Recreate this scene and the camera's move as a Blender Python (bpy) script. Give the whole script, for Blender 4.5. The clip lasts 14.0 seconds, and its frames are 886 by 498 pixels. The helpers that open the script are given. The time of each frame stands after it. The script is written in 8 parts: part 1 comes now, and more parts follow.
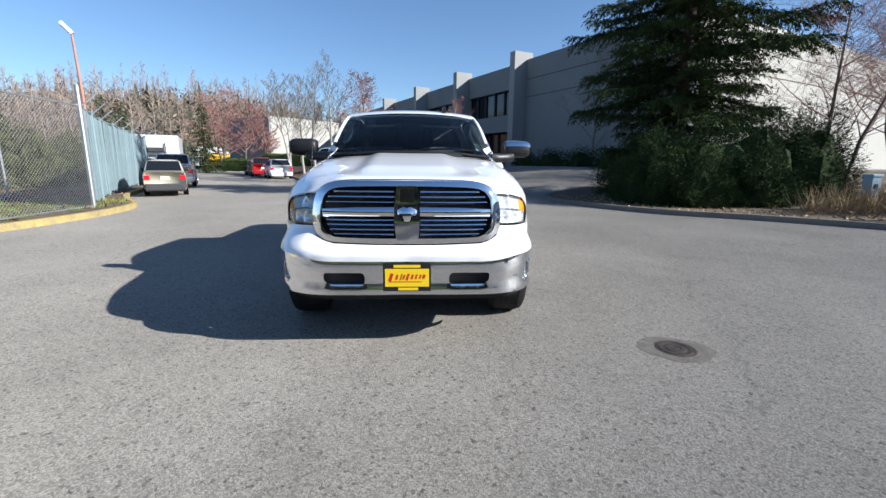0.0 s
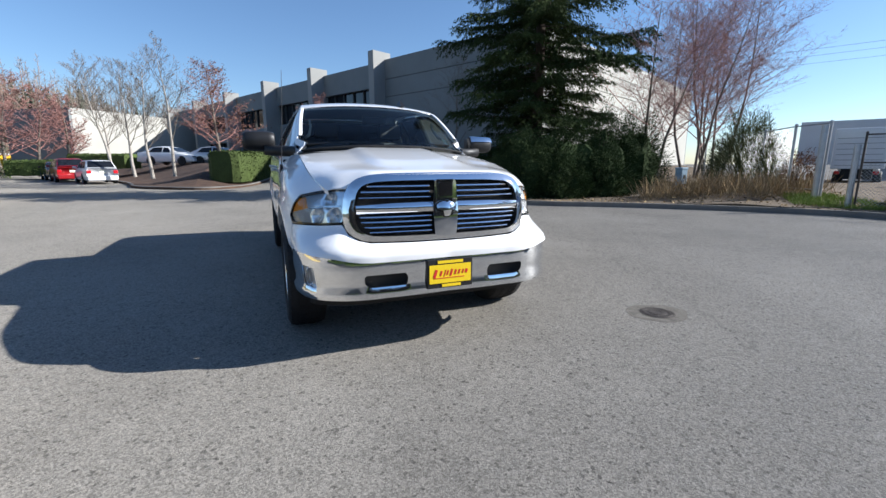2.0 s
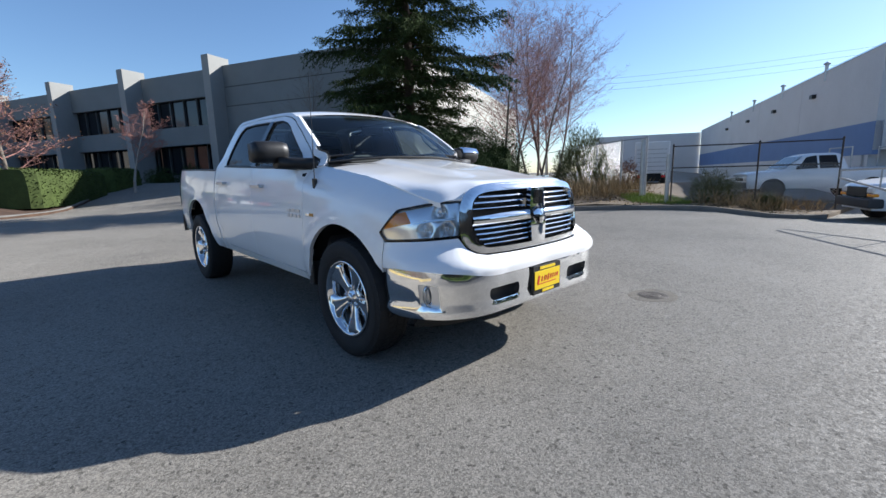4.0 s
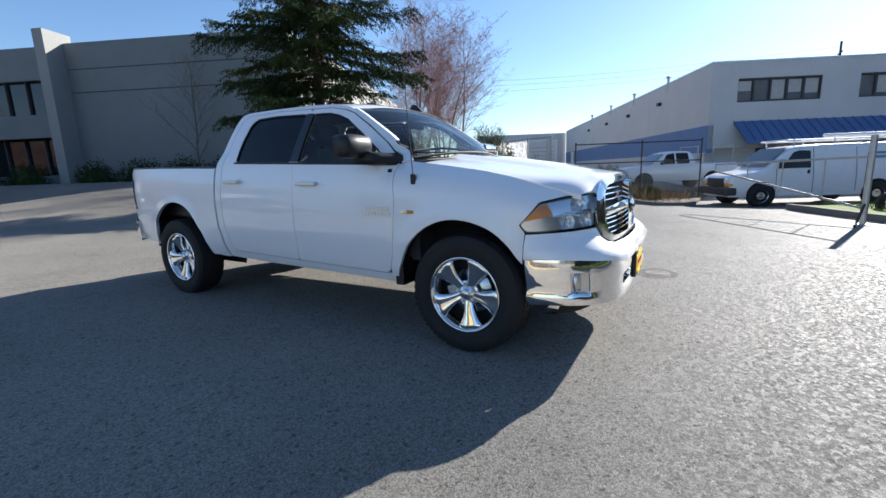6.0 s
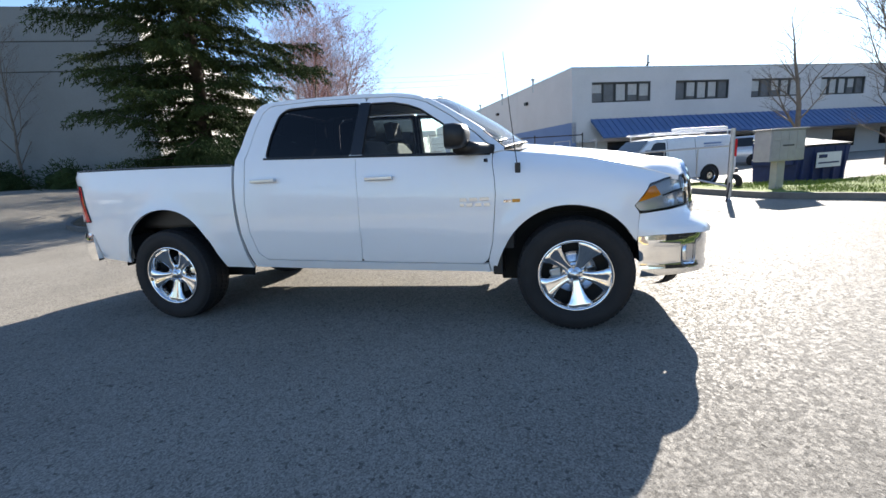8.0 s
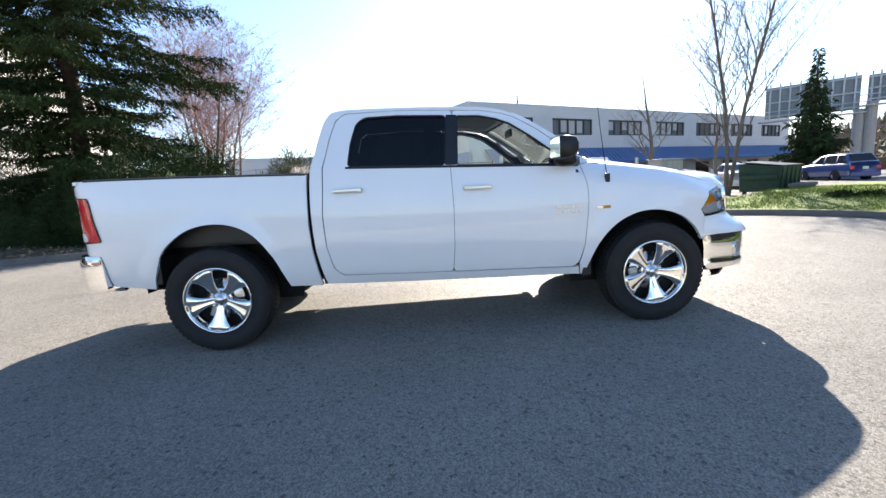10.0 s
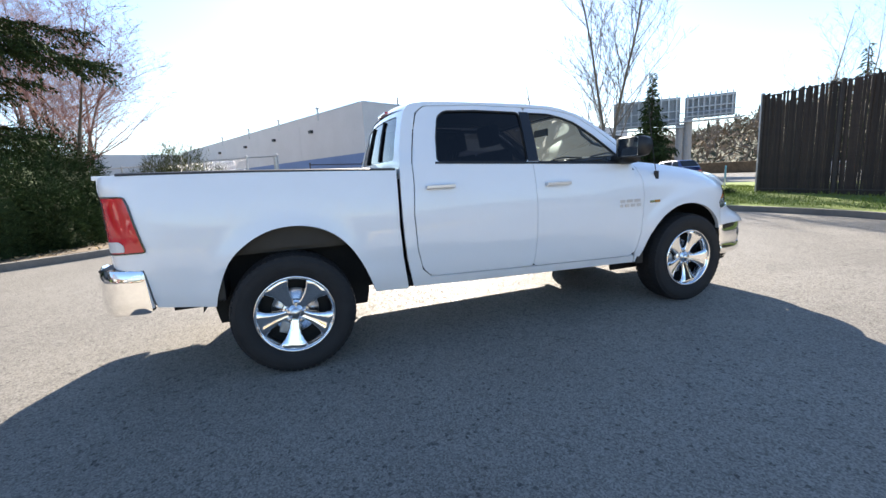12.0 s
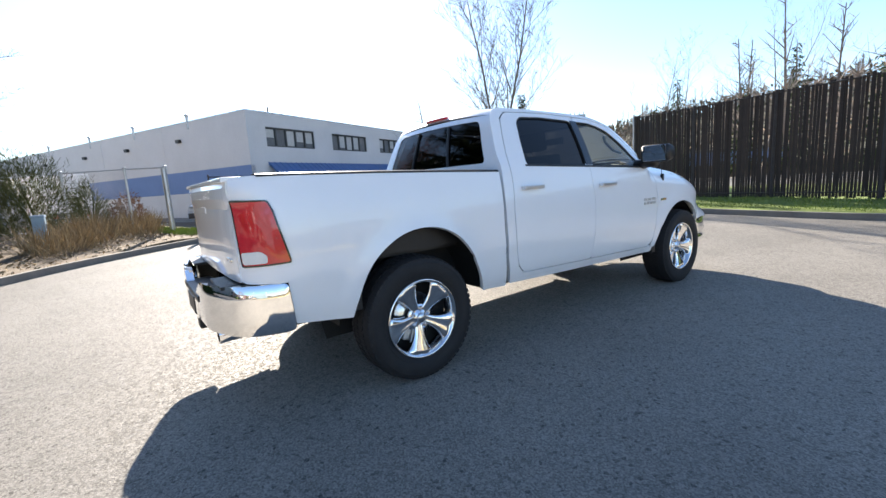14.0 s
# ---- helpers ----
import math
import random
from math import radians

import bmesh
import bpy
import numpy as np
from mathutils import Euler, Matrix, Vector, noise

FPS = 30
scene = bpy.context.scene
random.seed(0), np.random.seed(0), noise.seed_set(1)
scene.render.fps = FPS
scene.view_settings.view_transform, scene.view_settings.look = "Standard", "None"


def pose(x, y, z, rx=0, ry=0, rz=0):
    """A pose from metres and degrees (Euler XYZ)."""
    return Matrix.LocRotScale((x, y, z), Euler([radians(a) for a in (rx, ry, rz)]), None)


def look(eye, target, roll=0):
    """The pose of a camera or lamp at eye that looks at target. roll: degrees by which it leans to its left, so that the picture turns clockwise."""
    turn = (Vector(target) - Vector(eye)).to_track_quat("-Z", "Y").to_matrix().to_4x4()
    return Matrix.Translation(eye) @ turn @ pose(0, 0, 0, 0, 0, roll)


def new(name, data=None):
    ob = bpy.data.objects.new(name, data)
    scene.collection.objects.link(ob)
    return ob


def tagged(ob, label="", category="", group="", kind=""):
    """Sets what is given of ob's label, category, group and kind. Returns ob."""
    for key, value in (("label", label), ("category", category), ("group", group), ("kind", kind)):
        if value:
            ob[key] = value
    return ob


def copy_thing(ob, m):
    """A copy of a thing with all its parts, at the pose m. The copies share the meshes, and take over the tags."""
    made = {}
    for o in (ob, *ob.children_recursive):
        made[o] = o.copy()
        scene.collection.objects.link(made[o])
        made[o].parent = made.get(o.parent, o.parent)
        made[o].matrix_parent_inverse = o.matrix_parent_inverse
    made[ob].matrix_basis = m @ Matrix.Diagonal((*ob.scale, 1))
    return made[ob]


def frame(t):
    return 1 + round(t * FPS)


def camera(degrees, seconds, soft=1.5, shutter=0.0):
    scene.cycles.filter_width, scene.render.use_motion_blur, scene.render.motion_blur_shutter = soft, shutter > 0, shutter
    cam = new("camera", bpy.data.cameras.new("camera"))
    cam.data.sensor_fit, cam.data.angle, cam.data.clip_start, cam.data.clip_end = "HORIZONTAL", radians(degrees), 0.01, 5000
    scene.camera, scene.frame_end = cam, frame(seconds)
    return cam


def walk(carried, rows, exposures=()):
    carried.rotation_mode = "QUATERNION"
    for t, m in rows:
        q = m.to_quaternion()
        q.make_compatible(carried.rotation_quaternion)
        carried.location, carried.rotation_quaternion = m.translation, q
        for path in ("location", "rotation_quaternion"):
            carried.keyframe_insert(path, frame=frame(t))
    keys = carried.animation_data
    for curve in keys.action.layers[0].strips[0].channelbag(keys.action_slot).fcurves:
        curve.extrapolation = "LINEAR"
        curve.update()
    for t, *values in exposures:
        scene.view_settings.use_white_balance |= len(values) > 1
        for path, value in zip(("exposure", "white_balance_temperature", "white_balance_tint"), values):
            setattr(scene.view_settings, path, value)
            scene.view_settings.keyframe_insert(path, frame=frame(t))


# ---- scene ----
cam = camera(91.9, 14.0)
PATH = [
    (0, (0.083, -3.809, 1.309), (0.193, -1.851, 0.918), 0.6),
    (0.5, (-0.147, -3.84, 1.298), (0.144, -1.895, 0.932), -0.1),
    (1, (-0.412, -3.777, 1.259), (-0.038, -1.849, 0.884), -0.3),
    (1.5, (-0.725, -3.633, 1.256), (-0.213, -1.737, 0.878), 0.2),
    (2, (-1.098, -3.516, 1.255), (-0.346, -1.704, 0.867), 0.0),
    (2.5, (-1.436, -3.347, 1.248), (-0.536, -1.597, 0.889), -0.8),
    (3, (-1.763, -3.091, 1.257), (-0.729, -1.414, 0.915), 0.7),
    (3.5, (-2.121, -2.843, 1.252), (-0.914, -1.285, 0.915), -0.4),
    (6, (-3.495, -1.368, 1.281), (-1.811, -0.352, 0.915), -2.0),
    (6.5, (-3.661, -0.995, 1.279), (-1.913, -0.1, 0.902), -2.4),
    (7, (-3.789, -0.597, 1.291), (-1.997, 0.213, 0.926), -1.1),
    (7.5, (-3.97, -0.202, 1.303), (-2.114, 0.435, 0.914), -2.6),
    (10, (-4.377, 1.888, 1.256), (-2.403, 1.808, 0.947), -3.2),
    (10.5, (-4.335, 2.303, 1.256), (-2.374, 2.057, 0.947), -3.8),
    (11, (-4.228, 2.698, 1.263), (-2.287, 2.311, 0.975), -3.0),
    (11.5, (-4.152, 3.124, 1.281), (-2.269, 2.524, 0.969), -4.1),
    (12, (-4.009, 3.509, 1.3), (-2.143, 2.871, 0.968), -3.0),
    (12.5, (-3.871, 3.929, 1.306), (-2.04, 3.182, 1.006), -3.4),
    (13, (-3.762, 4.298, 1.289), (-1.969, 3.46, 1.004), -2.7),
    (13.5, (-3.554, 4.666, 1.29), (-1.814, 3.724, 1.0), -3.0),
    (14, (-3.319, 5.06, 1.309), (-1.714, 3.906, 1.004), -3.7),
]
# The clip's camera opens up as it turns towards the sun.
EXPOSURES = [(0.0, 0.97, 5950, 10), (3.5, 1.0, 6000, 10), (6.0, 1.2, 6150, 10), (7.5, 1.6, 6550, 10), (10.0, 2.05, 6800, 12), (14.0, 2.0, 6850, 12)]
walk(cam, [(t, look(eye, target, roll)) for t, eye, target, roll in PATH], EXPOSURES)

# ---- light: low sun in a clear sky ----
SUN_TO = Vector((1.83, -0.62, 1.035)).normalized()
SUN_EL = math.asin(SUN_TO.z)
SUN_AZ = math.atan2(SUN_TO.x, SUN_TO.y)
world = bpy.data.worlds.new("sky")
scene.world = world
world.use_nodes = True
wn = world.node_tree.nodes
sky = wn.new("ShaderNodeTexSky")
sky.sky_type = "NISHITA"
sky.sun_disc = False
sky.sun_elevation = SUN_EL
sky.sun_rotation = SUN_AZ
sky.air_density, sky.dust_density, sky.ozone_density = 1.0, 0.25, 4.0
wn["Background"].inputs["Strength"].default_value = 0.078
world.node_tree.links.new(sky.outputs["Color"], wn["Background"].inputs["Color"])
sun_data = bpy.data.lights.new("sun", "SUN")
sun_data.energy, sun_data.angle, sun_data.color = 5.0, radians(0.53), (1.0, 0.94, 0.85)
sun = new("sun", sun_data)
sun.matrix_world = look(SUN_TO * 60, (0, 0, 0))

# ---- materials ----
def mat(name, color, rough=0.6, metal=0.0, var=0.12, scale=6.0, fine=60.0, bump=0.0, coat=0.0, spec=0.5, darker=None, transmission=0.0, ior=1.45, per_piece=0.0, noise_rough=0.0):
    """A surface with colour variation at two scales, and a fine relief."""
    m = bpy.data.materials.new(name)
    m.use_nodes = True
    t = m.node_tree
    b = t.nodes["Principled BSDF"]
    b.inputs["Roughness"].default_value = rough
    b.inputs["Metallic"].default_value = metal
    b.inputs["Coat Weight"].default_value = coat
    b.inputs["Coat Roughness"].default_value = 0.03
    b.inputs["Specular IOR Level"].default_value = spec
    b.inputs["Transmission Weight"].default_value = transmission
    b.inputs["IOR"].default_value = ior
    c = Vector(color)
    if var == 0 and bump == 0 and per_piece == 0:
        b.inputs["Base Color"].default_value = (*c, 1)
        return m
    co = t.nodes.new("ShaderNodeTexCoord").outputs["Object"]

    def cloud(s, detail):
        n = t.nodes.new("ShaderNodeTexNoise")
        n.inputs["Scale"].default_value = s
        n.inputs["Detail"].default_value = detail
        n.inputs["Roughness"].default_value = 0.65
        t.links.new(co, n.inputs["Vector"])
        return n.outputs["Fac"]

    big, small = cloud(scale, 4), cloud(fine, 3)
    low = Vector(darker) if darker else c * (1 - 2.2 * var)
    high = c * (1 + 1.4 * var)

    def mixed(fac, a, bb):
        x = t.nodes.new("ShaderNodeMix")
        x.data_type = "RGBA"
        t.links.new(fac, x.inputs[0])
        for s, v in ((x.inputs[6], a), (x.inputs[7], bb)):
            if isinstance(v, Vector):
                s.default_value = (*[max(0, q) for q in v], 1)
            else:
                t.links.new(v, s)
        return x.outputs[2]

    def ramp(fac, lo, hi):
        r = t.nodes.new("ShaderNodeMapRange")
        r.inputs[1].default_value, r.inputs[2].default_value = lo, hi
        t.links.new(fac, r.inputs[0])
        return r.outputs[0]

    col = mixed(ramp(big, 0.32, 0.68), low, high)
    grain = mixed(ramp(small, 0.3, 0.7), c * (1 - 1.8 * var), c * (1 + 1.2 * var))
    mixer = t.nodes.new("ShaderNodeMix")
    mixer.data_type = "RGBA"
    mixer.inputs[0].default_value = 0.5
    t.links.new(col, mixer.inputs[6])
    t.links.new(grain, mixer.inputs[7])
    out = mixer.outputs[2]
    if per_piece:
        info = t.nodes.new("ShaderNodeObjectInfo")
        geo = t.nodes.new("ShaderNodeNewGeometry")
        add = t.nodes.new("ShaderNodeMath")
        add.operation = "ADD"
        t.links.new(info.outputs["Random"], add.inputs[0])
        t.links.new(geo.outputs["Random Per Island"], add.inputs[1])
        fr = t.nodes.new("ShaderNodeMath")
        fr.operation = "FRACT"
        t.links.new(add.outputs[0], fr.inputs[0])
        hsv = t.nodes.new("ShaderNodeHueSaturation")
        mr = t.nodes.new("ShaderNodeMapRange")
        mr.inputs[3].default_value, mr.inputs[4].default_value = 1 - per_piece, 1 + per_piece
        t.links.new(fr.outputs[0], mr.inputs[0])
        t.links.new(mr.outputs[0], hsv.inputs["Value"])
        t.links.new(out, hsv.inputs["Color"])
        out = hsv.outputs[0]
    t.links.new(out, b.inputs["Base Color"])
    if noise_rough:
        rr = t.nodes.new("ShaderNodeMapRange")
        rr.inputs[3].default_value, rr.inputs[4].default_value = rough - noise_rough, rough + noise_rough
        t.links.new(big, rr.inputs[0])
        t.links.new(rr.outputs[0], b.inputs["Roughness"])
    if bump:
        bp = t.nodes.new("ShaderNodeBump")
        bp.inputs["Strength"].default_value = bump
        bp.inputs["Distance"].default_value = 0.02
        t.links.new(small, bp.inputs["Height"])
        t.links.new(bp.outputs[0], b.inputs["Normal"])
    return m


def asphalt_material():
    """Worn asphalt: pale stones in dark binder, oil-dark patches and hairline cracks."""
    m = mat("asphalt", (0.105, 0.102, 0.098), 0.78, var=0.0)
    t = m.node_tree
    b = t.nodes["Principled BSDF"]
    b.inputs["Specular IOR Level"].default_value = 0.28
    co = t.nodes.new("ShaderNodeTexCoord").outputs["Object"]

    def tex(kind, s, **kw):
        n = t.nodes.new(kind)
        n.inputs["Scale"].default_value = s
        for k, v in kw.items():
            n.inputs[k].default_value = v
        t.links.new(co, n.inputs["Vector"])
        return n

    def rng(sock, a, bb, c, d):
        r = t.nodes.new("ShaderNodeMapRange")
        for i, v in enumerate((a, bb, c, d)):
            r.inputs[i + 1].default_value = v
        t.links.new(sock, r.inputs[0])
        return r.outputs[0]

    def mul(p, q):
        n = t.nodes.new("ShaderNodeMath")
        n.operation = "MULTIPLY"
        t.links.new(p, n.inputs[0])
        t.links.new(q, n.inputs[1])
        return n.outputs[0]

    stones = tex("ShaderNodeTexVoronoi", 130.0)
    pits = tex("ShaderNodeTexVoronoi", 55.0)
    grain = tex("ShaderNodeTexNoise", 90.0, Detail=5.0, Roughness=0.75)
    clumps = tex("ShaderNodeTexNoise", 9.0, Detail=6.0, Roughness=0.75)
    patches = tex("ShaderNodeTexNoise", 0.35, Detail=6.0, Roughness=0.62)
    stains = tex("ShaderNodeTexNoise", 1.1, Detail=5.0, Roughness=0.7)
    crack = tex("ShaderNodeTexVoronoi", 0.33)
    crack.feature = "DISTANCE_TO_EDGE"
    wob = tex("ShaderNodeTexNoise", 1.7, Detail=6.0)
    mx = t.nodes.new("ShaderNodeMix")
    mx.data_type = "VECTOR"
    mx.inputs[0].default_value = 0.35
    t.links.new(co, mx.inputs[4])
    t.links.new(wob.outputs["Color"], mx.inputs[5])
    t.links.new(mx.outputs[1], crack.inputs["Vector"])
    sep = t.nodes.new("ShaderNodeSeparateColor")
    t.links.new(stones.outputs["Color"], sep.inputs[0])
    sep2 = t.nodes.new("ShaderNodeSeparateColor")
    t.links.new(pits.outputs["Color"], sep2.inputs[0])
    v = rng(sep.outputs[0], 0.0, 1.0, 0.62, 1.38)
    v = mul(v, rng(sep2.outputs[1], 0.0, 0.09, 0.45, 1.0))
    v = mul(v, rng(grain.outputs["Fac"], 0.3, 0.7, 0.82, 1.18))
    v = mul(v, rng(clumps.outputs["Fac"], 0.3, 0.72, 0.93, 1.07))
    v = mul(v, rng(patches.outputs["Fac"], 0.35, 0.7, 0.82, 1.12))
    v = mul(v, rng(stains.outputs["Fac"], 0.30, 0.42, 0.86, 1.0))
    v = mul(v, rng(crack.outputs["Distance"], 0.0, 0.0025, 0.8, 1.0))
    hs = t.nodes.new("ShaderNodeHueSaturation")
    hs.inputs["Color"].default_value = (0.236, 0.218, 0.189, 1)
    t.links.new(v, hs.inputs["Value"])
    t.links.new(hs.outputs[0], b.inputs["Base Color"])
    b.inputs["Diffuse Roughness"].default_value = 0.5
    t.links.new(rng(sep2.outputs[0], 0.0, 1.0, 0.55, 0.95), b.inputs["Roughness"])
    bp = t.nodes.new("ShaderNodeBump")
    bp.inputs["Strength"].default_value = 0.6
    bp.inputs["Distance"].default_value = 0.006
    hgt = t.nodes.new("ShaderNodeMath")
    hgt.operation = "ADD"
    t.links.new(sep.outputs[0], hgt.inputs[0])
    t.links.new(grain.outputs["Fac"], hgt.inputs[1])
    t.links.new(hgt.outputs[0], bp.inputs["Height"])
    t.links.new(bp.outputs[0], b.inputs["Normal"])
    return m


def glass_material(name, tint, rough=0.0, dust=0.0):
    """A thin pane: sees through with a tint, with a mirror gloss at its face."""
    m = bpy.data.materials.new(name)
    m.use_nodes = True
    t = m.node_tree
    t.nodes.remove(t.nodes["Principled BSDF"])
    tr = t.nodes.new("ShaderNodeBsdfTransparent")
    tr.inputs[0].default_value = (*tint, 1)
    gl = t.nodes.new("ShaderNodeBsdfGlossy")
    gl.inputs["Roughness"].default_value = rough
    fr = t.nodes.new("ShaderNodeFresnel")
    fr.inputs[0].default_value = 1.5
    mx = t.nodes.new("ShaderNodeMixShader")
    t.links.new(fr.outputs[0], mx.inputs[0])
    t.links.new(tr.outputs[0], mx.inputs[1])
    t.links.new(gl.outputs[0], mx.inputs[2])
    if dust:
        film = t.nodes.new("ShaderNodeBsdfTranslucent")
        film.inputs[0].default_value = (0.85, 0.9, 0.86, 1)
        dm = t.nodes.new("ShaderNodeMixShader")
        dm.inputs[0].default_value = dust
        t.links.new(mx.outputs[0], dm.inputs[1])
        t.links.new(film.outputs[0], dm.inputs[2])
        mx = dm
    t.links.new(mx.outputs[0], t.nodes["Material Output"].inputs[0])
    return m


ASPHALT = asphalt_material()
PAINT = mat("white_paint", (0.87, 0.875, 0.88), 0.28, var=0.012, scale=2.0, fine=300.0, coat=1.0)
CHROME = mat("chrome", (0.86, 0.87, 0.88), 0.05, metal=1.0, var=0.01, scale=3.0)
SATIN = mat("bright_satin_metal", (0.66, 0.66, 0.67), 0.28, metal=0.8, var=0.01, scale=3.0)
CHROME_DULL = mat("satin_chrome", (0.62, 0.63, 0.65), 0.22, metal=1.0, var=0.03)
RUBBER = mat("tyre_rubber", (0.018, 0.018, 0.019), 0.75, var=0.15, scale=8, fine=120, bump=0.15)
BLACK = mat("black_plastic", (0.014, 0.014, 0.015), 0.45, var=0.1, scale=12, fine=200, bump=0.05)
GLOSS_BLACK = mat("gloss_black", (0.01, 0.01, 0.011), 0.12, var=0.02, coat=0.5)
UNDER = mat("underbody", (0.012, 0.012, 0.012), 0.8, var=0.2)
# Window rubber, and the strips that stand for shade behind the cab.
SEAL_AND_GAP = mat("rubber_seal_and_gap_shade", (0.012, 0.012, 0.012), 0.6, var=0.05)
CLEAR = glass_material("clear_glass", (0.88, 0.95, 0.92), dust=0.03)
WINDSCREEN = glass_material("windscreen_glass", (0.70, 0.82, 0.80), dust=0.05)
TINT = glass_material("tinted_glass", (0.05, 0.05, 0.055))
LENS = glass_material("lens_glass", (0.96, 0.97, 0.98), 0.02)
RED_LENS = mat("red_lens", (0.62, 0.014, 0.024), 0.12, var=0.05, scale=20, coat=1.0)
AMBER = mat("amber_lens", (0.92, 0.34, 0.02), 0.2, var=0.05, coat=0.6)
CLEAR_LENS = mat("clear_reflector", (0.75, 0.74, 0.72), 0.2, var=0.05, coat=1.0)
REFLECTOR = mat("lamp_reflector", (0.93, 0.94, 0.95), 0.13, metal=0.68, var=0.03)
YELLOW = mat("plate_yellow", (0.82, 0.58, 0.01), 0.45, var=0.03)
RED_INK = mat("red_ink", (0.55, 0.02, 0.02), 0.5, var=0.03)
CLOTH = mat("grey_cloth", (0.09, 0.09, 0.1), 0.9, var=0.15, fine=200, bump=0.1)
TRIM_GREY = mat("interior_trim", (0.06, 0.06, 0.065), 0.7, var=0.1)
HEADLINER = mat("headliner", (0.42, 0.42, 0.41), 0.9, var=0.05)
ORANGE = mat("badge_amber", (0.45, 0.24, 0.05), 0.3, metal=0.6, var=0.03)
PAPER = mat("paper", (0.78, 0.77, 0.62), 0.7, var=0.03)

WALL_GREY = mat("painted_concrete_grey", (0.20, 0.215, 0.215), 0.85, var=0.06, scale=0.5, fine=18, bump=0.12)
# Paler, warmer copy of WALL_GREY: sunlight on sun-facing walls put into the colour.
WALL_SUNLIT = mat("painted_concrete_sunlit", (0.40, 0.39, 0.35), 0.85, var=0.05, scale=0.5, fine=18, bump=0.1)
# Lighter than WALL_GREY to carry the sunlight on the fin tops.
WALL_FIN = mat("fin_concrete", (0.30, 0.30, 0.285), 0.85, var=0.06, scale=0.5, fine=18, bump=0.1)
WALL_WHITE = mat("white_stucco", (0.61, 0.60, 0.59), 0.85, var=0.05, scale=0.4, fine=14, bump=0.12)
WALL_BLUE = mat("blue_painted_wall", (0.16, 0.24, 0.42), 0.8, var=0.06, scale=0.6, fine=14)
BLUE_METAL = mat("blue_standing_seam", (0.07, 0.14, 0.30), 0.45, var=0.08, scale=1.0, fine=20)
DARK_GLASS = mat("dark_building_glass", (0.012, 0.014, 0.018), 0.08, var=0.05)
OFFICE_GLASS = mat("office_glass", (0.16, 0.17, 0.18), 0.12, var=0.2, scale=1.2)
BLIND = mat("window_blind", (0.5, 0.5, 0.48), 0.8, var=0.1)
ROOFING = mat("roofing", (0.22, 0.21, 0.2), 0.9, var=0.1)
JOINT = mat("dark_joint", (0.08, 0.085, 0.085), 0.9, var=0.05)
KERB = mat("concrete_kerb", (0.17, 0.162, 0.148), 0.9, var=0.14, scale=2, fine=40, bump=0.3)
KERB_YELLOW = mat("yellow_kerb_paint", (0.40, 0.30, 0.10), 0.85, var=0.25, scale=4, fine=40, bump=0.3, darker=(0.17, 0.155, 0.125))
SOIL = mat("bark_mulch", (0.085, 0.05, 0.033), 0.95, var=0.3, scale=2.5, fine=22, bump=0.8)
GRASS_SOIL = mat("turf", (0.15, 0.20, 0.045), 0.95, var=0.25, scale=0.8, fine=30, bump=0.8)
DRY_SOIL = mat("dry_leaf_litter", (0.13, 0.095, 0.06), 0.95, var=0.3, scale=2, fine=25, bump=0.8)
BARK = mat("conifer_bark", (0.085, 0.062, 0.046), 0.95, var=0.25, scale=5, fine=30, bump=0.8)
BARE_BARK = mat("bare_bark", (0.17, 0.145, 0.12), 0.9, var=0.2, scale=5, fine=30, bump=0.4)
RED_TWIG = mat("red_twigs", (0.32, 0.165, 0.14), 0.9, var=0.2)
PALE_BARK = mat("pale_bark", (0.36, 0.33, 0.29), 0.9, var=0.2, scale=4, fine=20, bump=0.3)
NEEDLE = mat("conifer_needles", (0.042, 0.062, 0.020), 0.85, spec=0.12, var=0.25, scale=1.2, fine=25, per_piece=0.35)
JUNIPER = mat("juniper_needles", (0.038, 0.060, 0.021), 0.85, spec=0.12, var=0.25, scale=1.5, fine=25, per_piece=0.35)
HEDGE = mat("hedge_leaves", (0.060, 0.085, 0.022), 0.75, spec=0.25, var=0.22, scale=2, fine=25, per_piece=0.4)
BROOM = mat("broom_stems", (0.105, 0.112, 0.050), 0.8, spec=0.1, var=0.25, per_piece=0.35)
DRY_STEM = mat("dry_weeds", (0.32, 0.235, 0.13), 0.9, spec=0.1, var=0.25, per_piece=0.4)
RUSSET = mat("russet_leaves", (0.21, 0.115, 0.065), 0.8, spec=0.1, var=0.2, per_piece=0.35)
BLADE = mat("grass_blades", (0.20, 0.26, 0.055), 0.7, spec=0.1, var=0.2, per_piece=0.2)
GALV = mat("galvanised_steel", (0.45, 0.46, 0.47), 0.45, metal=0.85, var=0.12, scale=4, fine=60)
RUST = mat("dark_weathered_steel", (0.05, 0.042, 0.038), 0.8, var=0.2)
SLAT_BROWN = mat("brown_fence_slats", (0.035, 0.024, 0.018), 0.75, var=0.2, scale=3, fine=30, per_piece=0.4)
SLAT_BLUE = mat("blue_grey_slats", (0.20, 0.27, 0.29), 0.6, var=0.1, per_piece=0.12)
POLE_RED = mat("reddish_pole", (0.42, 0.20, 0.15), 0.6, var=0.1)
GOLD = mat("gold_car_paint", (0.62, 0.56, 0.42), 0.3, metal=0.3, var=0.02, coat=0.8)
RED_PAINT = mat("red_car_paint", (0.30, 0.012, 0.015), 0.3, var=0.02, coat=0.8)
SILVER = mat("silver_car_paint", (0.55, 0.56, 0.58), 0.3, metal=0.4, var=0.02, coat=0.8)
BLUE_PAINT = mat("blue_car_paint", (0.03, 0.06, 0.2), 0.3, var=0.02, coat=0.8)
FLEET_WHITE = mat("fleet_white_paint", (0.74, 0.75, 0.76), 0.35, var=0.03, coat=0.6)
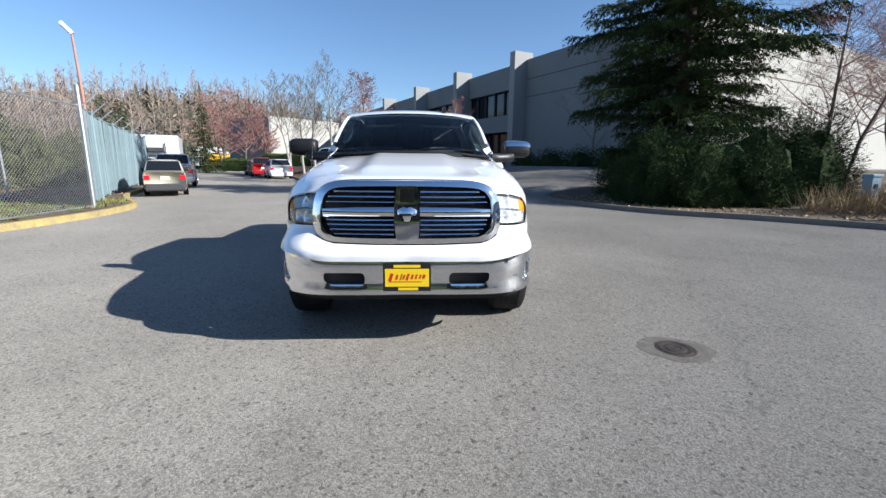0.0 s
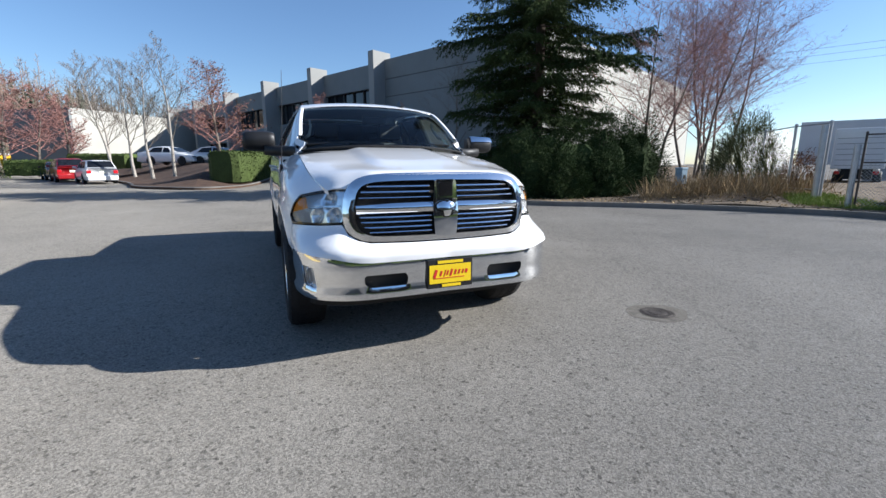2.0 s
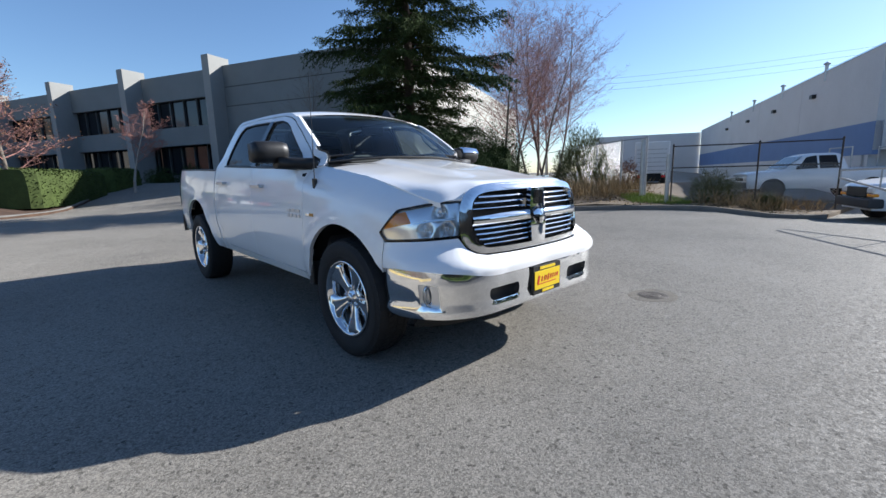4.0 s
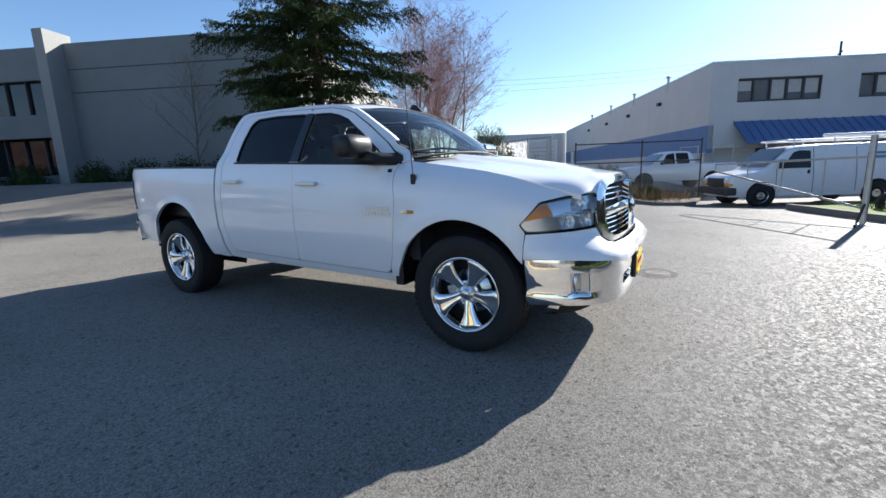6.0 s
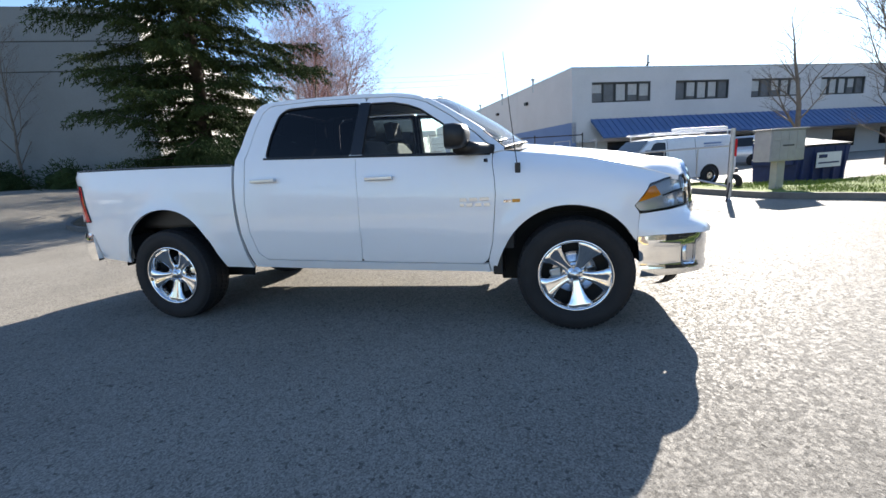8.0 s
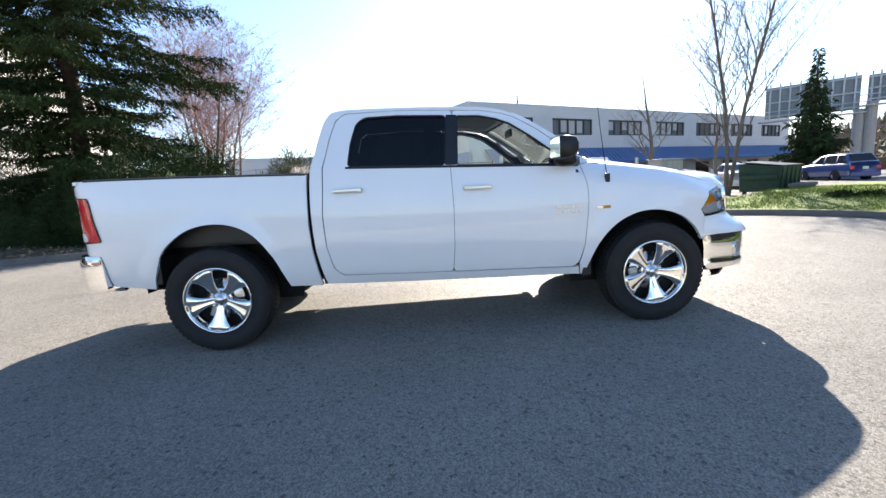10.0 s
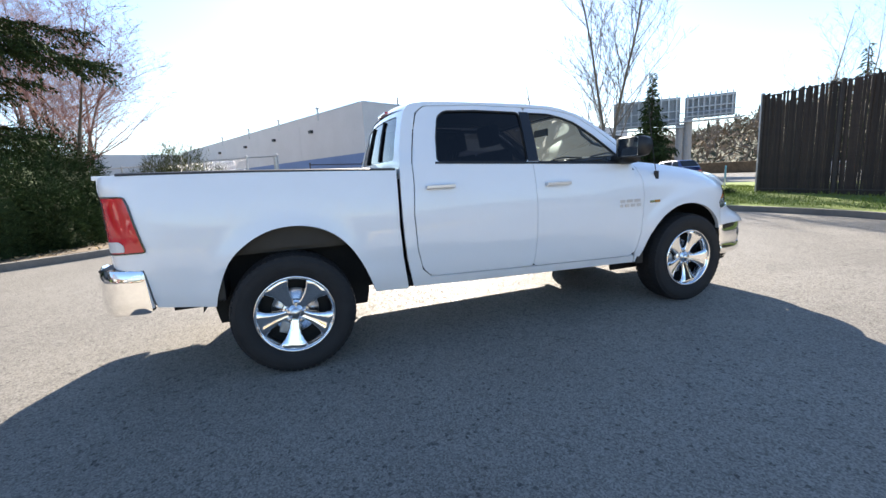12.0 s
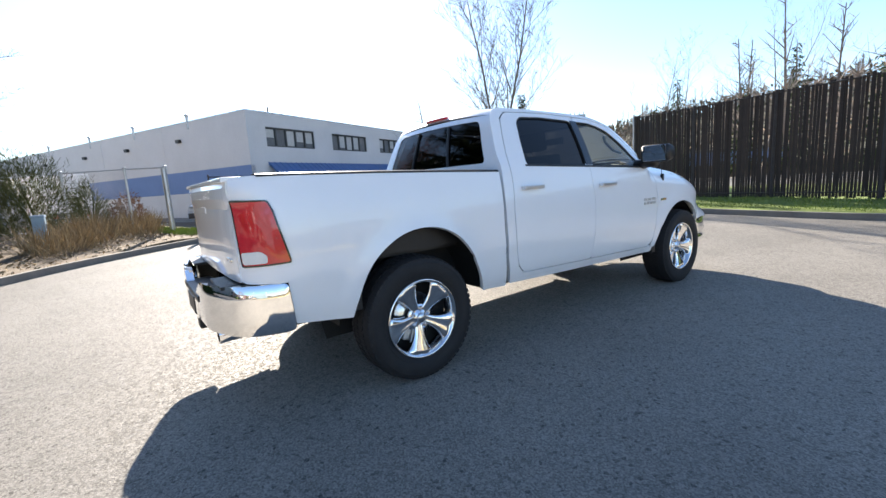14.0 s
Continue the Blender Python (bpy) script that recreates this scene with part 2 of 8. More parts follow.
BIN_GREEN = mat("green_bin_steel", (0.02, 0.055, 0.03), 0.6, var=0.2)
BIN_BLUE = mat("blue_bin_steel", (0.02, 0.035, 0.11), 0.6, var=0.15)
BOX_GREY = mat("grey_sheet_metal", (0.36, 0.35, 0.34), 0.6, var=0.08)
SIGN_BACK = mat("sign_back", (0.26, 0.28, 0.29), 0.6, var=0.1)
HAZE_HILL = mat("wooded_hill", (0.085, 0.085, 0.06), 1.0, var=0.25, scale=0.06, fine=1.2, darker=(0.05, 0.058, 0.034))
YELLOW_PAINT = mat("yellow_vehicle_paint", (0.75, 0.42, 0.02), 0.4, var=0.04)
BLUE_SIGN = mat("sky_blue_board", (0.10, 0.38, 0.62), 0.5, var=0.05)
UTIL_BLUE = mat("blue_grey_cabinet", (0.22, 0.32, 0.40), 0.55, var=0.08)
BUMPER_BLACK = mat("grey_bumper", (0.05, 0.05, 0.052), 0.6, var=0.1)
IRON = mat("cast_iron", (0.06, 0.05, 0.042), 0.6, metal=0.4, var=0.2, bump=0.4)
PATCH = mat("old_asphalt_patch", (0.155, 0.142, 0.122), 0.9, var=0.25, scale=5, fine=70, bump=0.8)
# Needles and bark lighter than the near ones: distance haze put into the colour.
HAZED_NEEDLE = mat("hazed_conifer_needles", (0.060, 0.070, 0.040), 0.8, var=0.3, scale=0.1, fine=2.0)
HAZED_BARK = mat("hazed_bare_bark", (0.24, 0.19, 0.155), 0.9, var=0.25, scale=0.1, fine=2.0)
FAR_BRUSH = mat("far_brush_twigs", (0.20, 0.155, 0.115), 0.95, spec=0.05, var=0.25, scale=0.1, fine=2.0, per_piece=0.3)
WIRE = mat("power_cable", (0.03, 0.03, 0.03), 0.7, var=0.05)

# ---- helpers of this scene ----
def mesh_of(name, verts, faces, material, smooth=False, mats=None, idx=None):
    me = bpy.data.meshes.new(name)
    me.from_pydata([tuple(v) for v in verts], [], faces)
    me.update()
    for mm in mats or [material]:
        me.materials.append(mm)
    if idx is not None:
        me.polygons.foreach_set("material_index", idx)
    if smooth:
        me.polygons.foreach_set("use_smooth", [True] * len(me.polygons))
    return me


def put(name, geo, material, parent=None, label="", smooth=False, at=None):
    """Links geometry (a bmesh or a pair of verts and faces) as one mesh object, under a parent if given."""
    if isinstance(geo, bmesh.types.BMesh):
        me = bpy.data.meshes.new(name)
        geo.to_mesh(me)
        geo.free()
        me.materials.append(material)
        if smooth:
            me.polygons.foreach_set("use_smooth", [True] * len(me.polygons))
    else:
        me = mesh_of(name, geo[0], geo[1], material, smooth)
    ob = new(name, me)
    if parent is not None:
        ob.parent = parent
    if at is not None:
        ob.matrix_local = at
    if label:
        ob["label"] = label
    return ob


part = put


def thing(name, label, category, m=None, group="", kind=""):
    ob = new(name)
    ob.empty_display_size = 0.2
    if m is not None:
        ob.matrix_world = m
    return tagged(ob, label, category, group, kind)


class Geo:
    """Gathers verts and faces."""

    def __init__(self):
        self.v, self.f = [], []

    def __iter__(self):
        return iter((self.v, self.f))

    def __getitem__(self, i):
        return (self.v, self.f)[i]

    def add(self, verts, faces):
        n = len(self.v)
        self.v += [tuple(p) for p in verts]
        self.f += [tuple(i + n for i in q) for q in faces]
        return self

    def box(self, lo, hi, m=None):
        (a, b, c), (d, e, f) = lo, hi
        vs = [Vector(p) for p in ((a, b, c), (d, b, c), (d, e, c), (a, e, c), (a, b, f), (d, b, f), (d, e, f), (a, e, f))]
        if m is not None:
            vs = [m @ p for p in vs]
        return self.add(vs, [(0, 3, 2, 1), (4, 5, 6, 7), (0, 1, 5, 4), (1, 2, 6, 5), (2, 3, 7, 6), (3, 0, 4, 7)])

    def rbox(self, lo, hi, r=0.01, m=None):
        """A box with chamfered edges."""
        c = [(a + b) / 2 for a, b in zip(lo, hi)]
        h = [(b - a) / 2 for a, b in zip(lo, hi)]
        r = min(r, *(0.45 * q for q in h))
        bm = bmesh.new()
        bmesh.ops.create_cube(bm, size=2)
        for v in bm.verts:
            v.co = Vector((c[i] + h[i] * v.co[i] for i in range(3)))
        bmesh.ops.bevel(bm, geom=list(bm.edges), offset=r, segments=2, affect="EDGES", profile=0.6)
        if m is not None:
            bmesh.ops.transform(bm, matrix=m, verts=bm.verts)
        bm.verts.index_update()
        self.add([v.co.copy() for v in bm.verts], [[v.index for v in f.verts] for f in bm.faces])
        bm.free()
        return self

    def tube(self, pts, radii, sides=8, cap=True):
        """A tapered tube along points."""
        pts = [Vector(p) for p in pts]
        if not hasattr(radii, "__len__"):
            radii = [radii] * len(pts)
        rings = []
        up = Vector((0.123, 0.31, 0.94))
        for i, p in enumerate(pts):
            d = (pts[min(i + 1, len(pts) - 1)] - pts[max(i - 1, 0)]).normalized()
            a = d.cross(up)
            if a.length < 1e-3:
                a = d.cross(Vector((1, 0, 0)))
            a.normalize()
            b = d.cross(a)
            rings.append([p + radii[i] * (math.cos(q) * a + math.sin(q) * b) for q in (2 * math.pi * k / sides for k in range(sides))])
        vs = [v for ring in rings for v in ring]
        fs = [(i * sides + k, i * sides + (k + 1) % sides, (i + 1) * sides + (k + 1) % sides, (i + 1) * sides + k) for i in range(len(pts) - 1) for k in range(sides)]
        if cap:
            fs += [tuple(range(sides - 1, -1, -1)), tuple((len(pts) - 1) * sides + k for k in range(sides))]
        return self.add(vs, fs)

    def lathe(self, prof, m, sides=32, closed=False):
        """A profile of (radius, height) turned about the z axis of m."""
        n = len(prof)
        vs = [m @ Vector((r * math.cos(a), r * math.sin(a), h)) for a in (2 * math.pi * k / sides for k in range(sides)) for r, h in prof]
        fs = [(k * n + i, ((k + 1) % sides) * n + i, ((k + 1) % sides) * n + i + 1, k * n + i + 1) for k in range(sides) for i in range(n - 1)]
        if closed:
            fs += [(k * n + n - 1, ((k + 1) % sides) * n + n - 1, ((k + 1) % sides) * n, k * n) for k in range(sides)]
        return self.add(vs, fs)

    def grid(self, rows, closed=False):
        n = len(rows[0])
        fs = [(i * n + k, i * n + (k + 1) % n, (i + 1) * n + (k + 1) % n, (i + 1) * n + k) for i in range(len(rows) - 1) for k in range(n if closed else n - 1)]
        return self.add([p for r in rows for p in r], fs)

    def prism(self, poly, z0, z1, m=None):
        """A flat polygon (x, y) raised from z0 to z1."""
        n = len(poly)
        vs = [Vector((x, y, z0)) for x, y in poly] + [Vector((x, y, z1)) for x, y in poly]
        if m is not None:
            vs = [m @ v for v in vs]
        return self.add(vs, [tuple(range(n - 1, -1, -1)), tuple(range(n, 2 * n))] + [(i, (i + 1) % n, n + (i + 1) % n, n + i) for i in range(n)])


def spline(pts, per=6, closed=False):
    """Catmull-Rom through points of any dimension."""
    P = [Vector(p) for p in pts]
    n = len(P)
    out = []
    for i in range(n if closed else n - 1):
        a, b, c, d = (P[(i + k) % n] if closed else P[min(max(i + k, 0), n - 1)] for k in (-1, 0, 1, 2))
        for k in range(per):
            t = k / per
            out.append(0.5 * (2 * b + (c - a) * t + (2 * a - 5 * b + 4 * c - d) * t * t + (3 * b - a - 3 * c + d) * t**3))
    if not closed:
        out.append(P[-1])
    return out


def lerp(table, x):
    """Linear interpolation in a table of (x, value)."""
    return float(np.interp(x, [a for a, _ in table], [b for _, b in table]))


def smooth01(x):
    x = min(1.0, max(0.0, x))
    return x * x * (3 - 2 * x)


def rounded(poly, r=0.03, seg=4):
    """A 2D polygon with its corners rounded."""
    P = [Vector(p) for p in poly]
    out = []
    for i, p in enumerate(P):
        a, b = P[i - 1] - p, P[(i + 1) % len(P)] - p
        la, lb = a.length, b.length
        if la < 1e-6 or lb < 1e-6 or a.angle(b) > 2.9:
            out.append(p)
            continue
        q = min(r, 0.45 * la, 0.45 * lb)
        s, e = p + a * (q / la), p + b * (q / lb)
        for k in range(seg + 1):
            t = k / seg
            out.append((1 - t) ** 2 * s + 2 * t * (1 - t) * p + t * t * e)
    return out


def dense(poly, step, closed=True):
    out = []
    n = len(poly)
    for i in range(n if closed else n - 1):
        a, b = Vector(poly[i]), Vector(poly[(i + 1) % n])
        k = max(1, math.ceil((b - a).length / step))
        out += [a + (b - a) * (j / k) for j in range(k)]
    return out


def inside(p, poly):
    x, y = p
    c = False
    for i in range(len(poly)):
        (x0, y0), (x1, y1) = poly[i - 1], poly[i]
        if (y0 > y) != (y1 > y) and x < (x1 - x0) * (y - y0) / (y1 - y0) + x0:
            c = not c
    return c


from mathutils.geometry import delaunay_2d_cdt


def sheet(outline, surf, step=0.06, thick=0.02, holes=(), geo=None, flip=False):
    """A curved panel: the region inside outline (and outside the holes) of a surface surf(u, v), with its rim folded inwards."""
    geo = geo or Geo()
    loops = [dense(outline, step)] + [dense(h, step) for h in holes]
    loops = [[(p[0], p[1]) for p in lp] for lp in loops]
    pts, edges = [], []
    for lp in loops:
        n0 = len(pts)
        pts += lp
        edges += [(n0 + i, n0 + (i + 1) % len(lp)) for i in range(len(lp))]
    rim = np.array(pts)
    us, vs = [p[0] for p in loops[0]], [p[1] for p in loops[0]]
    nu, nv = int((max(us) - min(us)) / step), int((max(vs) - min(vs)) / step)
    for i in range(1, nu + 1):
        for j in range(1, nv + 1):
            p = (min(us) + i * (max(us) - min(us)) / (nu + 1), min(vs) + j * (max(vs) - min(vs)) / (nv + 1))
            if np.min(np.hypot(rim[:, 0] - p[0], rim[:, 1] - p[1])) > 0.5 * step and inside(p, loops[0]) and not any(inside(p, h) for h in loops[1:]):
                pts.append(p)
    v2, _, tris, _, _, _ = delaunay_2d_cdt([Vector(p) for p in pts], edges, [], 0, 1e-5)
    faces = []
    for f in tris:
        c = (sum(v2[i].x for i in f) / len(f), sum(v2[i].y for i in f) / len(f))
        if inside(c, loops[0]) and not any(inside(c, h) for h in loops[1:]):
            faces.append(tuple(reversed(f)) if flip else tuple(f))
    top = [Vector(surf(p.x, p.y)) for p in v2]
    geo.add(top, faces)
    if thick:
        count = {}
        for f in faces:
            for i in range(len(f)):
                e = (f[i], f[(i + 1) % len(f)])
                count[e] = 1
        e0 = 1e-3
        for a, b in [e for e in count if (e[1], e[0]) not in count]:
            q = []
            for i in (a, b):
                u, v = v2[i].x, v2[i].y
                o = Vector(surf(u, v))
                n = (Vector(surf(u + e0, v)) - o).cross(Vector(surf(u, v + e0)) - o)
                n = n.normalized() if n.length > 1e-12 else Vector((0, 0, 1))
                q.append(o - n * thick * (-1 if flip else 1))
            geo.add([top[a], top[b], q[1], q[0]], [(1, 0, 3, 2)])
    return geo

# ---- ground ----
WALL_P, WALL_D, WALL_N = Vector((14.5, 19.3)), Vector((-0.42, 0.907)), Vector((-0.907, -0.42))


def ground_z(x, y):
    """The road is level round the truck and climbs a little to the long grey building."""
    d = (Vector((x, y)) - WALL_P).dot(WALL_N)
    yard = smooth01((x - 9.5) / 4) * smooth01((2.0 - y) / 2.5) * smooth01((y + 9.5) / 2.5)
    return 1.2 * smooth01((14 - d) / 11) * smooth01((y - 11.5) / 12) - 0.25 * yard


def spread(lo, hi, inner, far):
    near = list(np.arange(lo, hi + 0.01, inner))
    out = [inner * 1.5**k for k in range(1, 40)]
    out = [o for o in np.cumsum(out) if o < far]
    return [lo - o for o in reversed(out)] + near + [hi + o for o in out]


gx, gy = spread(-45, 45, 1.25, 2600), spread(-40, 90, 1.25, 2600)
tagged(put("ground", Geo().grid([[(x, y, ground_z(x, y)) for x in gx] for y in gy]), ASPHALT, smooth=True), "worn grey asphalt of a turning circle and road", "asphalt ground", kind="structure")


def kerb(line, label, material=KERB, width=0.16, height=0.14):
    """A kerb along a line on the ground, as stones with joints."""
    pts = dense(spline([(*p, 0) for p in line], 4), 0.35, closed=False)
    base = thing("kerb", label, "kerb", kind="structure")
    pts = [Vector((p.x, p.y, 0)) for p in pts]
    chunk = 9
    for i in range(0, len(pts) - 2, chunk):
        run = pts[i : i + chunk + 1]
        rows = []
        for k, p in enumerate(run):
            j = i + k
            d = (pts[min(j + 1, len(pts) - 1)] - pts[max(j - 1, 0)]).normalized()
            n = Vector((-d.y, d.x, 0))
            z = ground_z(p.x, p.y)
            q = p - d * 0.006 if k == len(run) - 1 else p
            rows.append([q + n * a + Vector((0, 0, z + b)) for a, b in ((0, -0.05), (0.012, height * 0.8), (0.045, height), (width, height), (width, -0.05))])
        g = Geo().grid(rows)
        g.f += [(0, 1, 2, 3, 4), tuple(5 * (len(rows) - 1) + k for k in (4, 3, 2, 1, 0))]
        part("kerb_stone", g, material, base)
    return base


def bed(name, poly, material, label, category, rise=0.12, step=0.9, lump=0.05, slope=None):
    """A raised bed or verge inside a kerb."""
    def top(x, y):
        extra = slope(x, y) if slope else 0
        return (x, y, ground_z(x, y) + rise + extra + lump * noise.noise(Vector((x * 0.7, y * 0.7, 3))))
    ob = put(name, sheet(poly, top, step, 0.3), material, smooth=False)
    return tagged(ob, label, category, kind="structure")


def sp2(line, per=4):
    return [(p.x, p.y) for p in spline([(*p, 0) for p in line], per)]


# the bed with the big conifer, north-east of the truck
NE_LINE = [(13.6, -1.2), (12.9, 0.4), (12.3, 1.9), (11.5, 3.4), (10.1, 5.0), (8.6, 6.4), (7.0, 7.55), (6.0, 8.9), (5.35, 10.2), (4.95, 11.5), (5.2, 13.0), (6.3, 14.6), (9.0, 16.2), (13.0, 17.2), (19, 18)]
bed("planting_bed", sp2(NE_LINE) + [(26, 18), (26, 6), (18.5, -1.6)], DRY_SOIL, "planting bed of leaf litter and soil under conifers", "planting bed", slope=lambda x, y: 0.35 * smooth01((x - 9) / 6) * smooth01((y - 2.5) / 3))
kerb(NE_LINE, "low grey concrete kerb round the planting bed", KERB)
# the grass verge in front of the dark fence
SE_LINE = [(-16, -9.2), (-9, -7.7), (-4.5, -7.2), (-1.6, -7.15), (0.0, -7.4), (2.0, -7.85), (4.1, -7.75), (5.6, -7.05), (6.5, -6.05), (7.1, -5.0), (8.3, -4.25), (10.0, -3.5), (10.9, -3.5)]
bed("grass_verge", sp2(SE_LINE) + [(11.0, -4.6), (10.3, -6.2), (9.6, -9), (10.8, -12.5), (12, -16), (6, -17), (-16, -16)], GRASS_SOIL, "grass verge beside the turning circle", "grass verge", slope=lambda x, y: 0.22 * smooth01((-y - 7.4) / 2.5))
kerb(SE_LINE, "grey concrete kerb along the grass verge")
# west verge with the yellow kerb
W_LINE = [(-27.5, 49), (-20.3, 33.5), (-15.8, 23.9), (-12.2, 16.0), (-10.5, 12.2), (-9.1, 10.1), (-8.1, 8.8), (-7.65, 7.2), (-7.6, 5.7), (-7.75, 4.2), (-8.2, 2.2), (-9.4, -0.5), (-11.5, -3)]
bed("west_verge", sp2(W_LINE) + [(-70, -6), (-70, 49)], DRY_SOIL, "verge with dry leaves and thin grass by the fence", "verge", step=1.4)
kerb(W_LINE, "kerb with worn yellow paint", KERB_YELLOW)
# north island: a bark bank with a car park on top
N_LINE = [(-24, 62), (-16.5, 46), (-12.0, 36.5), (-9.3, 30), (-8.2, 26.5), (-7.6, 24.3), (-6.2, 22.4), (-4.3, 21.0), (-2.9, 21.5), (-1.7, 23.4), (-0.4, 27.2), (1.0, 32.5)]


def bank(x, y):
    d = min((Vector((x, y)) - Vector(p)).length for p in N_FINE)
    return 1.15 * smooth01((d - 0.4) / 6.0) * (1 - 0.9 * smooth01(ground_z(x, y) / 1.2))


N_FINE = sp2(N_LINE, 5)
bed("bark_bank", N_FINE + [(-3.0, 46), (-12, 60)], SOIL, "sloping bank covered with brown bark mulch", "planting bank", rise=0.10, step=0.8, slope=bank)
kerb(N_LINE, "pale concrete kerb of the planted island", KERB)

# manhole in its worn patch
mh = thing("manhole_cover", "rusty round iron manhole cover set in a worn asphalt patch", "manhole cover", pose(1.95, -0.98, 0) @ Matrix.Scale(0.4, 4))
part("cover", Geo().lathe([(0.0, 0.012), (0.09, 0.012), (0.1, 0.018), (0.17, 0.018), (0.18, 0.010), (0.235, 0.010), (0.24, 0.016), (0.29, 0.016), (0.3, 0.0)], Matrix(), 28), IRON, mh)
part("ring", Geo().lathe([(0.3, 0.004), (0.305, 0.012), (0.35, 0.010), (0.36, 0.0)], Matrix(), 28), IRON, mh)
rp = random.Random(4)
blot = [(math.cos(a) * r, math.sin(a) * r * 0.75) for a, r in ((2 * math.pi * k / 22, 0.62 + 0.16 * rp.random()) for k in range(22))]
part("asphalt_patch", sheet(rounded(blot, 0.1, 2), lambda u, v: (u, v, 0.006 - 0.003 * min(1, math.hypot(u, v) / 0.6)), 0.16, 0.004), PATCH, mh)

# ---- long grey building ----
grey = thing("warehouse", "long two-storey grey tilt-up concrete building with fins and dark glazing", "building")


def wall_at(s, out, z):
    """A point of the long facade: s along it, out in front of it."""
    p = WALL_P + WALL_D * s + WALL_N * out
    return Vector((p.x, p.y, z))


def facade_box(g, s0, s1, o0, o1, z0, z1):
    vs = [wall_at(s, o, z) for z in (z0, z1) for s, o in ((s0, o0), (s1, o0), (s1, o1), (s0, o1))]
    return g.add(vs, [(0, 1, 2, 3), (7, 6, 5, 4), (4, 5, 1, 0), (5, 6, 2, 1), (6, 7, 3, 2), (7, 4, 0, 3)])


TOP = 9.45
BASE = 0.3
for i, (z0, z1) in enumerate(((BASE, 6.58), (6.64, 7.92), (7.98, TOP))):
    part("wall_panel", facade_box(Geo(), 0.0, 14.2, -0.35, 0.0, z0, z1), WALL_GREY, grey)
part("joint_backing", facade_box(Geo(), 0.05, 14.1, -0.3, -0.03, BASE, TOP - 0.1), JOINT, grey)
FINS = (14.3, 23.5, 33.0, 43.5, 54.5, 66.0)
for a, b in zip(FINS, FINS[1:] + (78.0,)):
    part("parapet_wall", facade_box(Geo(), a + 0.4, b, -0.6, -0.25, 7.55, TOP), WALL_GREY, grey)
    part("spandrel", facade_box(Geo(), a + 0.4, b, -0.6, -0.25, 4.1, 5.5), WALL_GREY, grey)
    part("sill_wall", facade_box(Geo(), a + 0.4, b, -0.6, -0.25, BASE, 1.75), WALL_GREY, grey)
    w = part("window_band", facade_box(Geo(), a + 0.4, b, -0.75, -0.65, 5.5, 7.55), DARK_GLASS, grey, "dark upper window band")
    d = part("lower_window_band", facade_box(Geo(), a + 0.4, b, -1.25, -1.15, 1.75, 4.1), DARK_GLASS, grey, "dark recessed ground-floor glazing")
    n = 6
    for k in range(n + 1):
        s = a + 0.4 + (b - a - 0.4) * k / n
        part("mullion", facade_box(Geo(), s - 0.04, s + 0.04, -0.65, -0.5, 5.5, 7.55), JOINT, w)
        part("mullion", facade_box(Geo(), s - 0.05, s + 0.05, -1.15, -1.0, 1.75, 4.1), JOINT, d)
for s in FINS:
    part("fin", facade_box(Geo(), s - 0.25, s + 0.4, -0.6, 1.15, BASE, TOP + 0.55), WALL_FIN, grey, "concrete fin rising above the parapet, toned paler for its sunlit top")
part("roof_deck", facade_box(Geo(), 0.2, 78, -34, -0.6, TOP - 0.9, TOP - 0.7), ROOFING, grey)
part("far_wall", facade_box(Geo(), 77.7, 78, -34, -0.6, BASE, TOP), WALL_GREY, grey)
part("back_wall", facade_box(Geo(), 0.0, 78, -34.3, -34, BASE, TOP), WALL_GREY, grey)
# The sun-facing end gets the lit tone in place of the facade's grey.
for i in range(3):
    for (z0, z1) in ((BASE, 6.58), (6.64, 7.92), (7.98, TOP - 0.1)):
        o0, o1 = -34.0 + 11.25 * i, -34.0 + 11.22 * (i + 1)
        part("end_wall_panel", facade_box(Geo(), 0.0, 0.3, o0, min(o1, -0.36), z0, z1), WALL_SUNLIT, grey, "end wall panel in a paler tone that stands for sunlight")

# ---- white office building ----
WB_C, WB_R, WB_L = Vector((25.7, -1.5)), Vector((0.454, -0.891)), Vector((0.907, 0.42))
white = thing("office_building", "two-storey white stucco building with a blue band and blue metal canopy", "building")


def wb_box(g, r0, r1, o0, o1, z0, z1):
    """A box in the white building's frame: r along its window face, o behind that face."""
    vs = [Vector((*(WB_C + WB_R * r + WB_L * o), z)) for z in (z0, z1) for r, o in ((r0, o0), (r1, o0), (r1, o1), (r0, o1))]
    return g.add(vs, [(0, 3, 2, 1), (4, 5, 6, 7), (0, 1, 5, 4), (1, 2, 6, 5), (2, 3, 7, 6), (3, 0, 4, 7)])


WINS = [(1.43 + 6.35 * k, 5.83 + 6.35 * k) for k in range(7)]
ZB = -0.4
part("upper_wall", wb_box(Geo(), 0, 46, 0, 0.3, 5.63, 6.5), WALL_WHITE, white)
part("lower_wall", wb_box(Geo(), 0, 46, 0, 0.3, 2.0, 4.37), WALL_WHITE, white)
part("ground_floor_wall", wb_box(Geo(), 0, 46, 0.6, 0.9, ZB, 2.0), WALL_WHITE, white)
part("soffit", wb_box(Geo(), 0, 46, 0.0, 0.9, 1.9, 2.0), WALL_WHITE, white)
piers = [0.0] + [v for w in WINS for v in w] + [46.0]
for a, b in zip(piers[::2], piers[1::2]):
    part("pier", wb_box(Geo(), a, b, 0, 0.3, 4.37, 5.63), WALL_WHITE, white)
rw = random.Random(8)
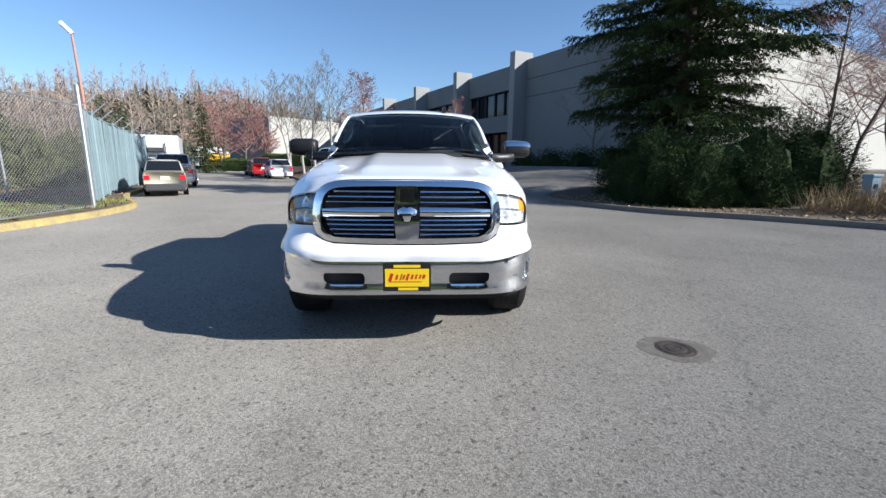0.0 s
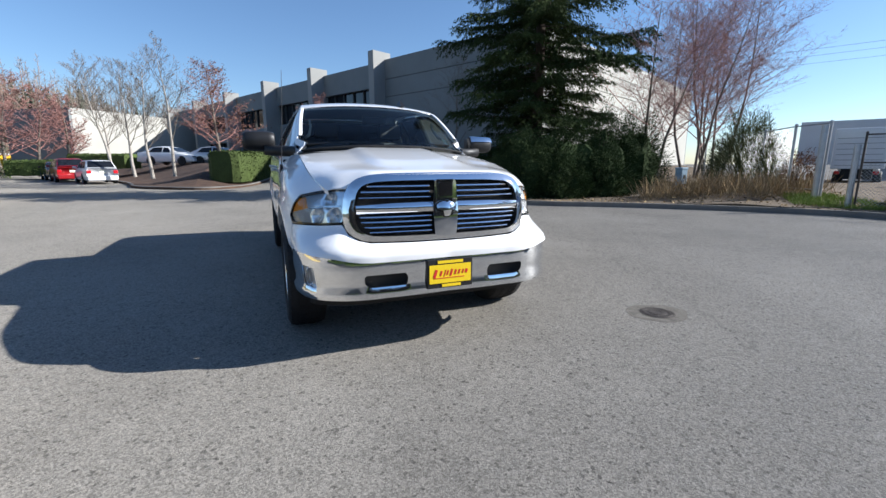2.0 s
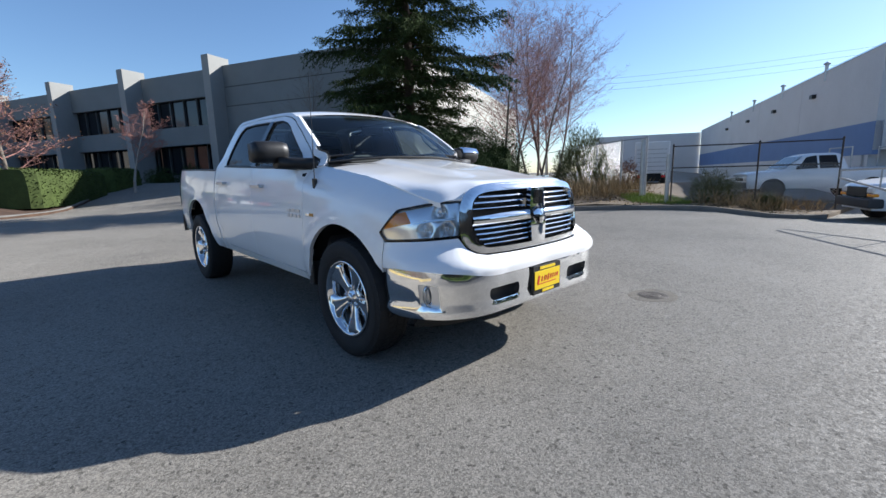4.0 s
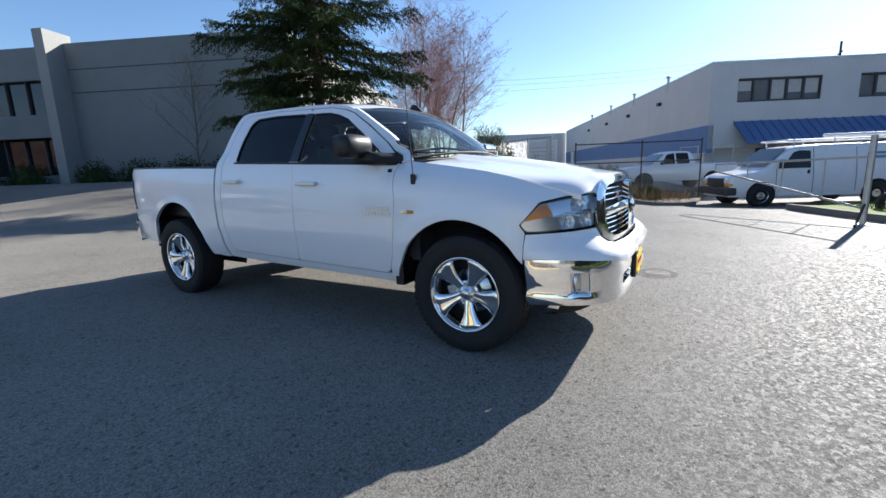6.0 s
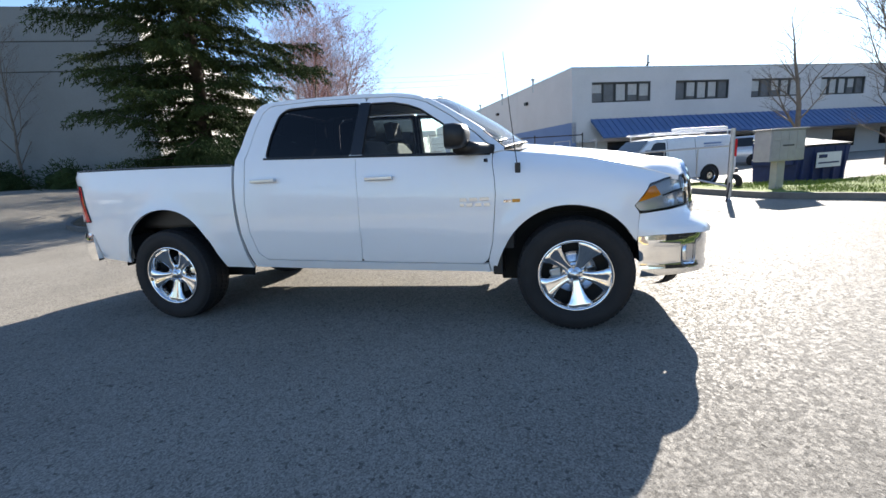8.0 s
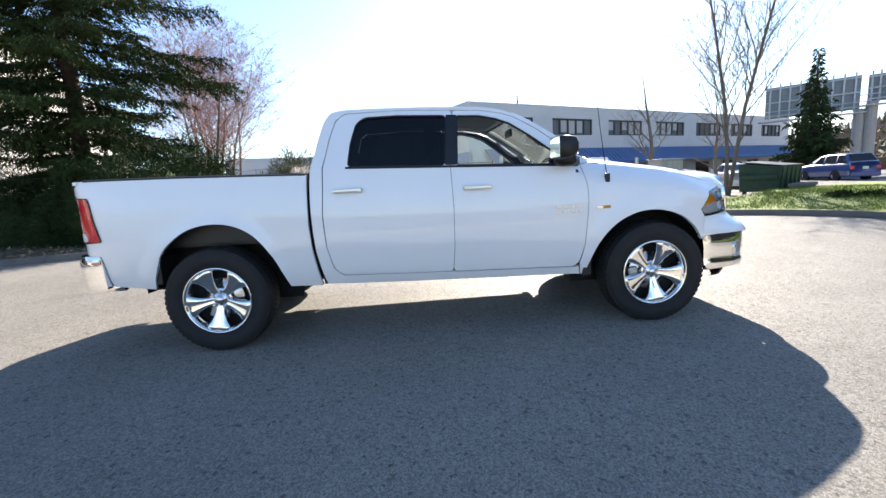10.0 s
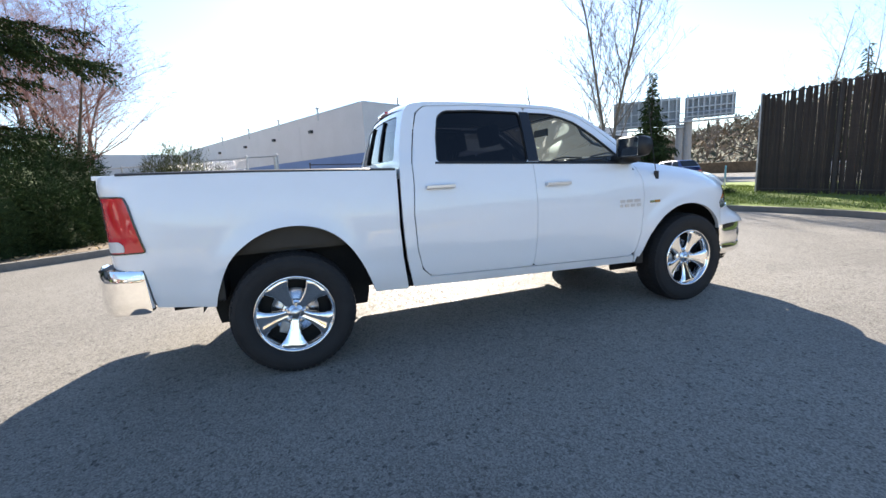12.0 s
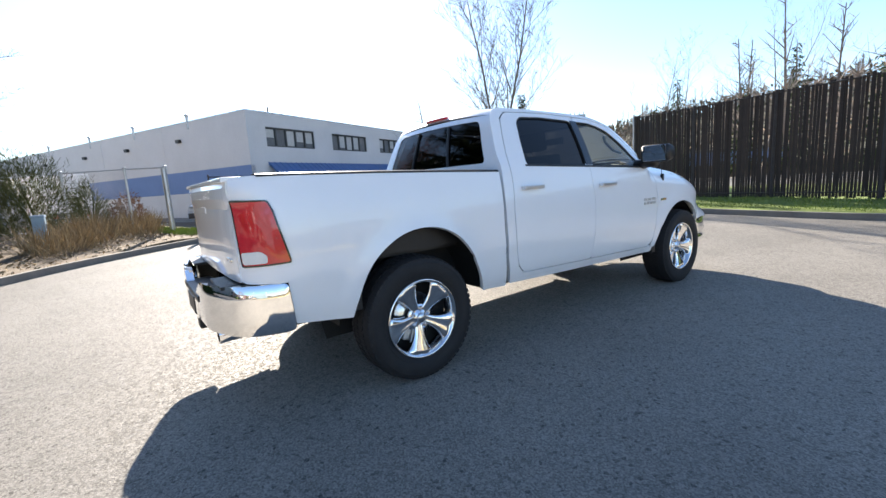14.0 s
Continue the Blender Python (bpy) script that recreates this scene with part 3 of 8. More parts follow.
for a, b in WINS:
    w = part("window", wb_box(Geo(), a, b, 0.2, 0.25, 4.37, 5.63), OFFICE_GLASS, white, "dark-framed office window with pale blinds")
    n = 5
    for k in range(n + 1):
        r = a + (b - a) * k / n
        part("frame_bar", wb_box(Geo(), r - 0.045, r + 0.045, 0.06, 0.2, 4.37, 5.63), JOINT, w)
    for z in (4.37, 5.55):
        part("frame_rail", wb_box(Geo(), a, b, 0.05, 0.2, z, z + 0.08), JOINT, w)
    for k in range(n):
        if rw.random() < 0.65:
            r = a + (b - a) * k / n
            part("blind", wb_box(Geo(), r + 0.1, r + (b - a) / n - 0.1, 0.17, 0.19, 4.5 + 0.5 * rw.random() * (rw.random() < 0.5), 5.5), BLIND, w)
can = part("canopy", Geo(), BLUE_METAL, white, "blue standing-seam metal canopy")
for k in range(92):
    r = 1.35 + k * 0.48
    g = Geo()
    vs = [Vector((*(WB_C + WB_R * q + WB_L * o), z)) for q in (r, r + 0.47) for o, z in ((-0.02, 3.35), (-1.5, 2.15), (-1.5, 2.05), (-0.02, 3.2))]
    g.add(vs, [(0, 1, 5, 4), (1, 2, 6, 5), (2, 3, 7, 6), (0, 3, 2, 1), (4, 5, 6, 7)])
    g.add([Vector((*(WB_C + WB_R * q + WB_L * o), z)) for q in (r - 0.012, r + 0.012) for o, z in ((-0.02, 3.40), (-1.5, 2.2), (-1.5, 2.1), (-0.02, 3.3))], [(0, 1, 5, 4), (1, 2, 6, 5), (0, 3, 2, 1), (4, 5, 6, 7)])
    part("seam_panel", g, BLUE_METAL, can)
for k in range(9):
    r = 3 + 5 * k
    part("ground_window", wb_box(Geo(), r, r + 2.2, 0.5, 0.62, 0.5, 1.85), DARK_GLASS, white)
part("roof_deck", wb_box(Geo(), 0.3, 45.7, 0.3, 44.7, 5.9, 6.1), ROOFING, white)
part("coping", wb_box(Geo(), -0.03, 46, -0.03, 0.33, 6.5, 6.57), CHROME_DULL, white)
side = lambda o0, o1, z0, z1, d=0.0: wb_box(Geo(), -d, 0.3, o0, o1, z0, z1)
for k in range(5):
    part("side_wall_panel", side(0.3 + 9 * k, 9.27 + 9 * k, 3.2, 6.5), WALL_WHITE, white)
part("blue_band", side(0.0, 45.3, 1.7, 3.2, 0.012), WALL_BLUE, white, "blue painted band along the side wall")
part("side_base_wall", side(0.3, 45.3, ZB, 1.7), WALL_WHITE, white)
part("side_coping", wb_box(Geo(), -0.04, 0.33, 0.33, 45.3, 6.5, 6.57), CHROME_DULL, white)
part("end_wall", wb_box(Geo(), 45.7, 46, 0.3, 44.7, ZB, 6.5), WALL_WHITE, white)
part("back_wall", wb_box(Geo(), 0.3, 46, 45.0, 45.3, ZB, 6.5), WALL_WHITE, white)
for o in (6, 13, 20, 28):
    v = WB_C + WB_L * o
    part("roof_vent", Geo().tube([(v.x, v.y, 6.0), (v.x, v.y, 6.95)], 0.09).lathe([(0.0, 7.05), (0.17, 6.95), (0.17, 6.88)], Matrix.Translation((v.x, v.y, 0)), 10), GALV, white)
    part("wall_lamp", wb_box(Geo(), -0.22, 0.0, o + 1.0, o + 1.4, 5.2, 5.42), BLACK, white)
part("lower_wing", wb_box(Geo(), -14, 0.0, 45.5, 52, ZB, 6.3), WALL_WHITE, white)

# ---- the pickup truck: front axle at y = 0, nose towards -y ----
truck = thing("pickup_truck", "clean white crew-cab pickup truck with chrome bumpers and wheels", "pickup truck")

PLAN = [Vector((p.x, p.y)) for p in spline([(x, y, 0) for x, y in (
    (0, -0.905), (0.2, -0.902), (0.4, -0.888), (0.58, -0.855), (0.72, -0.778), (0.83, -0.657), (0.90, -0.53), (0.945, -0.40), (0.968, -0.25), (0.98, 0.0), (0.985, 0.5),
    (0.985, 1.2), (0.985, 2.0), (0.985, 2.8), (0.985, 3.6), (0.98, 4.15), (0.967, 4.38), (0.937, 4.50), (0.885, 4.58), (0.80, 4.63), (0.6, 4.65), (0.3, 4.658), (0, 4.66))], 8)]
PLAN_S = np.concatenate([[0], np.cumsum([(b - a).length for a, b in zip(PLAN, PLAN[1:])])])
PX, PY = np.array([p.x for p in PLAN]), np.array([p.y for p in PLAN])
S_END = float(PLAN_S[-1])
I_REAR = int(np.argmin(np.abs(PY - 4.3)))
I_SIDE = int(np.argmin(np.abs(PX - 0.945)[: len(PX) // 3]))


def s_y(y):
    """The place along the half plan of a point of the side at y."""
    n = len(PY)
    lo, hi = I_SIDE // 2, n - 14
    return float(np.interp(y, PY[lo:hi], PLAN_S[lo:hi]))


def s_x(x):
    """The place along the half plan of a point of the front at x."""
    return float(np.interp(abs(x), PX[: I_SIDE + 1], PLAN_S[: I_SIDE + 1]))


def s_rear(x):
    return float(np.interp(-abs(x), -PX[I_REAR:], PLAN_S[I_REAR:]))


SIDE_INSET = [(0.40, 0.10), (0.46, 0.066), (0.52, 0.045), (0.58, 0.028), (0.66, 0.018), (0.712, 0.013), (0.728, 0.004), (0.80, 0.0), (0.95, 0.0), (1.05, 0.003), (1.14, 0.012), (1.22, 0.024), (1.30, 0.040), (1.36, 0.056), (1.42, 0.08)]
FRONT_INSET = [(0.30, 0.10), (0.42, 0.03), (0.60, -0.012), (0.70, -0.022), (0.78, -0.010), (0.86, 0.008), (0.95, 0.018), (1.05, 0.035), (1.12, 0.055), (1.20, 0.09), (1.3, 0.15)]
FENDER_TOP = [(-0.80, 1.098), (-0.70, 1.108), (-0.62, 1.131), (-0.5, 1.163), (-0.3, 1.216), (-0.1, 1.262), (0.2, 1.308), (0.5, 1.348), (0.7, 1.37)]


def flare(y, z):
    f = 0
    for cy, cz in ((0.06, 0.44), (3.555, 0.47)):
        r = math.hypot(y - cy, (z - cz) * 0.98)
        if z > cz - 0.25:
            f += 0.018 * math.exp(-(((r - 0.535) / 0.055) ** 2)) if r > 0.535 else 0.018
    return f


def body(s, z):
    """The skin of the lower body: s round the half plan (negative on the right-hand side of the picture's truck), z up."""
    a = min(abs(s), S_END)
    x, y = float(np.interp(a, PLAN_S, PX)), float(np.interp(a, PLAN_S, PY))
    d = 0.012
    x0, y0 = float(np.interp(a - d, PLAN_S, PX)), float(np.interp(a - d, PLAN_S, PY))
    x1, y1 = float(np.interp(a + d, PLAN_S, PX)), float(np.interp(a + d, PLAN_S, PY))
    if a < d:
        x0 = -x1
        y0 = y1
    if a > S_END - d:
        x1, y1 = -x0, y0
    t = Vector((x1 - x0, y1 - y0)).normalized()
    n = Vector((t.y, -t.x))
    side = lerp(SIDE_INSET, z - 0.02 * (min(max(y, 0), 4.4) - 1.0))
    front = lerp(FRONT_INSET, z)
    w = smooth01((a - s_x(0.66)) / (s_y(-0.35) - s_x(0.66)))
    inset = side * w + front * (1 - w)
    if y < 0.62:
        zt = lerp(FENDER_TOP, y)
        q = max(0.0, (z - (zt - 0.19)) / 0.19)
        inset += w * (0.13 * min(q, 1.3) ** 2.2)
    if y > 4.4:
        wr = smooth01((a - s_y(4.42)) / (s_rear(0.83) - s_y(4.42)))
        inset = inset * (1 - wr) + wr * (0.012 * smooth01((1.30 - z) / 0.05) + 0.015 * smooth01((0.95 - z) / 0.3) + 0.03 * smooth01((z - 1.385) / 0.03))
    inset -= flare(y, z) * w
    return Vector(((x - n.x * inset) * (-1 if s > 0 else 1), y - n.y * inset, z))


def belt(y):
    return 1.31 + 0.05 * (y - 0.6)


def cabin(y, z):
    """The skin of the cab side (seen from the picture's left: x < 0): body below the belt, leaning glasshouse above."""
    zb = belt(y)
    p = body(s_y(y), min(z, zb))
    if z > zb:
        h = z - zb
        lean = 0.40 * h + 0.22 * h * h
        lean += 0.16 * smooth01((1.15 - y) / 0.75) * min(1, h / 0.12 + 0.0) * 0.62
        lean += 0.03 * smooth01((y - 2.45) / 0.35) * min(1, h / 0.1)
        p = Vector((p.x + lean, y, z))
    return p


def mirror(fn):
    return lambda u, v: Vector((-fn(u, v).x, fn(u, v).y, fn(u, v).z))


def both(name, outline, surf, material, step=0.06, thick=0.02, holes=(), label="", parent=None, smooth=True):
    """The same panel on both sides of the truck."""
    out = []
    for k in (0, 1):
        g = sheet(outline, mirror(surf) if k else surf, step, thick, holes, flip=not k)
        out.append(part(name, g, material, parent[k] if parent else truck, label, smooth))
    return out


def shrink(poly, d):
    """A polygon drawn in by about d."""
    P = [Vector(p) for p in poly]
    area = sum(a.x * b.y - a.y * b.x for a, b in zip(P, P[1:] + P[:1]))
    sg = 1 if area > 0 else -1
    out = []
    for i, p in enumerate(P):
        a, b = (p - P[i - 1]), (P[(i + 1) % len(P)] - p)
        if a.length < 1e-6 or b.length < 1e-6:
            continue
        n = Vector((-a.y, a.x)).normalized() + Vector((-b.y, b.x)).normalized()
        out.append(p + sg * d * n / max(0.6, n.length) * 1.0)
    return out


def arc(cy, cz, pts):
    return [(p.x, p.y) for p in spline([(y, z, 0) for y, z in pts], 4)]


FRONT_ARCH = arc(0, 0, [(-0.415, 0.665), (-0.385, 0.70), (-0.32, 0.79), (-0.20, 0.885), (-0.03, 0.938), (0.14, 0.935), (0.30, 0.872), (0.43, 0.76), (0.52, 0.61), (0.585, 0.44)])
REAR_ARCH = arc(0, 0, [(4.05, 0.535), (4.02, 0.64), (3.94, 0.82), (3.83, 0.93), (3.69, 1.005), (3.54, 1.03), (3.39, 1.012), (3.26, 0.95), (3.165, 0.855), (3.09, 0.735), (3.04, 0.62), (2.995, 0.495)])

# front fenders: s_y turns (y, z) into the skin's coordinates
HL_TIP, HL_TOP = (-0.395, 0.915), (-0.52, 1.055)
fender_yz = [(y, lerp(FENDER_TOP, y)) for y in np.linspace(0.5, -0.69, 20)] + [(-0.695, 1.093), (-0.633, 1.081), (-0.57, 1.069), (-0.515, 1.058), HL_TIP, (-0.43, 0.862), (-0.42, 0.78)] + FRONT_ARCH + [(0.612, 0.44), (0.628, 0.53), (0.59, 0.68), (0.572, 0.85), (0.556, 1.04), (0.562, 1.16), (0.578, 1.27), (0.578, 1.33)]
fender = [(s_y(y), z) for y, z in fender_yz]
both("fender", fender, body, PAINT, 0.05, 0.03)

DOOR_F = [(0.675, 0.512), (1.665, 0.535), (1.648, 0.72), (1.640, 1.04), (1.648, 1.36), (1.60, 1.832), (1.38, 1.822), (1.21, 1.79), (1.10, 1.752), (0.92, 1.640), (0.72, 1.490), (0.590, 1.365), (0.586, 1.27), (0.570, 1.16), (0.564, 1.04), (0.580, 0.85), (0.598, 0.68), (0.635, 0.545)]
DOOR_R = [(1.675, 0.535), (2.56, 0.562), (2.625, 0.625), (2.662, 0.79), (2.672, 1.05), (2.655, 1.25), (2.652, 1.41), (2.597, 1.65), (2.55, 1.79), (2.48, 1.842), (2.06, 1.852), (1.61, 1.835), (1.658, 1.36), (1.650, 1.04), (1.658, 0.72)]
GLASS_F = rounded([(0.665, 1.340), (1.605, 1.377), (1.572, 1.797), (1.38, 1.788), (1.25, 1.757), (1.14, 1.712), (0.97, 1.595), (0.79, 1.455)], 0.025)
GLASS_R = rounded([(1.690, 1.380), (2.470, 1.408), (2.442, 1.60), (2.395, 1.765), (2.325, 1.815), (2.06, 1.82), (1.652, 1.803)], 0.045)
doors_f = both("front_door", shrink(rounded(DOOR_F, 0.03), -0.003), cabin, PAINT, 0.055, 0.03, [GLASS_F])
doors_r = both("rear_door", shrink(rounded(DOOR_R, 0.03), -0.003), cabin, PAINT, 0.055, 0.03, [GLASS_R])


def inset_by(fn, d):
    def f(u, v):
        e = 1e-3
        o = fn(u, v)
        n = (fn(u + e, v) - o).cross(fn(u, v + e) - o).normalized()
        if n.x > 0:
            n = -n
        return o - n * d
    return f


for surf_k, nm, hole, doors, gm, lb in ((0, "side_window", GLASS_F, doors_f, CLEAR, "clear side window"), (0, "side_window", GLASS_R, doors_r, TINT, "dark tinted privacy glass")):
    both(nm, shrink(hole, -0.008), inset_by(cabin, 0.014), gm, 0.08, 0.0, (), lb, doors)
    both("window_seal", shrink(hole, -0.002), inset_by(cabin, 0.004), SEAL_AND_GAP, 0.05, 0.008, [shrink(hole, 0.012)], "", doors)
both("pillar_trim", [(1.600, 1.385), (1.694, 1.388), (1.656, 1.80), (1.568, 1.795)], inset_by(cabin, -0.004), GLOSS_BLACK, 0.05, 0.006, (), "gloss black pillar trim", doors_r)
both("belt_moulding", [(0.60, 1.325), (2.48, 1.398), (2.48, 1.412), (0.60, 1.342)], inset_by(cabin, -0.005), BLACK, 0.06, 0.008, (), "", doors_f)

# cab side: sill, rear pillar, roof rail and windscreen pillar in one piece
RAIL = [(0.50, 1.372), (0.60, 1.455), (0.69, 1.530), (0.80, 1.605), (0.92, 1.682), (1.03, 1.75), (1.15, 1.808), (1.25, 1.838), (1.38, 1.858), (1.70, 1.876), (2.06, 1.884), (2.35, 1.886), (2.50, 1.882), (2.59, 1.865), (2.635, 1.82)]
CAB_REAR = [(2.665, 1.76), (2.705, 1.62), (2.74, 1.47), (2.755, 1.38), (2.765, 1.2), (2.765, 0.97), (2.748, 0.72), (2.70, 0.485)]
cab_outline = [(p.x, p.y) for p in spline([(y, z, 0) for y, z in RAIL + CAB_REAR], 3)] + [(2.2, 0.467), (1.5, 0.452), (0.62, 0.436), (0.635, 0.505), (0.668, 0.498), (1.67, 0.522), (2.56, 0.549), (2.632, 0.615), (2.672, 0.79), (2.683, 1.05), (2.666, 1.25), (2.663, 1.412), (2.608, 1.654), (2.560, 1.797), (2.486, 1.852), (2.06, 1.862), (1.62, 1.846), (1.38, 1.833), (1.205, 1.801), (1.095, 1.762), (0.913, 1.65), (0.713, 1.50), (0.585, 1.378), (0.575, 1.345), (0.50, 1.355)]
both("cab_side", cab_outline, cabin, PAINT, 0.05, 0.03)
both("shut_line", [(0.66, 0.50), (1.66, 0.52), (2.57, 0.55), (2.64, 0.62), (2.68, 1.05), (2.66, 1.42), (2.55, 1.81), (2.06, 1.858), (1.2, 1.795), (0.70, 1.49), (0.58, 1.36), (0.565, 1.2), (0.56, 1.0), (0.6, 0.6)], inset_by(cabin, 0.026), SEAL_AND_GAP, 0.08, 0.0, [shrink(GLASS_F, -0.01), shrink(GLASS_R, -0.01)])

# upper shell lofted across between the two rails
rail = [(p.x, p.y) for p in spline([(y, z, 0) for y, z in RAIL], 3)]


def shell_row(y, z, bow, lift, n=18, k=1.0, drop=0.0):
    e = cabin(y, z)
    row = []
    for i in range(n + 1):
        u = -1 + 2 * i / n
        q = 1 - abs(u) ** 2.2
        row.append(Vector((-e.x * u * k, y + bow * q, z + lift * q - drop)))
    return row


n_ws = 17
ws_rows = []
for i in range(n_ws + 1):
    y, z = rail[i]
    f = i / n_ws
    ws_rows.append(shell_row(y, z, -0.135 + 0.035 * f, 0.045 - 0.008 * f, k=0.975))
ws = part("windscreen", Geo().grid(ws_rows), WINDSCREEN, truck, "slightly tinted curved windscreen", True)
seal_g = Geo()
for side_i in (0, -1):
    seal_g.tube([r[side_i] + Vector((0, -0.002, 0)) for r in ws_rows], 0.006, 6)
seal_g.tube([p + Vector((0, 0.004, 0)) for p in ws_rows[-1]], 0.007, 6)
seal_g.tube([p for p in ws_rows[0]], 0.010, 6)
part("windscreen_seal", seal_g, SEAL_AND_GAP, ws)
roof_rows = []
for y, z in rail[n_ws - 0 : ]:
    f = (y - rail[n_ws][0]) / (2.635 - rail[n_ws][0])
    roof_rows.append(shell_row(y, z, -0.10 * (1 - f) ** 3 + 0.03 * f**4, 0.037 + 0.006 * math.sin(math.pi * f)))
lip = [p + Vector((0, 0.012, -0.022)) for p in roof_rows[0]]
roof = part("roof", Geo().grid([lip] + roof_rows), PAINT, truck, "", True)
for k in (0, 1):
    rows = []
    for (y, z), r in zip(rail, ws_rows):
        e = cabin(y, z)
        o = Vector((-e.x if k else e.x, y, z))
        w_in = r[-1] if k else r[0]
        n_in = r[-2] if k else r[1]
        if y < 0.63:
            continue
        rows.append([o + Vector((0, 0, -0.004)), o.lerp(w_in, 0.5) + Vector((0, -0.008, 0.008)), w_in + Vector((0, -0.006, 0.006)), w_in.lerp(n_in, 0.22) + Vector((0, -0.008, 0.006)), w_in.lerp(n_in, 0.26) + Vector((0, 0.012, -0.004))])
    part("windscreen_pillar", Geo().grid(rows), PAINT, truck, "", True)
rear_pts = [(p.x, p.y) for p in spline([(y, z, 0) for y, z in [RAIL[-1]] + CAB_REAR[:4]], 4)]


def cab_back(u, z):
    """The back of the cab: u across from -1 to 1."""
    zs = [q[1] for q in rear_pts][::-1]
    y = float(np.interp(z, zs, [q[0] for q in rear_pts][::-1]))
    e = cabin(min(y, 2.75), z)
    return Vector((-e.x * u, y + 0.03 * (1 - abs(u) ** 2.2), z + 0.02 * (1 - u * u) * smooth01((z - 1.6) / 0.2)))


BACK_GLASS = rounded([(-0.84, 1.44), (0.84, 1.44), (0.84, 1.78), (-0.84, 1.78)], 0.06)
part("cab_back", sheet([(-1, 1.30), (1, 1.30), (1, 1.82), (-1, 1.82)], lambda u, z: cab_back(u, z), 0.05, 0.02, [BACK_GLASS], flip=True), PAINT, truck, "", True)
bw = part("rear_window", sheet(shrink(BACK_GLASS, -0.01), lambda u, z: cab_back(u, z) + Vector((0, -0.006, 0)), 0.1, 0.0, flip=True), TINT, truck, "dark sliding rear window", True)
for u in (-0.32, 0.32):
    part("slider_frame", Geo().tube([cab_back(u, z) + Vector((0, 0.004, 0)) for z in (1.45, 1.55, 1.65, 1.77)], 0.012, 6), BLACK, bw)
part("brake_light", Geo().rbox((-0.16, 2.62, 1.868), (0.16, 2.668, 1.890), 0.008), RED_LENS, truck, "red high brake light on the cab roof edge")

# hood
def hood_c(y):
    return lerp([(-0.90, 1.198), (-0.86, 1.204), (-0.80, 1.214), (-0.74, 1.224), (-0.6, 1.248), (-0.4, 1.287), (-0.14, 1.328), (0.12, 1.368), (0.45, 1.412)], y)


def hood_front(x):
    return float(np.interp(abs(x), PX[: I_SIDE + 1], PY[: I_SIDE + 1])) + 0.062 - 0.030 * smooth01((abs(x) - 0.52) / 0.14)


def hood_pt(u, v):
    """u across from -1 to 1, v from the nose (0) to the windscreen (1)."""
    ye = hood_front(0.75) * (1 - v) + 0.47 * v
    zt = lerp(FENDER_TOP, ye)
    x = u * (abs(body(s_y(min(ye, 0.5)), zt).x) - 0.005)
    y = hood_front(u * 0.75) * (1 - v) + (0.385 + 0.085 * u * u) * v
    a = abs(u)
    hc = hood_c(y)
    k = 1 - smooth01((a - 0.36) / 0.18)
    fade = smooth01(v * 2.6 - 0.05)
    lo = zt + (hc - 0.006 - 0.024 * fade - zt) * (1 - max(0.0, (a - 0.30) / 0.70) ** (3.6 - 1.6 * fade))
    z = lo + (hc - lo) * (k * fade + (1 - fade) * max(0, 1 - a * 1.4))
    z -= 0.012 * (1 - smooth01(v / 0.05))
    kx = smooth01((abs(x) - 0.50) / 0.12)
    if kx > 0 and v < 0.35:
        y += kx * (body(s_x(min(abs(x), 0.77)), 1.095).y + 0.010 - hood_front(u * 0.75)) * (1 - v / 0.35) ** 1.5
    q = max(0.0, 1 - v / 0.16)
    z -= smooth01((abs(x) - 0.46) / 0.16) * max(0.0, z - 1.102) * (1 - math.sqrt(max(0.0, 1 - q * q)))
    return Vector((x, y, z))


us, vs = np.linspace(-1, 1, 45), [0, 0.004, 0.012, 0.025, 0.042, 0.065, 0.09, 0.12] + list(np.linspace(0.16, 1, 20))
hood_rows = [[hood_pt(u, v) for u in us] for v in vs]
front_lip = []
for p in hood_rows[0]:
    k = smooth01((abs(p.x) - 0.55) / 0.06)
    front_lip.append(Vector((p.x, p.y + 0.012 + 0.02 * k, (p.z - 0.03) * (1 - k) + min(p.z - 0.004, 1.097) * k)))
edge = lambda rows, k, d: [r[k] + d for r in rows]
hg = Geo().grid([front_lip] + hood_rows)
hg.grid([edge(hood_rows, 0, Vector((0.004, 0, -0.03))), edge(hood_rows, 0, Vector((0, 0, 0)))])
hg.grid([edge(hood_rows, -1, Vector((0, 0, 0))), edge(hood_rows, -1, Vector((-0.004, 0, -0.03)))])
part("hood", hg, PAINT, truck, "white hood with a raised centre", True)
part("cowl", Geo().grid([[Vector((x, 0.30 + 0.085 * x * x * 1.5 + dy, 1.37 - 0.035 * abs(x) ** 2 + dz)) for x in np.linspace(-0.80, 0.80, 16)] for dy, dz in ((0.0, 0.0), (0.12, 0.005), (0.26, 0.02))]), BLACK, truck)
for x0, x1 in ((-0.72, -0.05), (-0.02, 0.62)):
    a, b = Vector((x0, 0.50 + 0.06 * abs(x0), 1.425)), Vector((x1, 0.40 + 0.12 * abs(x1), 1.435))
    w = part("wiper", Geo().tube([a, (a + b) / 2 + Vector((0, 0, 0.02)), b], 0.009, 6), BLACK, truck)
    part("blade", Geo().tube([a + Vector((0, 0.012, -0.012)), b + Vector((0, 0.012, -0.012))], 0.006, 5), RUBBER, w)

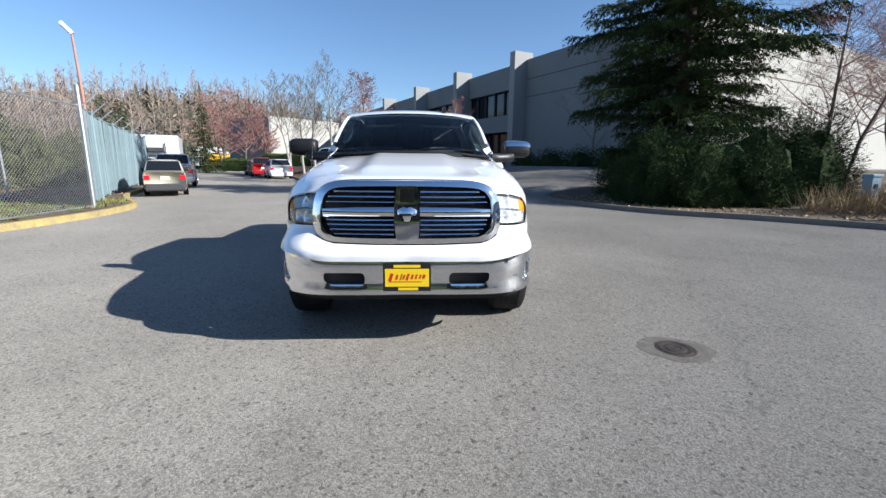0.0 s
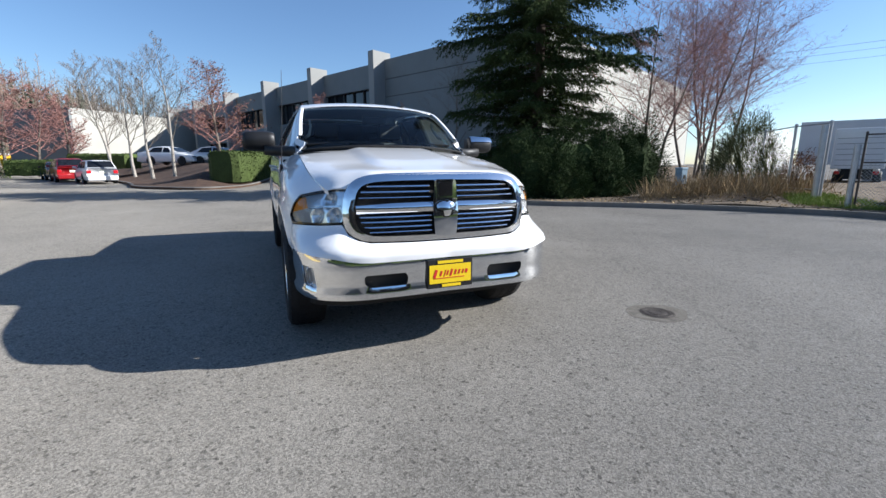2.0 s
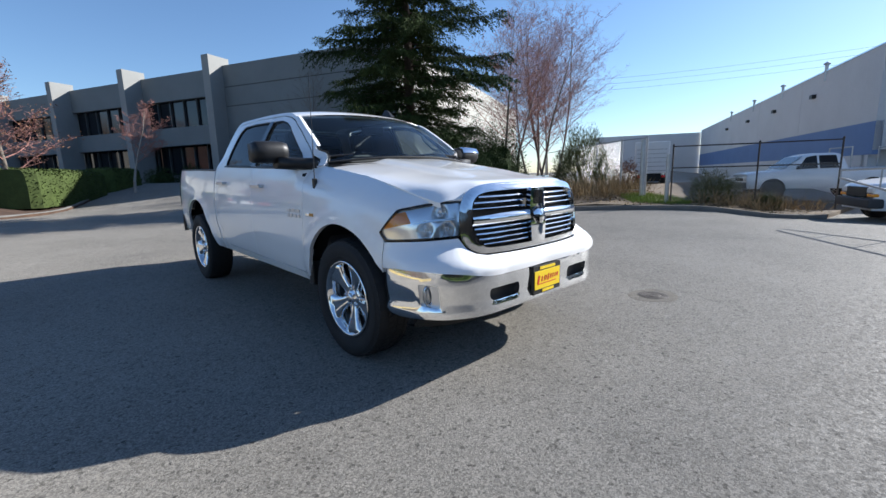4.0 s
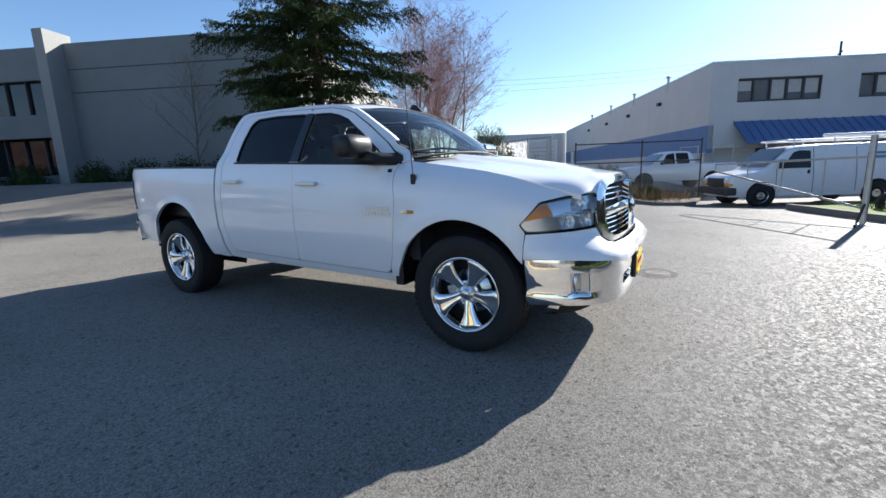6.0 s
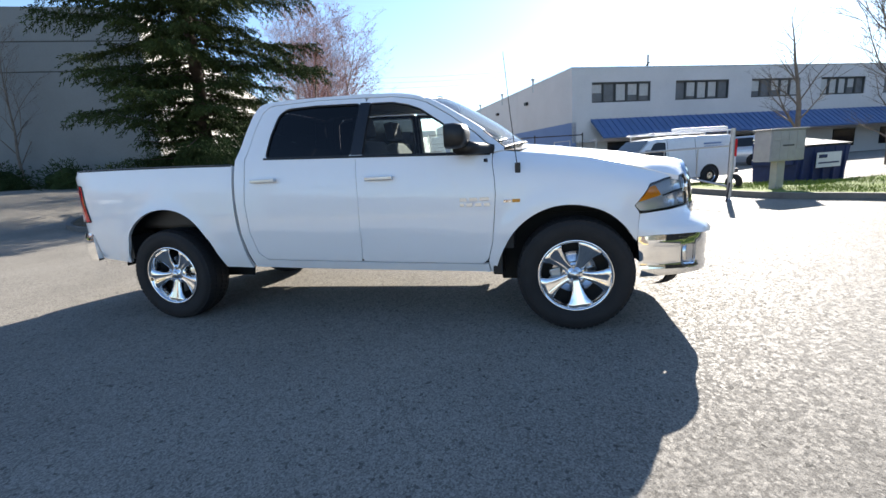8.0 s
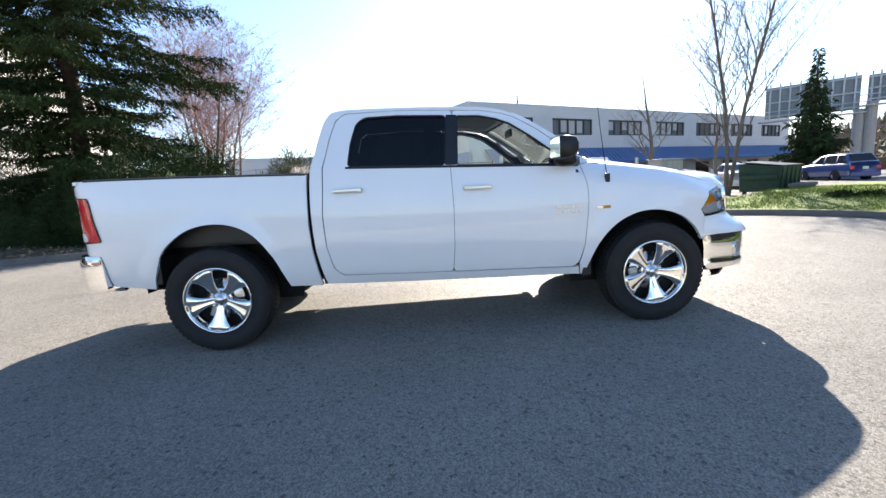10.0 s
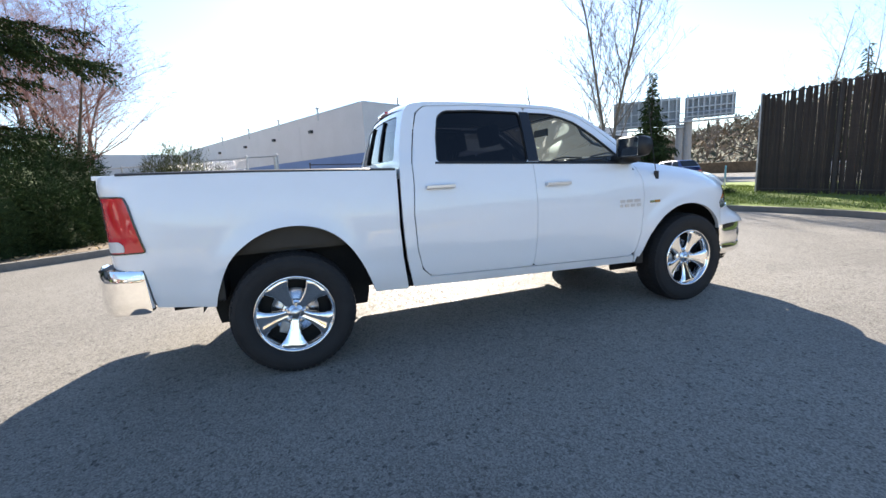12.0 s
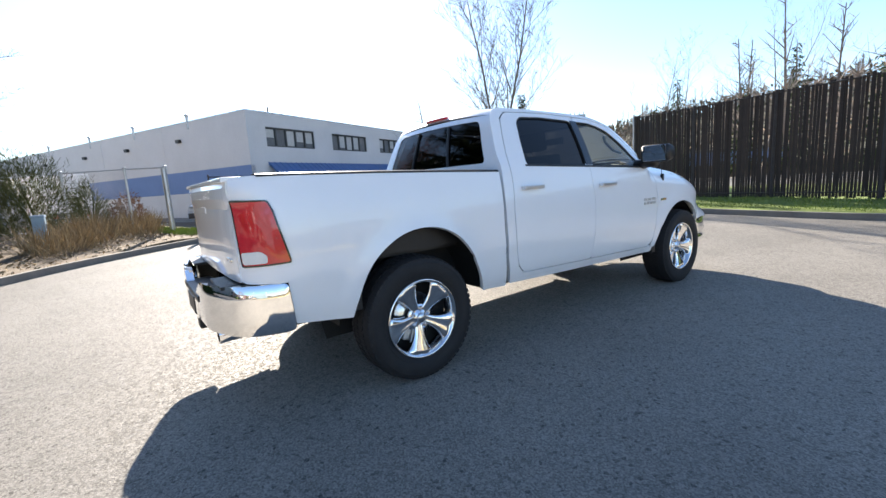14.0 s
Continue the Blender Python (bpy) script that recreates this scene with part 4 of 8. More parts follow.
# nose: white fascia, grille, headlights, chrome bumper
BUMP_TOP = [(0.0, 0.655), (0.53, 0.656), (0.60, 0.668), (0.70, 0.692), (0.85, 0.704), (1.05, 0.702), (s_y(-0.41), 0.690)]
BUMP_BOT = [(0.0, 0.424), (0.5, 0.424), (0.75, 0.422), (1.0, 0.410), (s_y(-0.44), 0.398)]
half = [(s, lerp(BUMP_TOP, s) + 0.004) for s in np.linspace(0, s_y(-0.42), 20)]
upper = [(s_y(-0.425), 0.79), (s_y(-0.435), 0.855), (s_x(0.80), 0.868), (s_x(0.668), 0.880), (s_x(0.662), 0.872), (s_x(0.625), 0.815), (s_x(0.565), 0.780), (s_x(0.50), 0.767), (0.25, 0.762), (0.0, 0.760)]
NOSE_OUT = [(0.0, 0.066), (0.40, 0.088), (s_x(0.63), 0.120), (s_x(0.74), 0.125), (s_x(0.82), 0.098), (s_x(0.88), 0.062), (s_x(0.93), 0.022), (s_y(-0.43), 0.0)]


def nose_out(s, z):
    """How far the lower nose stands out over the plan at a height."""
    k = smooth01((abs(s) - s_x(0.56)) / 0.14)
    return lerp(NOSE_OUT, abs(s)) * smooth01((0.782 + 0.090 * k - z) / (0.065 + 0.095 * k))


def fascia_skin(s, z):
    p = body(s, z)
    a = abs(s)
    x, y = float(np.interp(a, PLAN_S, PX)), float(np.interp(a, PLAN_S, PY))
    x1, y1 = float(np.interp(a + 0.02, PLAN_S, PX)), float(np.interp(a + 0.02, PLAN_S, PY))
    t = Vector((x1 - x, y1 - y)).normalized()
    n = Vector((t.y, -t.x)) if a > 0.01 else Vector((0, -1))
    d = nose_out(s, z)
    return p + Vector((n.x * d * (-1 if s > 0 else 1), n.y * d, 0))


fas = half + upper
fas = fas + [(-s, z) for s, z in reversed(fas) if s > 1e-6]
part("front_fascia", sheet(fas, fascia_skin, 0.03, 0.03, flip=True), PAINT, truck, "", True)


def bumper_skin(s, z):
    p = body(s, 0.62 if abs(s) < 0.9 else 0.66)
    a = abs(s)
    o = lerp(NOSE_OUT, a) - 0.004
    prof = lerp([(0.39, -0.022), (0.41, -0.006), (0.43, 0.010), (0.462, 0.012), (0.482, -0.006), (0.52, 0.0), (0.60, 0.006), (0.64, 0.004), (0.68, 0.0), (0.71, -0.004), (0.73, -0.02)], z)
    x, y = float(np.interp(a, PLAN_S, PX)), float(np.interp(a, PLAN_S, PY))
    x1, y1 = float(np.interp(a + 0.02, PLAN_S, PX)), float(np.interp(a + 0.02, PLAN_S, PY))
    t = Vector((x1 - x, y1 - y)).normalized()
    n = Vector((t.y, -t.x)) if a > 0.01 else Vector((0, -1))
    d = o + prof
    return Vector(((x + n.x * d) * (-1 if s > 0 else 1), y + n.y * d, z))


tb = [(s, lerp(BUMP_TOP, s)) for s in np.linspace(0, s_y(-0.425), 22)]
bb = [(s, lerp(BUMP_BOT, s)) for s in np.linspace(s_y(-0.445), 0, 22)]
outline = tb + bb[:-1] + [(0, 0.424)] + [(-s, z) for s, z in reversed(tb + bb) if s > 1e-6]
fogs = [rounded([(s_x(0.755), 0.485), (s_x(0.825), 0.495), (s_x(0.832), 0.630), (s_x(0.762), 0.622)], 0.018)]
opens = [rounded([(0.285, 0.496), (0.51, 0.496), (0.54, 0.522), (0.54, 0.578), (0.295, 0.578), (0.28, 0.55)], 0.02)]
holes = list(opens) + fogs
holes = holes + [[(-s, z) for s, z in reversed(h)] for h in holes]
fb = part("front_bumper", sheet(outline, bumper_skin, 0.035, 0.05, holes, flip=True), CHROME, truck, "chrome front bumper with fog lamps", True)
part("bumper_backing", Geo().grid([[bumper_skin(s, z) + Vector((0, 0.05, 0)) for s in np.linspace(-0.95, 0.95, 30)] for z in (0.41, 0.5, 0.6)]), UNDER, fb)
for sg in (-1, 1):
    pocket = [(-sg * q, z) for q, z in shrink(fogs[0], -0.006)]
    part("fog_pocket", sheet(pocket if sg < 0 else pocket[::-1], lambda q, z: bumper_skin(q, z) + Vector((-0.012 * sg, 0.020, 0)), 0.03, 0.0, flip=True), SATIN, fb, "recessed fog lamp pocket", True)
    c = bumper_skin(-sg * s_x(0.793), 0.560) + Vector((-0.012 * sg, 0.022, 0))
    ax_f = look(c, c + Vector((sg * 0.45, -1, 0))) @ Matrix.Diagonal((0.62, 1.3, 1, 1))
    fl = part("fog_lamp", Geo().lathe([(0.0, 0.012), (0.022, 0.008), (0.036, 0.0), (0.042, -0.008), (0.045, 0.01)], ax_f, 20), REFLECTOR, fb, "upright oval clear fog lamp", True)
    part("fog_lens", Geo().lathe([(0.0, -0.015), (0.022, -0.013), (0.034, -0.009), (0.039, -0.005)], ax_f, 20), LENS, fl, "", True)
    part("fog_bezel", Geo().lathe([(0.040, -0.007), (0.043, -0.011), (0.048, -0.009), (0.052, 0.012)], ax_f, 20), CHROME_DULL, fl, "", True)
dam_rows = [[bumper_skin(q, 0.43) + Vector((0, 0.16 + dy, dz)) for q in np.linspace(-0.82, 0.82, 36)] for dy, dz in ((0, 0.02), (0.01, -0.05), (0.04, -0.095), (0.12, -0.10))]
part("air_dam", Geo().grid(dam_rows), UNDER, truck, "black plastic air dam")

GR_OUT = [(0.0, 1.203), (0.25, 1.202), (0.42, 1.196), (0.52, 1.18), (0.585, 1.15), (0.625, 1.10), (0.648, 1.03), (0.655, 0.95), (0.65, 0.88), (0.622, 0.825), (0.565, 0.790), (0.49, 0.775), (0.25, 0.769), (0.0, 0.767)]
GR_IN = [(0.0, 1.156), (0.25, 1.154), (0.42, 1.148), (0.50, 1.136), (0.548, 1.108), (0.575, 1.06), (0.587, 0.98), (0.583, 0.90), (0.558, 0.850), (0.515, 0.820), (0.455, 0.809), (0.25, 0.805), (0.0, 0.804)]
go = [(p.x, p.y) for p in spline([(x, z, 0) for x, z in GR_OUT], 3)]
gi = [(p.x, p.y) for p in spline([(x, z, 0) for x, z in GR_IN], 3)]
go = go + [(-x, z) for x, z in reversed(go[1:-1])]
gi = gi + [(-x, z) for x, z in reversed(gi[1:-1])]


def grille_skin(d):
    def f(x, z):
        y = float(np.interp(abs(x), PX[: I_SIDE + 1], PY[: I_SIDE + 1]))
        return Vector((x, y + lerp(FRONT_INSET, z) * 0.8 - d, z))
    return f


GO_FINE = np.array([(p.x, p.y) for p in dense(go, 0.006)])


def ring_skin(x, z):
    """The chrome surround, domed across its width."""
    r = float(np.min(np.hypot(GO_FINE[:, 0] - x, GO_FINE[:, 1] - z)))
    return grille_skin(0.004 + 0.012 * smooth01(r / 0.04))(x, z)


gr = part("grille", sheet(go, ring_skin, 0.018, 0.03, [gi], flip=False), CHROME, truck, "chrome grille with horizontal bars", True)
part("grille_mesh", sheet(shrink(gi, -0.01), grille_skin(-0.045), 0.08, 0.0), UNDER, gr)
cx = [(-0.072, 1.16), (-0.085, 1.03), (-0.088, 0.95), (-0.075, 0.79), (0.075, 0.79), (0.088, 0.95), (0.085, 1.03), (0.072, 1.16)]


def post_skin(x, z):
    return Vector((x, grille_skin(0.034)(x, min(max(z, 0.93), 1.02)).y + 0.5 * x * x, z))


part("grille_post", sheet(rounded(cx, 0.02), post_skin, 0.02, 0.04), CHROME, gr, "", True)
part("post_inset", sheet(rounded([(-0.05, 1.05), (0.05, 1.05), (0.046, 1.142), (-0.046, 1.142)], 0.01), lambda x, z: post_skin(x, z) + Vector((0, -0.004, 0)), 0.03, 0.006), GLOSS_BLACK, gr, "gloss black inset")
for sg in (-1, 1):
    bar = [(0.07, 0.955), (0.35, 0.952), (0.575, 0.945), (0.58, 1.0), (0.35, 1.012), (0.07, 1.015)]
    bar = [(sg * x, z) for x, z in bar]
    if sg < 0:
        bar = bar[::-1]
    part("grille_crossbar", sheet(bar, lambda x, z: grille_skin(0.022 - 2.2 * (z - 0.983) ** 2 * 8)(x, z), 0.02, 0.05), CHROME, gr, "", True)
    for z, xm in ((1.118, 0.50), (1.083, 0.54), (1.046, 0.555), (0.926, 0.556), (0.894, 0.548), (0.861, 0.53), (0.829, 0.50)):
        pts = [grille_skin(-0.008)(sg * x, z) for x in np.linspace(0.09, xm, 8)]
        g = Geo()
        rows = [[p + Vector((0, dy, dz)) for p in pts] for dy, dz in ((0.02, -0.006), (-0.002, -0.0055), (-0.006, -0.001), (-0.003, 0.004), (0.02, 0.006))]
        g.grid(rows)
        part("grille_bar", g, CHROME, gr)
# plain shapes for the maker's mark
shield = rounded([(-0.045, 1.012), (-0.068, 0.998), (-0.062, 0.965), (-0.03, 0.962), (-0.018, 0.922), (0.018, 0.922), (0.03, 0.962), (0.062, 0.965), (0.068, 0.998), (0.045, 1.012), (0.02, 1.022), (0.0, 1.012), (-0.02, 1.022)], 0.008)
part("emblem_base", sheet(shrink(shield, -0.008), lambda x, z: post_skin(x, z) + Vector((0, -0.006, 0)), 0.02, 0.01), GLOSS_BLACK, gr, "dark emblem base")
part("emblem", sheet(shield, lambda x, z: post_skin(x, z) + Vector((0, -0.010 - 0.022 * max(0, 1 - (x / 0.07) ** 2 - ((z - 0.975) / 0.06) ** 2), 0)), 0.012, 0.01), CHROME, gr, "chrome shield-shaped emblem", True)

HL = [(s_y(HL_TIP[0]), HL_TIP[1]), (s_y(HL_TOP[0]), HL_TOP[1]), (s_x(0.84), 1.078), (s_x(0.75), 1.094), (s_x(0.634), 1.100), (s_x(0.656), 0.98), (s_x(0.660), 0.892), (s_x(0.78), 0.882), (s_y(-0.50), 0.868), (s_y(-0.435), 0.868)]
HL = rounded(HL, 0.018)


def lamp_skin(q, z):
    """Scooped reflectors behind the lens."""
    o = 0.018
    for q0, z0, r, d in ((s_x(0.755), 1.035, 0.055, 0.034), (s_x(0.72), 0.935, 0.048, 0.034), (s_x(0.815), 0.935, 0.046, 0.030)):
        o = max(o, 0.018 + d * (1 - ((q - q0) ** 2 + (z - z0) ** 2) / r**2))
    return inset_by(body, o)(q, z)


lamps = both("headlight", shrink(HL, 0.003), inset_by(body, 0.012), LENS, 0.04, 0.0, (), "large clear headlight with amber signal", None)
for k, lp in enumerate(lamps):
    sg = -1 if k == 0 else 1
    fn = body if k == 0 else mirror(body)
    part("reflector", sheet(shrink(HL, 0.006), lamp_skin if k == 0 else mirror(lamp_skin), 0.014, 0.0, flip=not k), REFLECTOR, lp, "bright faceted lamp reflector", True)
    for q, z in ((s_x(0.755), 1.035), (s_x(0.72), 0.935), (s_x(0.815), 0.935)):
        p = (lamp_skin if k == 0 else mirror(lamp_skin))(q, z)
        part("bulb", Geo().lathe([(0.0, -0.016), (0.008, -0.013), (0.010, 0.0), (0.010, 0.01)], look(p, p + Vector((sg * 0.25, -1, 0))), 10), CLEAR_LENS, lp, "", True)
    rim = inset_by(body, 0.002)
    part("bezel", sheet(shrink(HL, -0.004), rim if k == 0 else mirror(rim), 0.04, 0.07, [shrink(HL, 0.005)], flip=not k), GLOSS_BLACK, lp, "dark headlight outline")
    am = rounded([(s_y(-0.425), 0.935), (s_y(-0.505), 1.035), (s_x(0.885), 1.05), (s_x(0.865), 0.975), (s_y(-0.47), 0.945)], 0.01)
    amf = inset_by(body, 0.014)
    part("turn_signal", sheet(am, amf if k == 0 else mirror(amf), 0.03, 0.02, flip=not k), AMBER, lp, "amber turn signal")
    bar = [(s_x(0.68), 0.99), (s_x(0.78), 0.985), (s_x(0.86), 0.965), (s_x(0.86), 0.975), (s_x(0.78), 0.998), (s_x(0.68), 1.003)]
    bf = inset_by(body, 0.013)
    part("divider", sheet(bar, bf if k == 0 else mirror(bf), 0.04, 0.012, flip=not k), CHROME_DULL, lp)

# dealer plate with its frame: plain bars in place of the lettering
pl = part("plate_frame", Geo().rbox((-0.162, -1.005, 0.428), (0.162, -0.985, 0.622), 0.008), BLACK, truck, "black dealer plate frame")
part("plate", Geo().box((-0.148, -1.009, 0.462), (0.148, -1.003, 0.585)), YELLOW, pl, "yellow dealer plate with red bars")
part("frame_strip", Geo().box((-0.09, -1.009, 0.594), (0.09, -1.004, 0.612)), YELLOW, pl)
part("frame_strip", Geo().box((-0.06, -1.009, 0.436), (0.075, -1.004, 0.454)), YELLOW, pl)
g = Geo()
for k, (x, w, h) in enumerate(((-0.115, 0.034, 0.055), (-0.075, 0.022, 0.034), (-0.047, 0.012, 0.044), (-0.028, 0.018, 0.032), (-0.002, 0.024, 0.046), (0.028, 0.022, 0.032), (0.055, 0.02, 0.032), (0.082, 0.018, 0.028), (0.107, 0.03, 0.028))):
    m = Matrix.Translation((x + 0.008, -1.010, 0.528 + 0.0006 * k)) @ Matrix.Shear("XY", 4, (0, 0)) @ pose(0, 0, 0, 0, 18, 0)
    g.box((-w / 2 * 0.55, -0.0008, -h / 2), (w / 2 * 0.55, 0.0008, h / 2), m)
g.box((-0.12, -1.0105, 0.494), (0.10, -1.009, 0.499))
part("bars", g, RED_INK, pl, "slanted red bars standing for a name")
pl.location = (0, 0.008, 0.026)

# pickup bed
BED = [(2.785, 1.372), (3.2, 1.386), (3.8, 1.402), (4.30, 1.410)]
bed_out = [(s_y(y), z) for y, z in BED] + [(s_y(4.47), 1.412), (s_rear(0.815), 1.405), (s_rear(0.805), 1.395), (s_rear(0.805), 1.2), (s_rear(0.805), 1.0), (s_rear(0.805), 0.84), (s_rear(0.84), 0.832), (s_y(4.415), 0.826), (s_y(4.402), 0.70), (s_y(4.39), 0.575), (s_y(4.2), 0.552)] + [(s_y(y), z) for y, z in REAR_ARCH] + [(s_y(2.985), 0.487), (s_y(2.74), 0.474), (s_y(2.762), 0.60), (s_y(2.782), 0.75), (s_y(2.795), 0.97), (s_y(2.790), 1.2)]
both("bed_side", bed_out, body, PAINT, 0.055, 0.03)
TAIL = rounded([(s_y(4.470), 1.278), (s_y(4.447), 1.22), (s_y(4.382), 0.935), (s_rear(0.838), 0.925), (s_rear(0.805), 1.288)], 0.02)
tails = both("taillight", shrink(TAIL, 0.004), inset_by(body, -0.006), RED_LENS, 0.04, 0.02, (), "tall red taillight with a clear reverse lamp")
rev = rounded([(s_y(4.50), 0.945), (s_rear(0.85), 0.94), (s_rear(0.845), 1.005), (s_y(4.53), 1.01), (s_y(4.50), 0.985)], 0.015)
for k, tl in enumerate(tails):
    f1 = inset_by(body, -0.010)
    part("reverse_lamp", sheet(rev, f1 if k == 0 else mirror(f1), 0.03, 0.01, flip=not k), CLEAR_LENS, tl, "clear reverse lamp")
    f2 = inset_by(body, -0.008)
    part("lens_edge", sheet(shrink(TAIL, -0.001), f2 if k == 0 else mirror(f2), 0.04, 0.02, [shrink(TAIL, 0.008)], flip=not k), GLOSS_BLACK, tl)
    f3 = inset_by(body, -0.009)
    for z in (1.04, 1.15):
        part("lens_rib", sheet([(s_y(4.42 + 0.3 * (z - 1.04)), z), (s_rear(0.83), z), (s_rear(0.83), z + 0.006), (s_y(4.42 + 0.3 * (z - 1.04)), z + 0.006)], f3 if k == 0 else mirror(f3), 0.05, 0.004, flip=not k), RED_LENS, tl)


def gate_skin(x, z):
    return Vector((x, body(s_rear(min(abs(x), 0.79)), z).y + 0.004, z))


# Dark strips added to give the cab-to-bed gap its shade.
for sg in (-1, 1):
    part("bed_gap_seal", Geo().rbox((min(sg * 0.55, sg * 0.905), 2.772, 0.50), (max(sg * 0.55, sg * 0.905), 2.782, 1.345), 0.004), SEAL_AND_GAP, truck, "dark strip painting the shade in the cab and bed gap")
tg = part("tailgate", sheet(rounded([(-0.797, 0.835), (0.797, 0.835), (0.797, 1.412), (-0.797, 1.412)], 0.02), gate_skin, 0.06, 0.05, flip=True), PAINT, truck, "", False)
part("gate_handle", Geo().rbox((-0.10, 4.63, 1.205), (0.10, 4.655, 1.25), 0.01), PAINT, tg)
part("gate_badge", Geo().rbox((-0.72, 4.632, 0.945), (-0.60, 4.646, 0.965), 0.004), CHROME_DULL, tg)
part("gate_top", Geo().rbox((-0.80, 4.555, 1.385), (0.80, 4.655, 1.412), 0.012), PAINT, tg)
liner = part("bed_liner", Geo().box((-0.79, 2.80, 0.84), (0.79, 4.60, 0.87)), BLACK, truck, "black pickup bed lining")
part("liner_front", Geo().box((-0.79, 2.80, 0.87), (0.79, 2.84, 1.36)), BLACK, liner)
part("liner_gate", Geo().box((-0.79, 4.565, 0.87), (0.79, 4.595, 1.385)), BLACK, liner)
for sg in (-1, 1):
    part("liner_side", Geo().box((sg * 0.83 - 0.02, 2.80, 0.87), (sg * 0.83 + 0.02, 4.56, 1.37)), BLACK, liner)
    part("wheel_box", Geo().rbox((sg * 0.70 - 0.10, 3.1, 0.86), (sg * 0.70 + 0.10, 4.05, 1.06), 0.03), BLACK, liner)
for sg in (-1, 1):
    rows = []
    for y in np.linspace(2.79, 4.50, 24):
        z = lerp(BED + [(4.47, 1.412), (4.6, 1.411)], y)
        xo = abs(body(s_y(min(y, 4.5)), z).x) + 0.002
        rows.append([Vector((sg * x, y, z + dz)) for x, dz in ((xo + 0.001, -0.009), (xo, 0.003), (xo - 0.015, 0.009), (0.80, 0.009), (0.79, -0.03))])
    part("bed_rail_cap", Geo().grid(rows), BLACK, truck, "black bed rail cap")

# rear bumper: chrome, stepped
def rb_box(x0, x1, y0, y1, z0, z1, r=0.02):
    return Geo().rbox((x0, y0, z0), (x1, y1, z1), r)


def rear_bumper_skin(s, z):
    a = abs(s)
    x, y = float(np.interp(a, PLAN_S, PX)), float(np.interp(a, PLAN_S, PY))
    o = 0.13 * smooth01((a - s_y(4.44)) / (s_rear(0.50) - s_y(4.44)))
    d = 0.012
    x1, y1 = float(np.interp(a - d, PLAN_S, PX)), float(np.interp(a - d, PLAN_S, PY))
    t = Vector((x - x1, y - y1)).normalized()
    n = Vector((t.y, -t.x))
    prof = lerp([(0.54, -0.014), (0.56, 0.0), (0.66, 0.002), (0.78, 0.0), (0.81, -0.004), (0.825, -0.018)], z) + 0.004
    return Vector(((x + n.x * (o + prof)) * (-1 if s > 0 else 1), y + n.y * (o + prof), z))


rbo = [(s_y(4.398), 0.562), (s_y(4.44), 0.548), (s_rear(0.6), 0.55), (s_rear(0.25), 0.555), (s_rear(0.24), 0.72), (s_rear(0.34), 0.77), (s_rear(0.42), 0.815), (s_rear(0.8), 0.826), (s_y(4.46), 0.826), (s_y(4.418), 0.82), (s_y(4.408), 0.70)]
rb = both("rear_bumper", rounded(rbo, 0.02), rear_bumper_skin, CHROME, 0.045, 0.05, (), "chrome rear step bumper")
for k, r_ in enumerate(rb):
    sg = -1 if k == 0 else 1
    part("step_pad", Geo().rbox((min(sg * 0.40, sg * 0.76), 4.60, 0.806), (max(sg * 0.40, sg * 0.76), 4.72, 0.824), 0.008), BLACK, r_)
part("bumper_step", rb_box(-0.36, 0.36, 4.62, 4.80, 0.68, 0.72, 0.012), BLACK, truck, "black bumper step")
part("bumper_centre", Geo().rbox((-0.26, 4.775, 0.555), (0.26, 4.80, 0.70), 0.01), CHROME, truck)
part("plate_blank", Geo().rbox((-0.155, 4.795, 0.565), (0.155, 4.804, 0.68), 0.003), BLACK, truck)
part("hitch", Geo().rbox((-0.05, 4.55, 0.43), (0.05, 4.78, 0.53), 0.01).rbox((-0.35, 4.50, 0.46), (0.35, 4.60, 0.55), 0.01), BLACK, truck, "black tow hitch receiver")
for sg in (-1, 1):
    part("exhaust_tip", Geo().lathe([(0.035, 0.0), (0.042, 0.0), (0.044, 0.01), (0.044, 0.2), (0.036, 0.2)], look((sg * 0.56, 4.74, 0.50), (sg * 0.54, 4.0, 0.52)) @ pose(0, 0, -0.2), 18), CHROME, truck, "chrome exhaust tip", True)

# underbody, wheel wells, chassis
ub = Geo()
ub.box((-0.60, -0.60, 0.52), (0.60, 4.45, 0.84))
# Unseen filler in the engine bay, added to stop sun leaking through the nose.
ub.box((-0.58, -0.60, 0.84), (0.58, 0.40, 1.12))
ub.box((-0.50, -0.78, 0.43), (0.50, -0.42, 0.50))
ub.box((-0.52, -0.78, 0.66), (0.52, -0.55, 1.12))
ub.box((-0.74, -0.58, 0.62), (0.74, -0.48, 0.84))
ub.box((-0.86, 0.62, 0.475), (0.86, 2.74, 0.56))
for sg in (-1, 1):
    ub.box((sg * 0.45 - 0.06, -0.5, 0.44), (sg * 0.45 + 0.06, 4.4, 0.56))
    ub.box((sg * 0.74 - 0.13, 2.80, 0.52), (sg * 0.74 + 0.13, 2.97, 0.86))
    ub.box((sg * 0.76 - 0.13, 4.12, 0.60), (sg * 0.76 + 0.13, 4.45, 0.86))
ub.box((-0.60, -0.72, 0.46), (0.60, -0.50, 0.60))
ub.box((-0.76, -0.58, 0.46), (0.76, -0.48, 0.62))
ub.rbox((-0.12, 3.42, 0.30), (0.12, 3.70, 0.54), 0.06)
ub.tube([(-0.8, 3.569, 0.42), (0.8, 3.569, 0.42)], 0.05, 10)
ub.tube([(-0.8, 0, 0.40), (0.8, 0, 0.40)], 0.035, 8)
ub.tube([(0.2, 0.6, 0.42), (0.3, 2.6, 0.42), (0.5, 3.3, 0.48), (0.55, 4.4, 0.5)], 0.045, 8)
part("chassis", ub, UNDER, truck, "dark underbody and frame rails with light-blocking filler boxes")
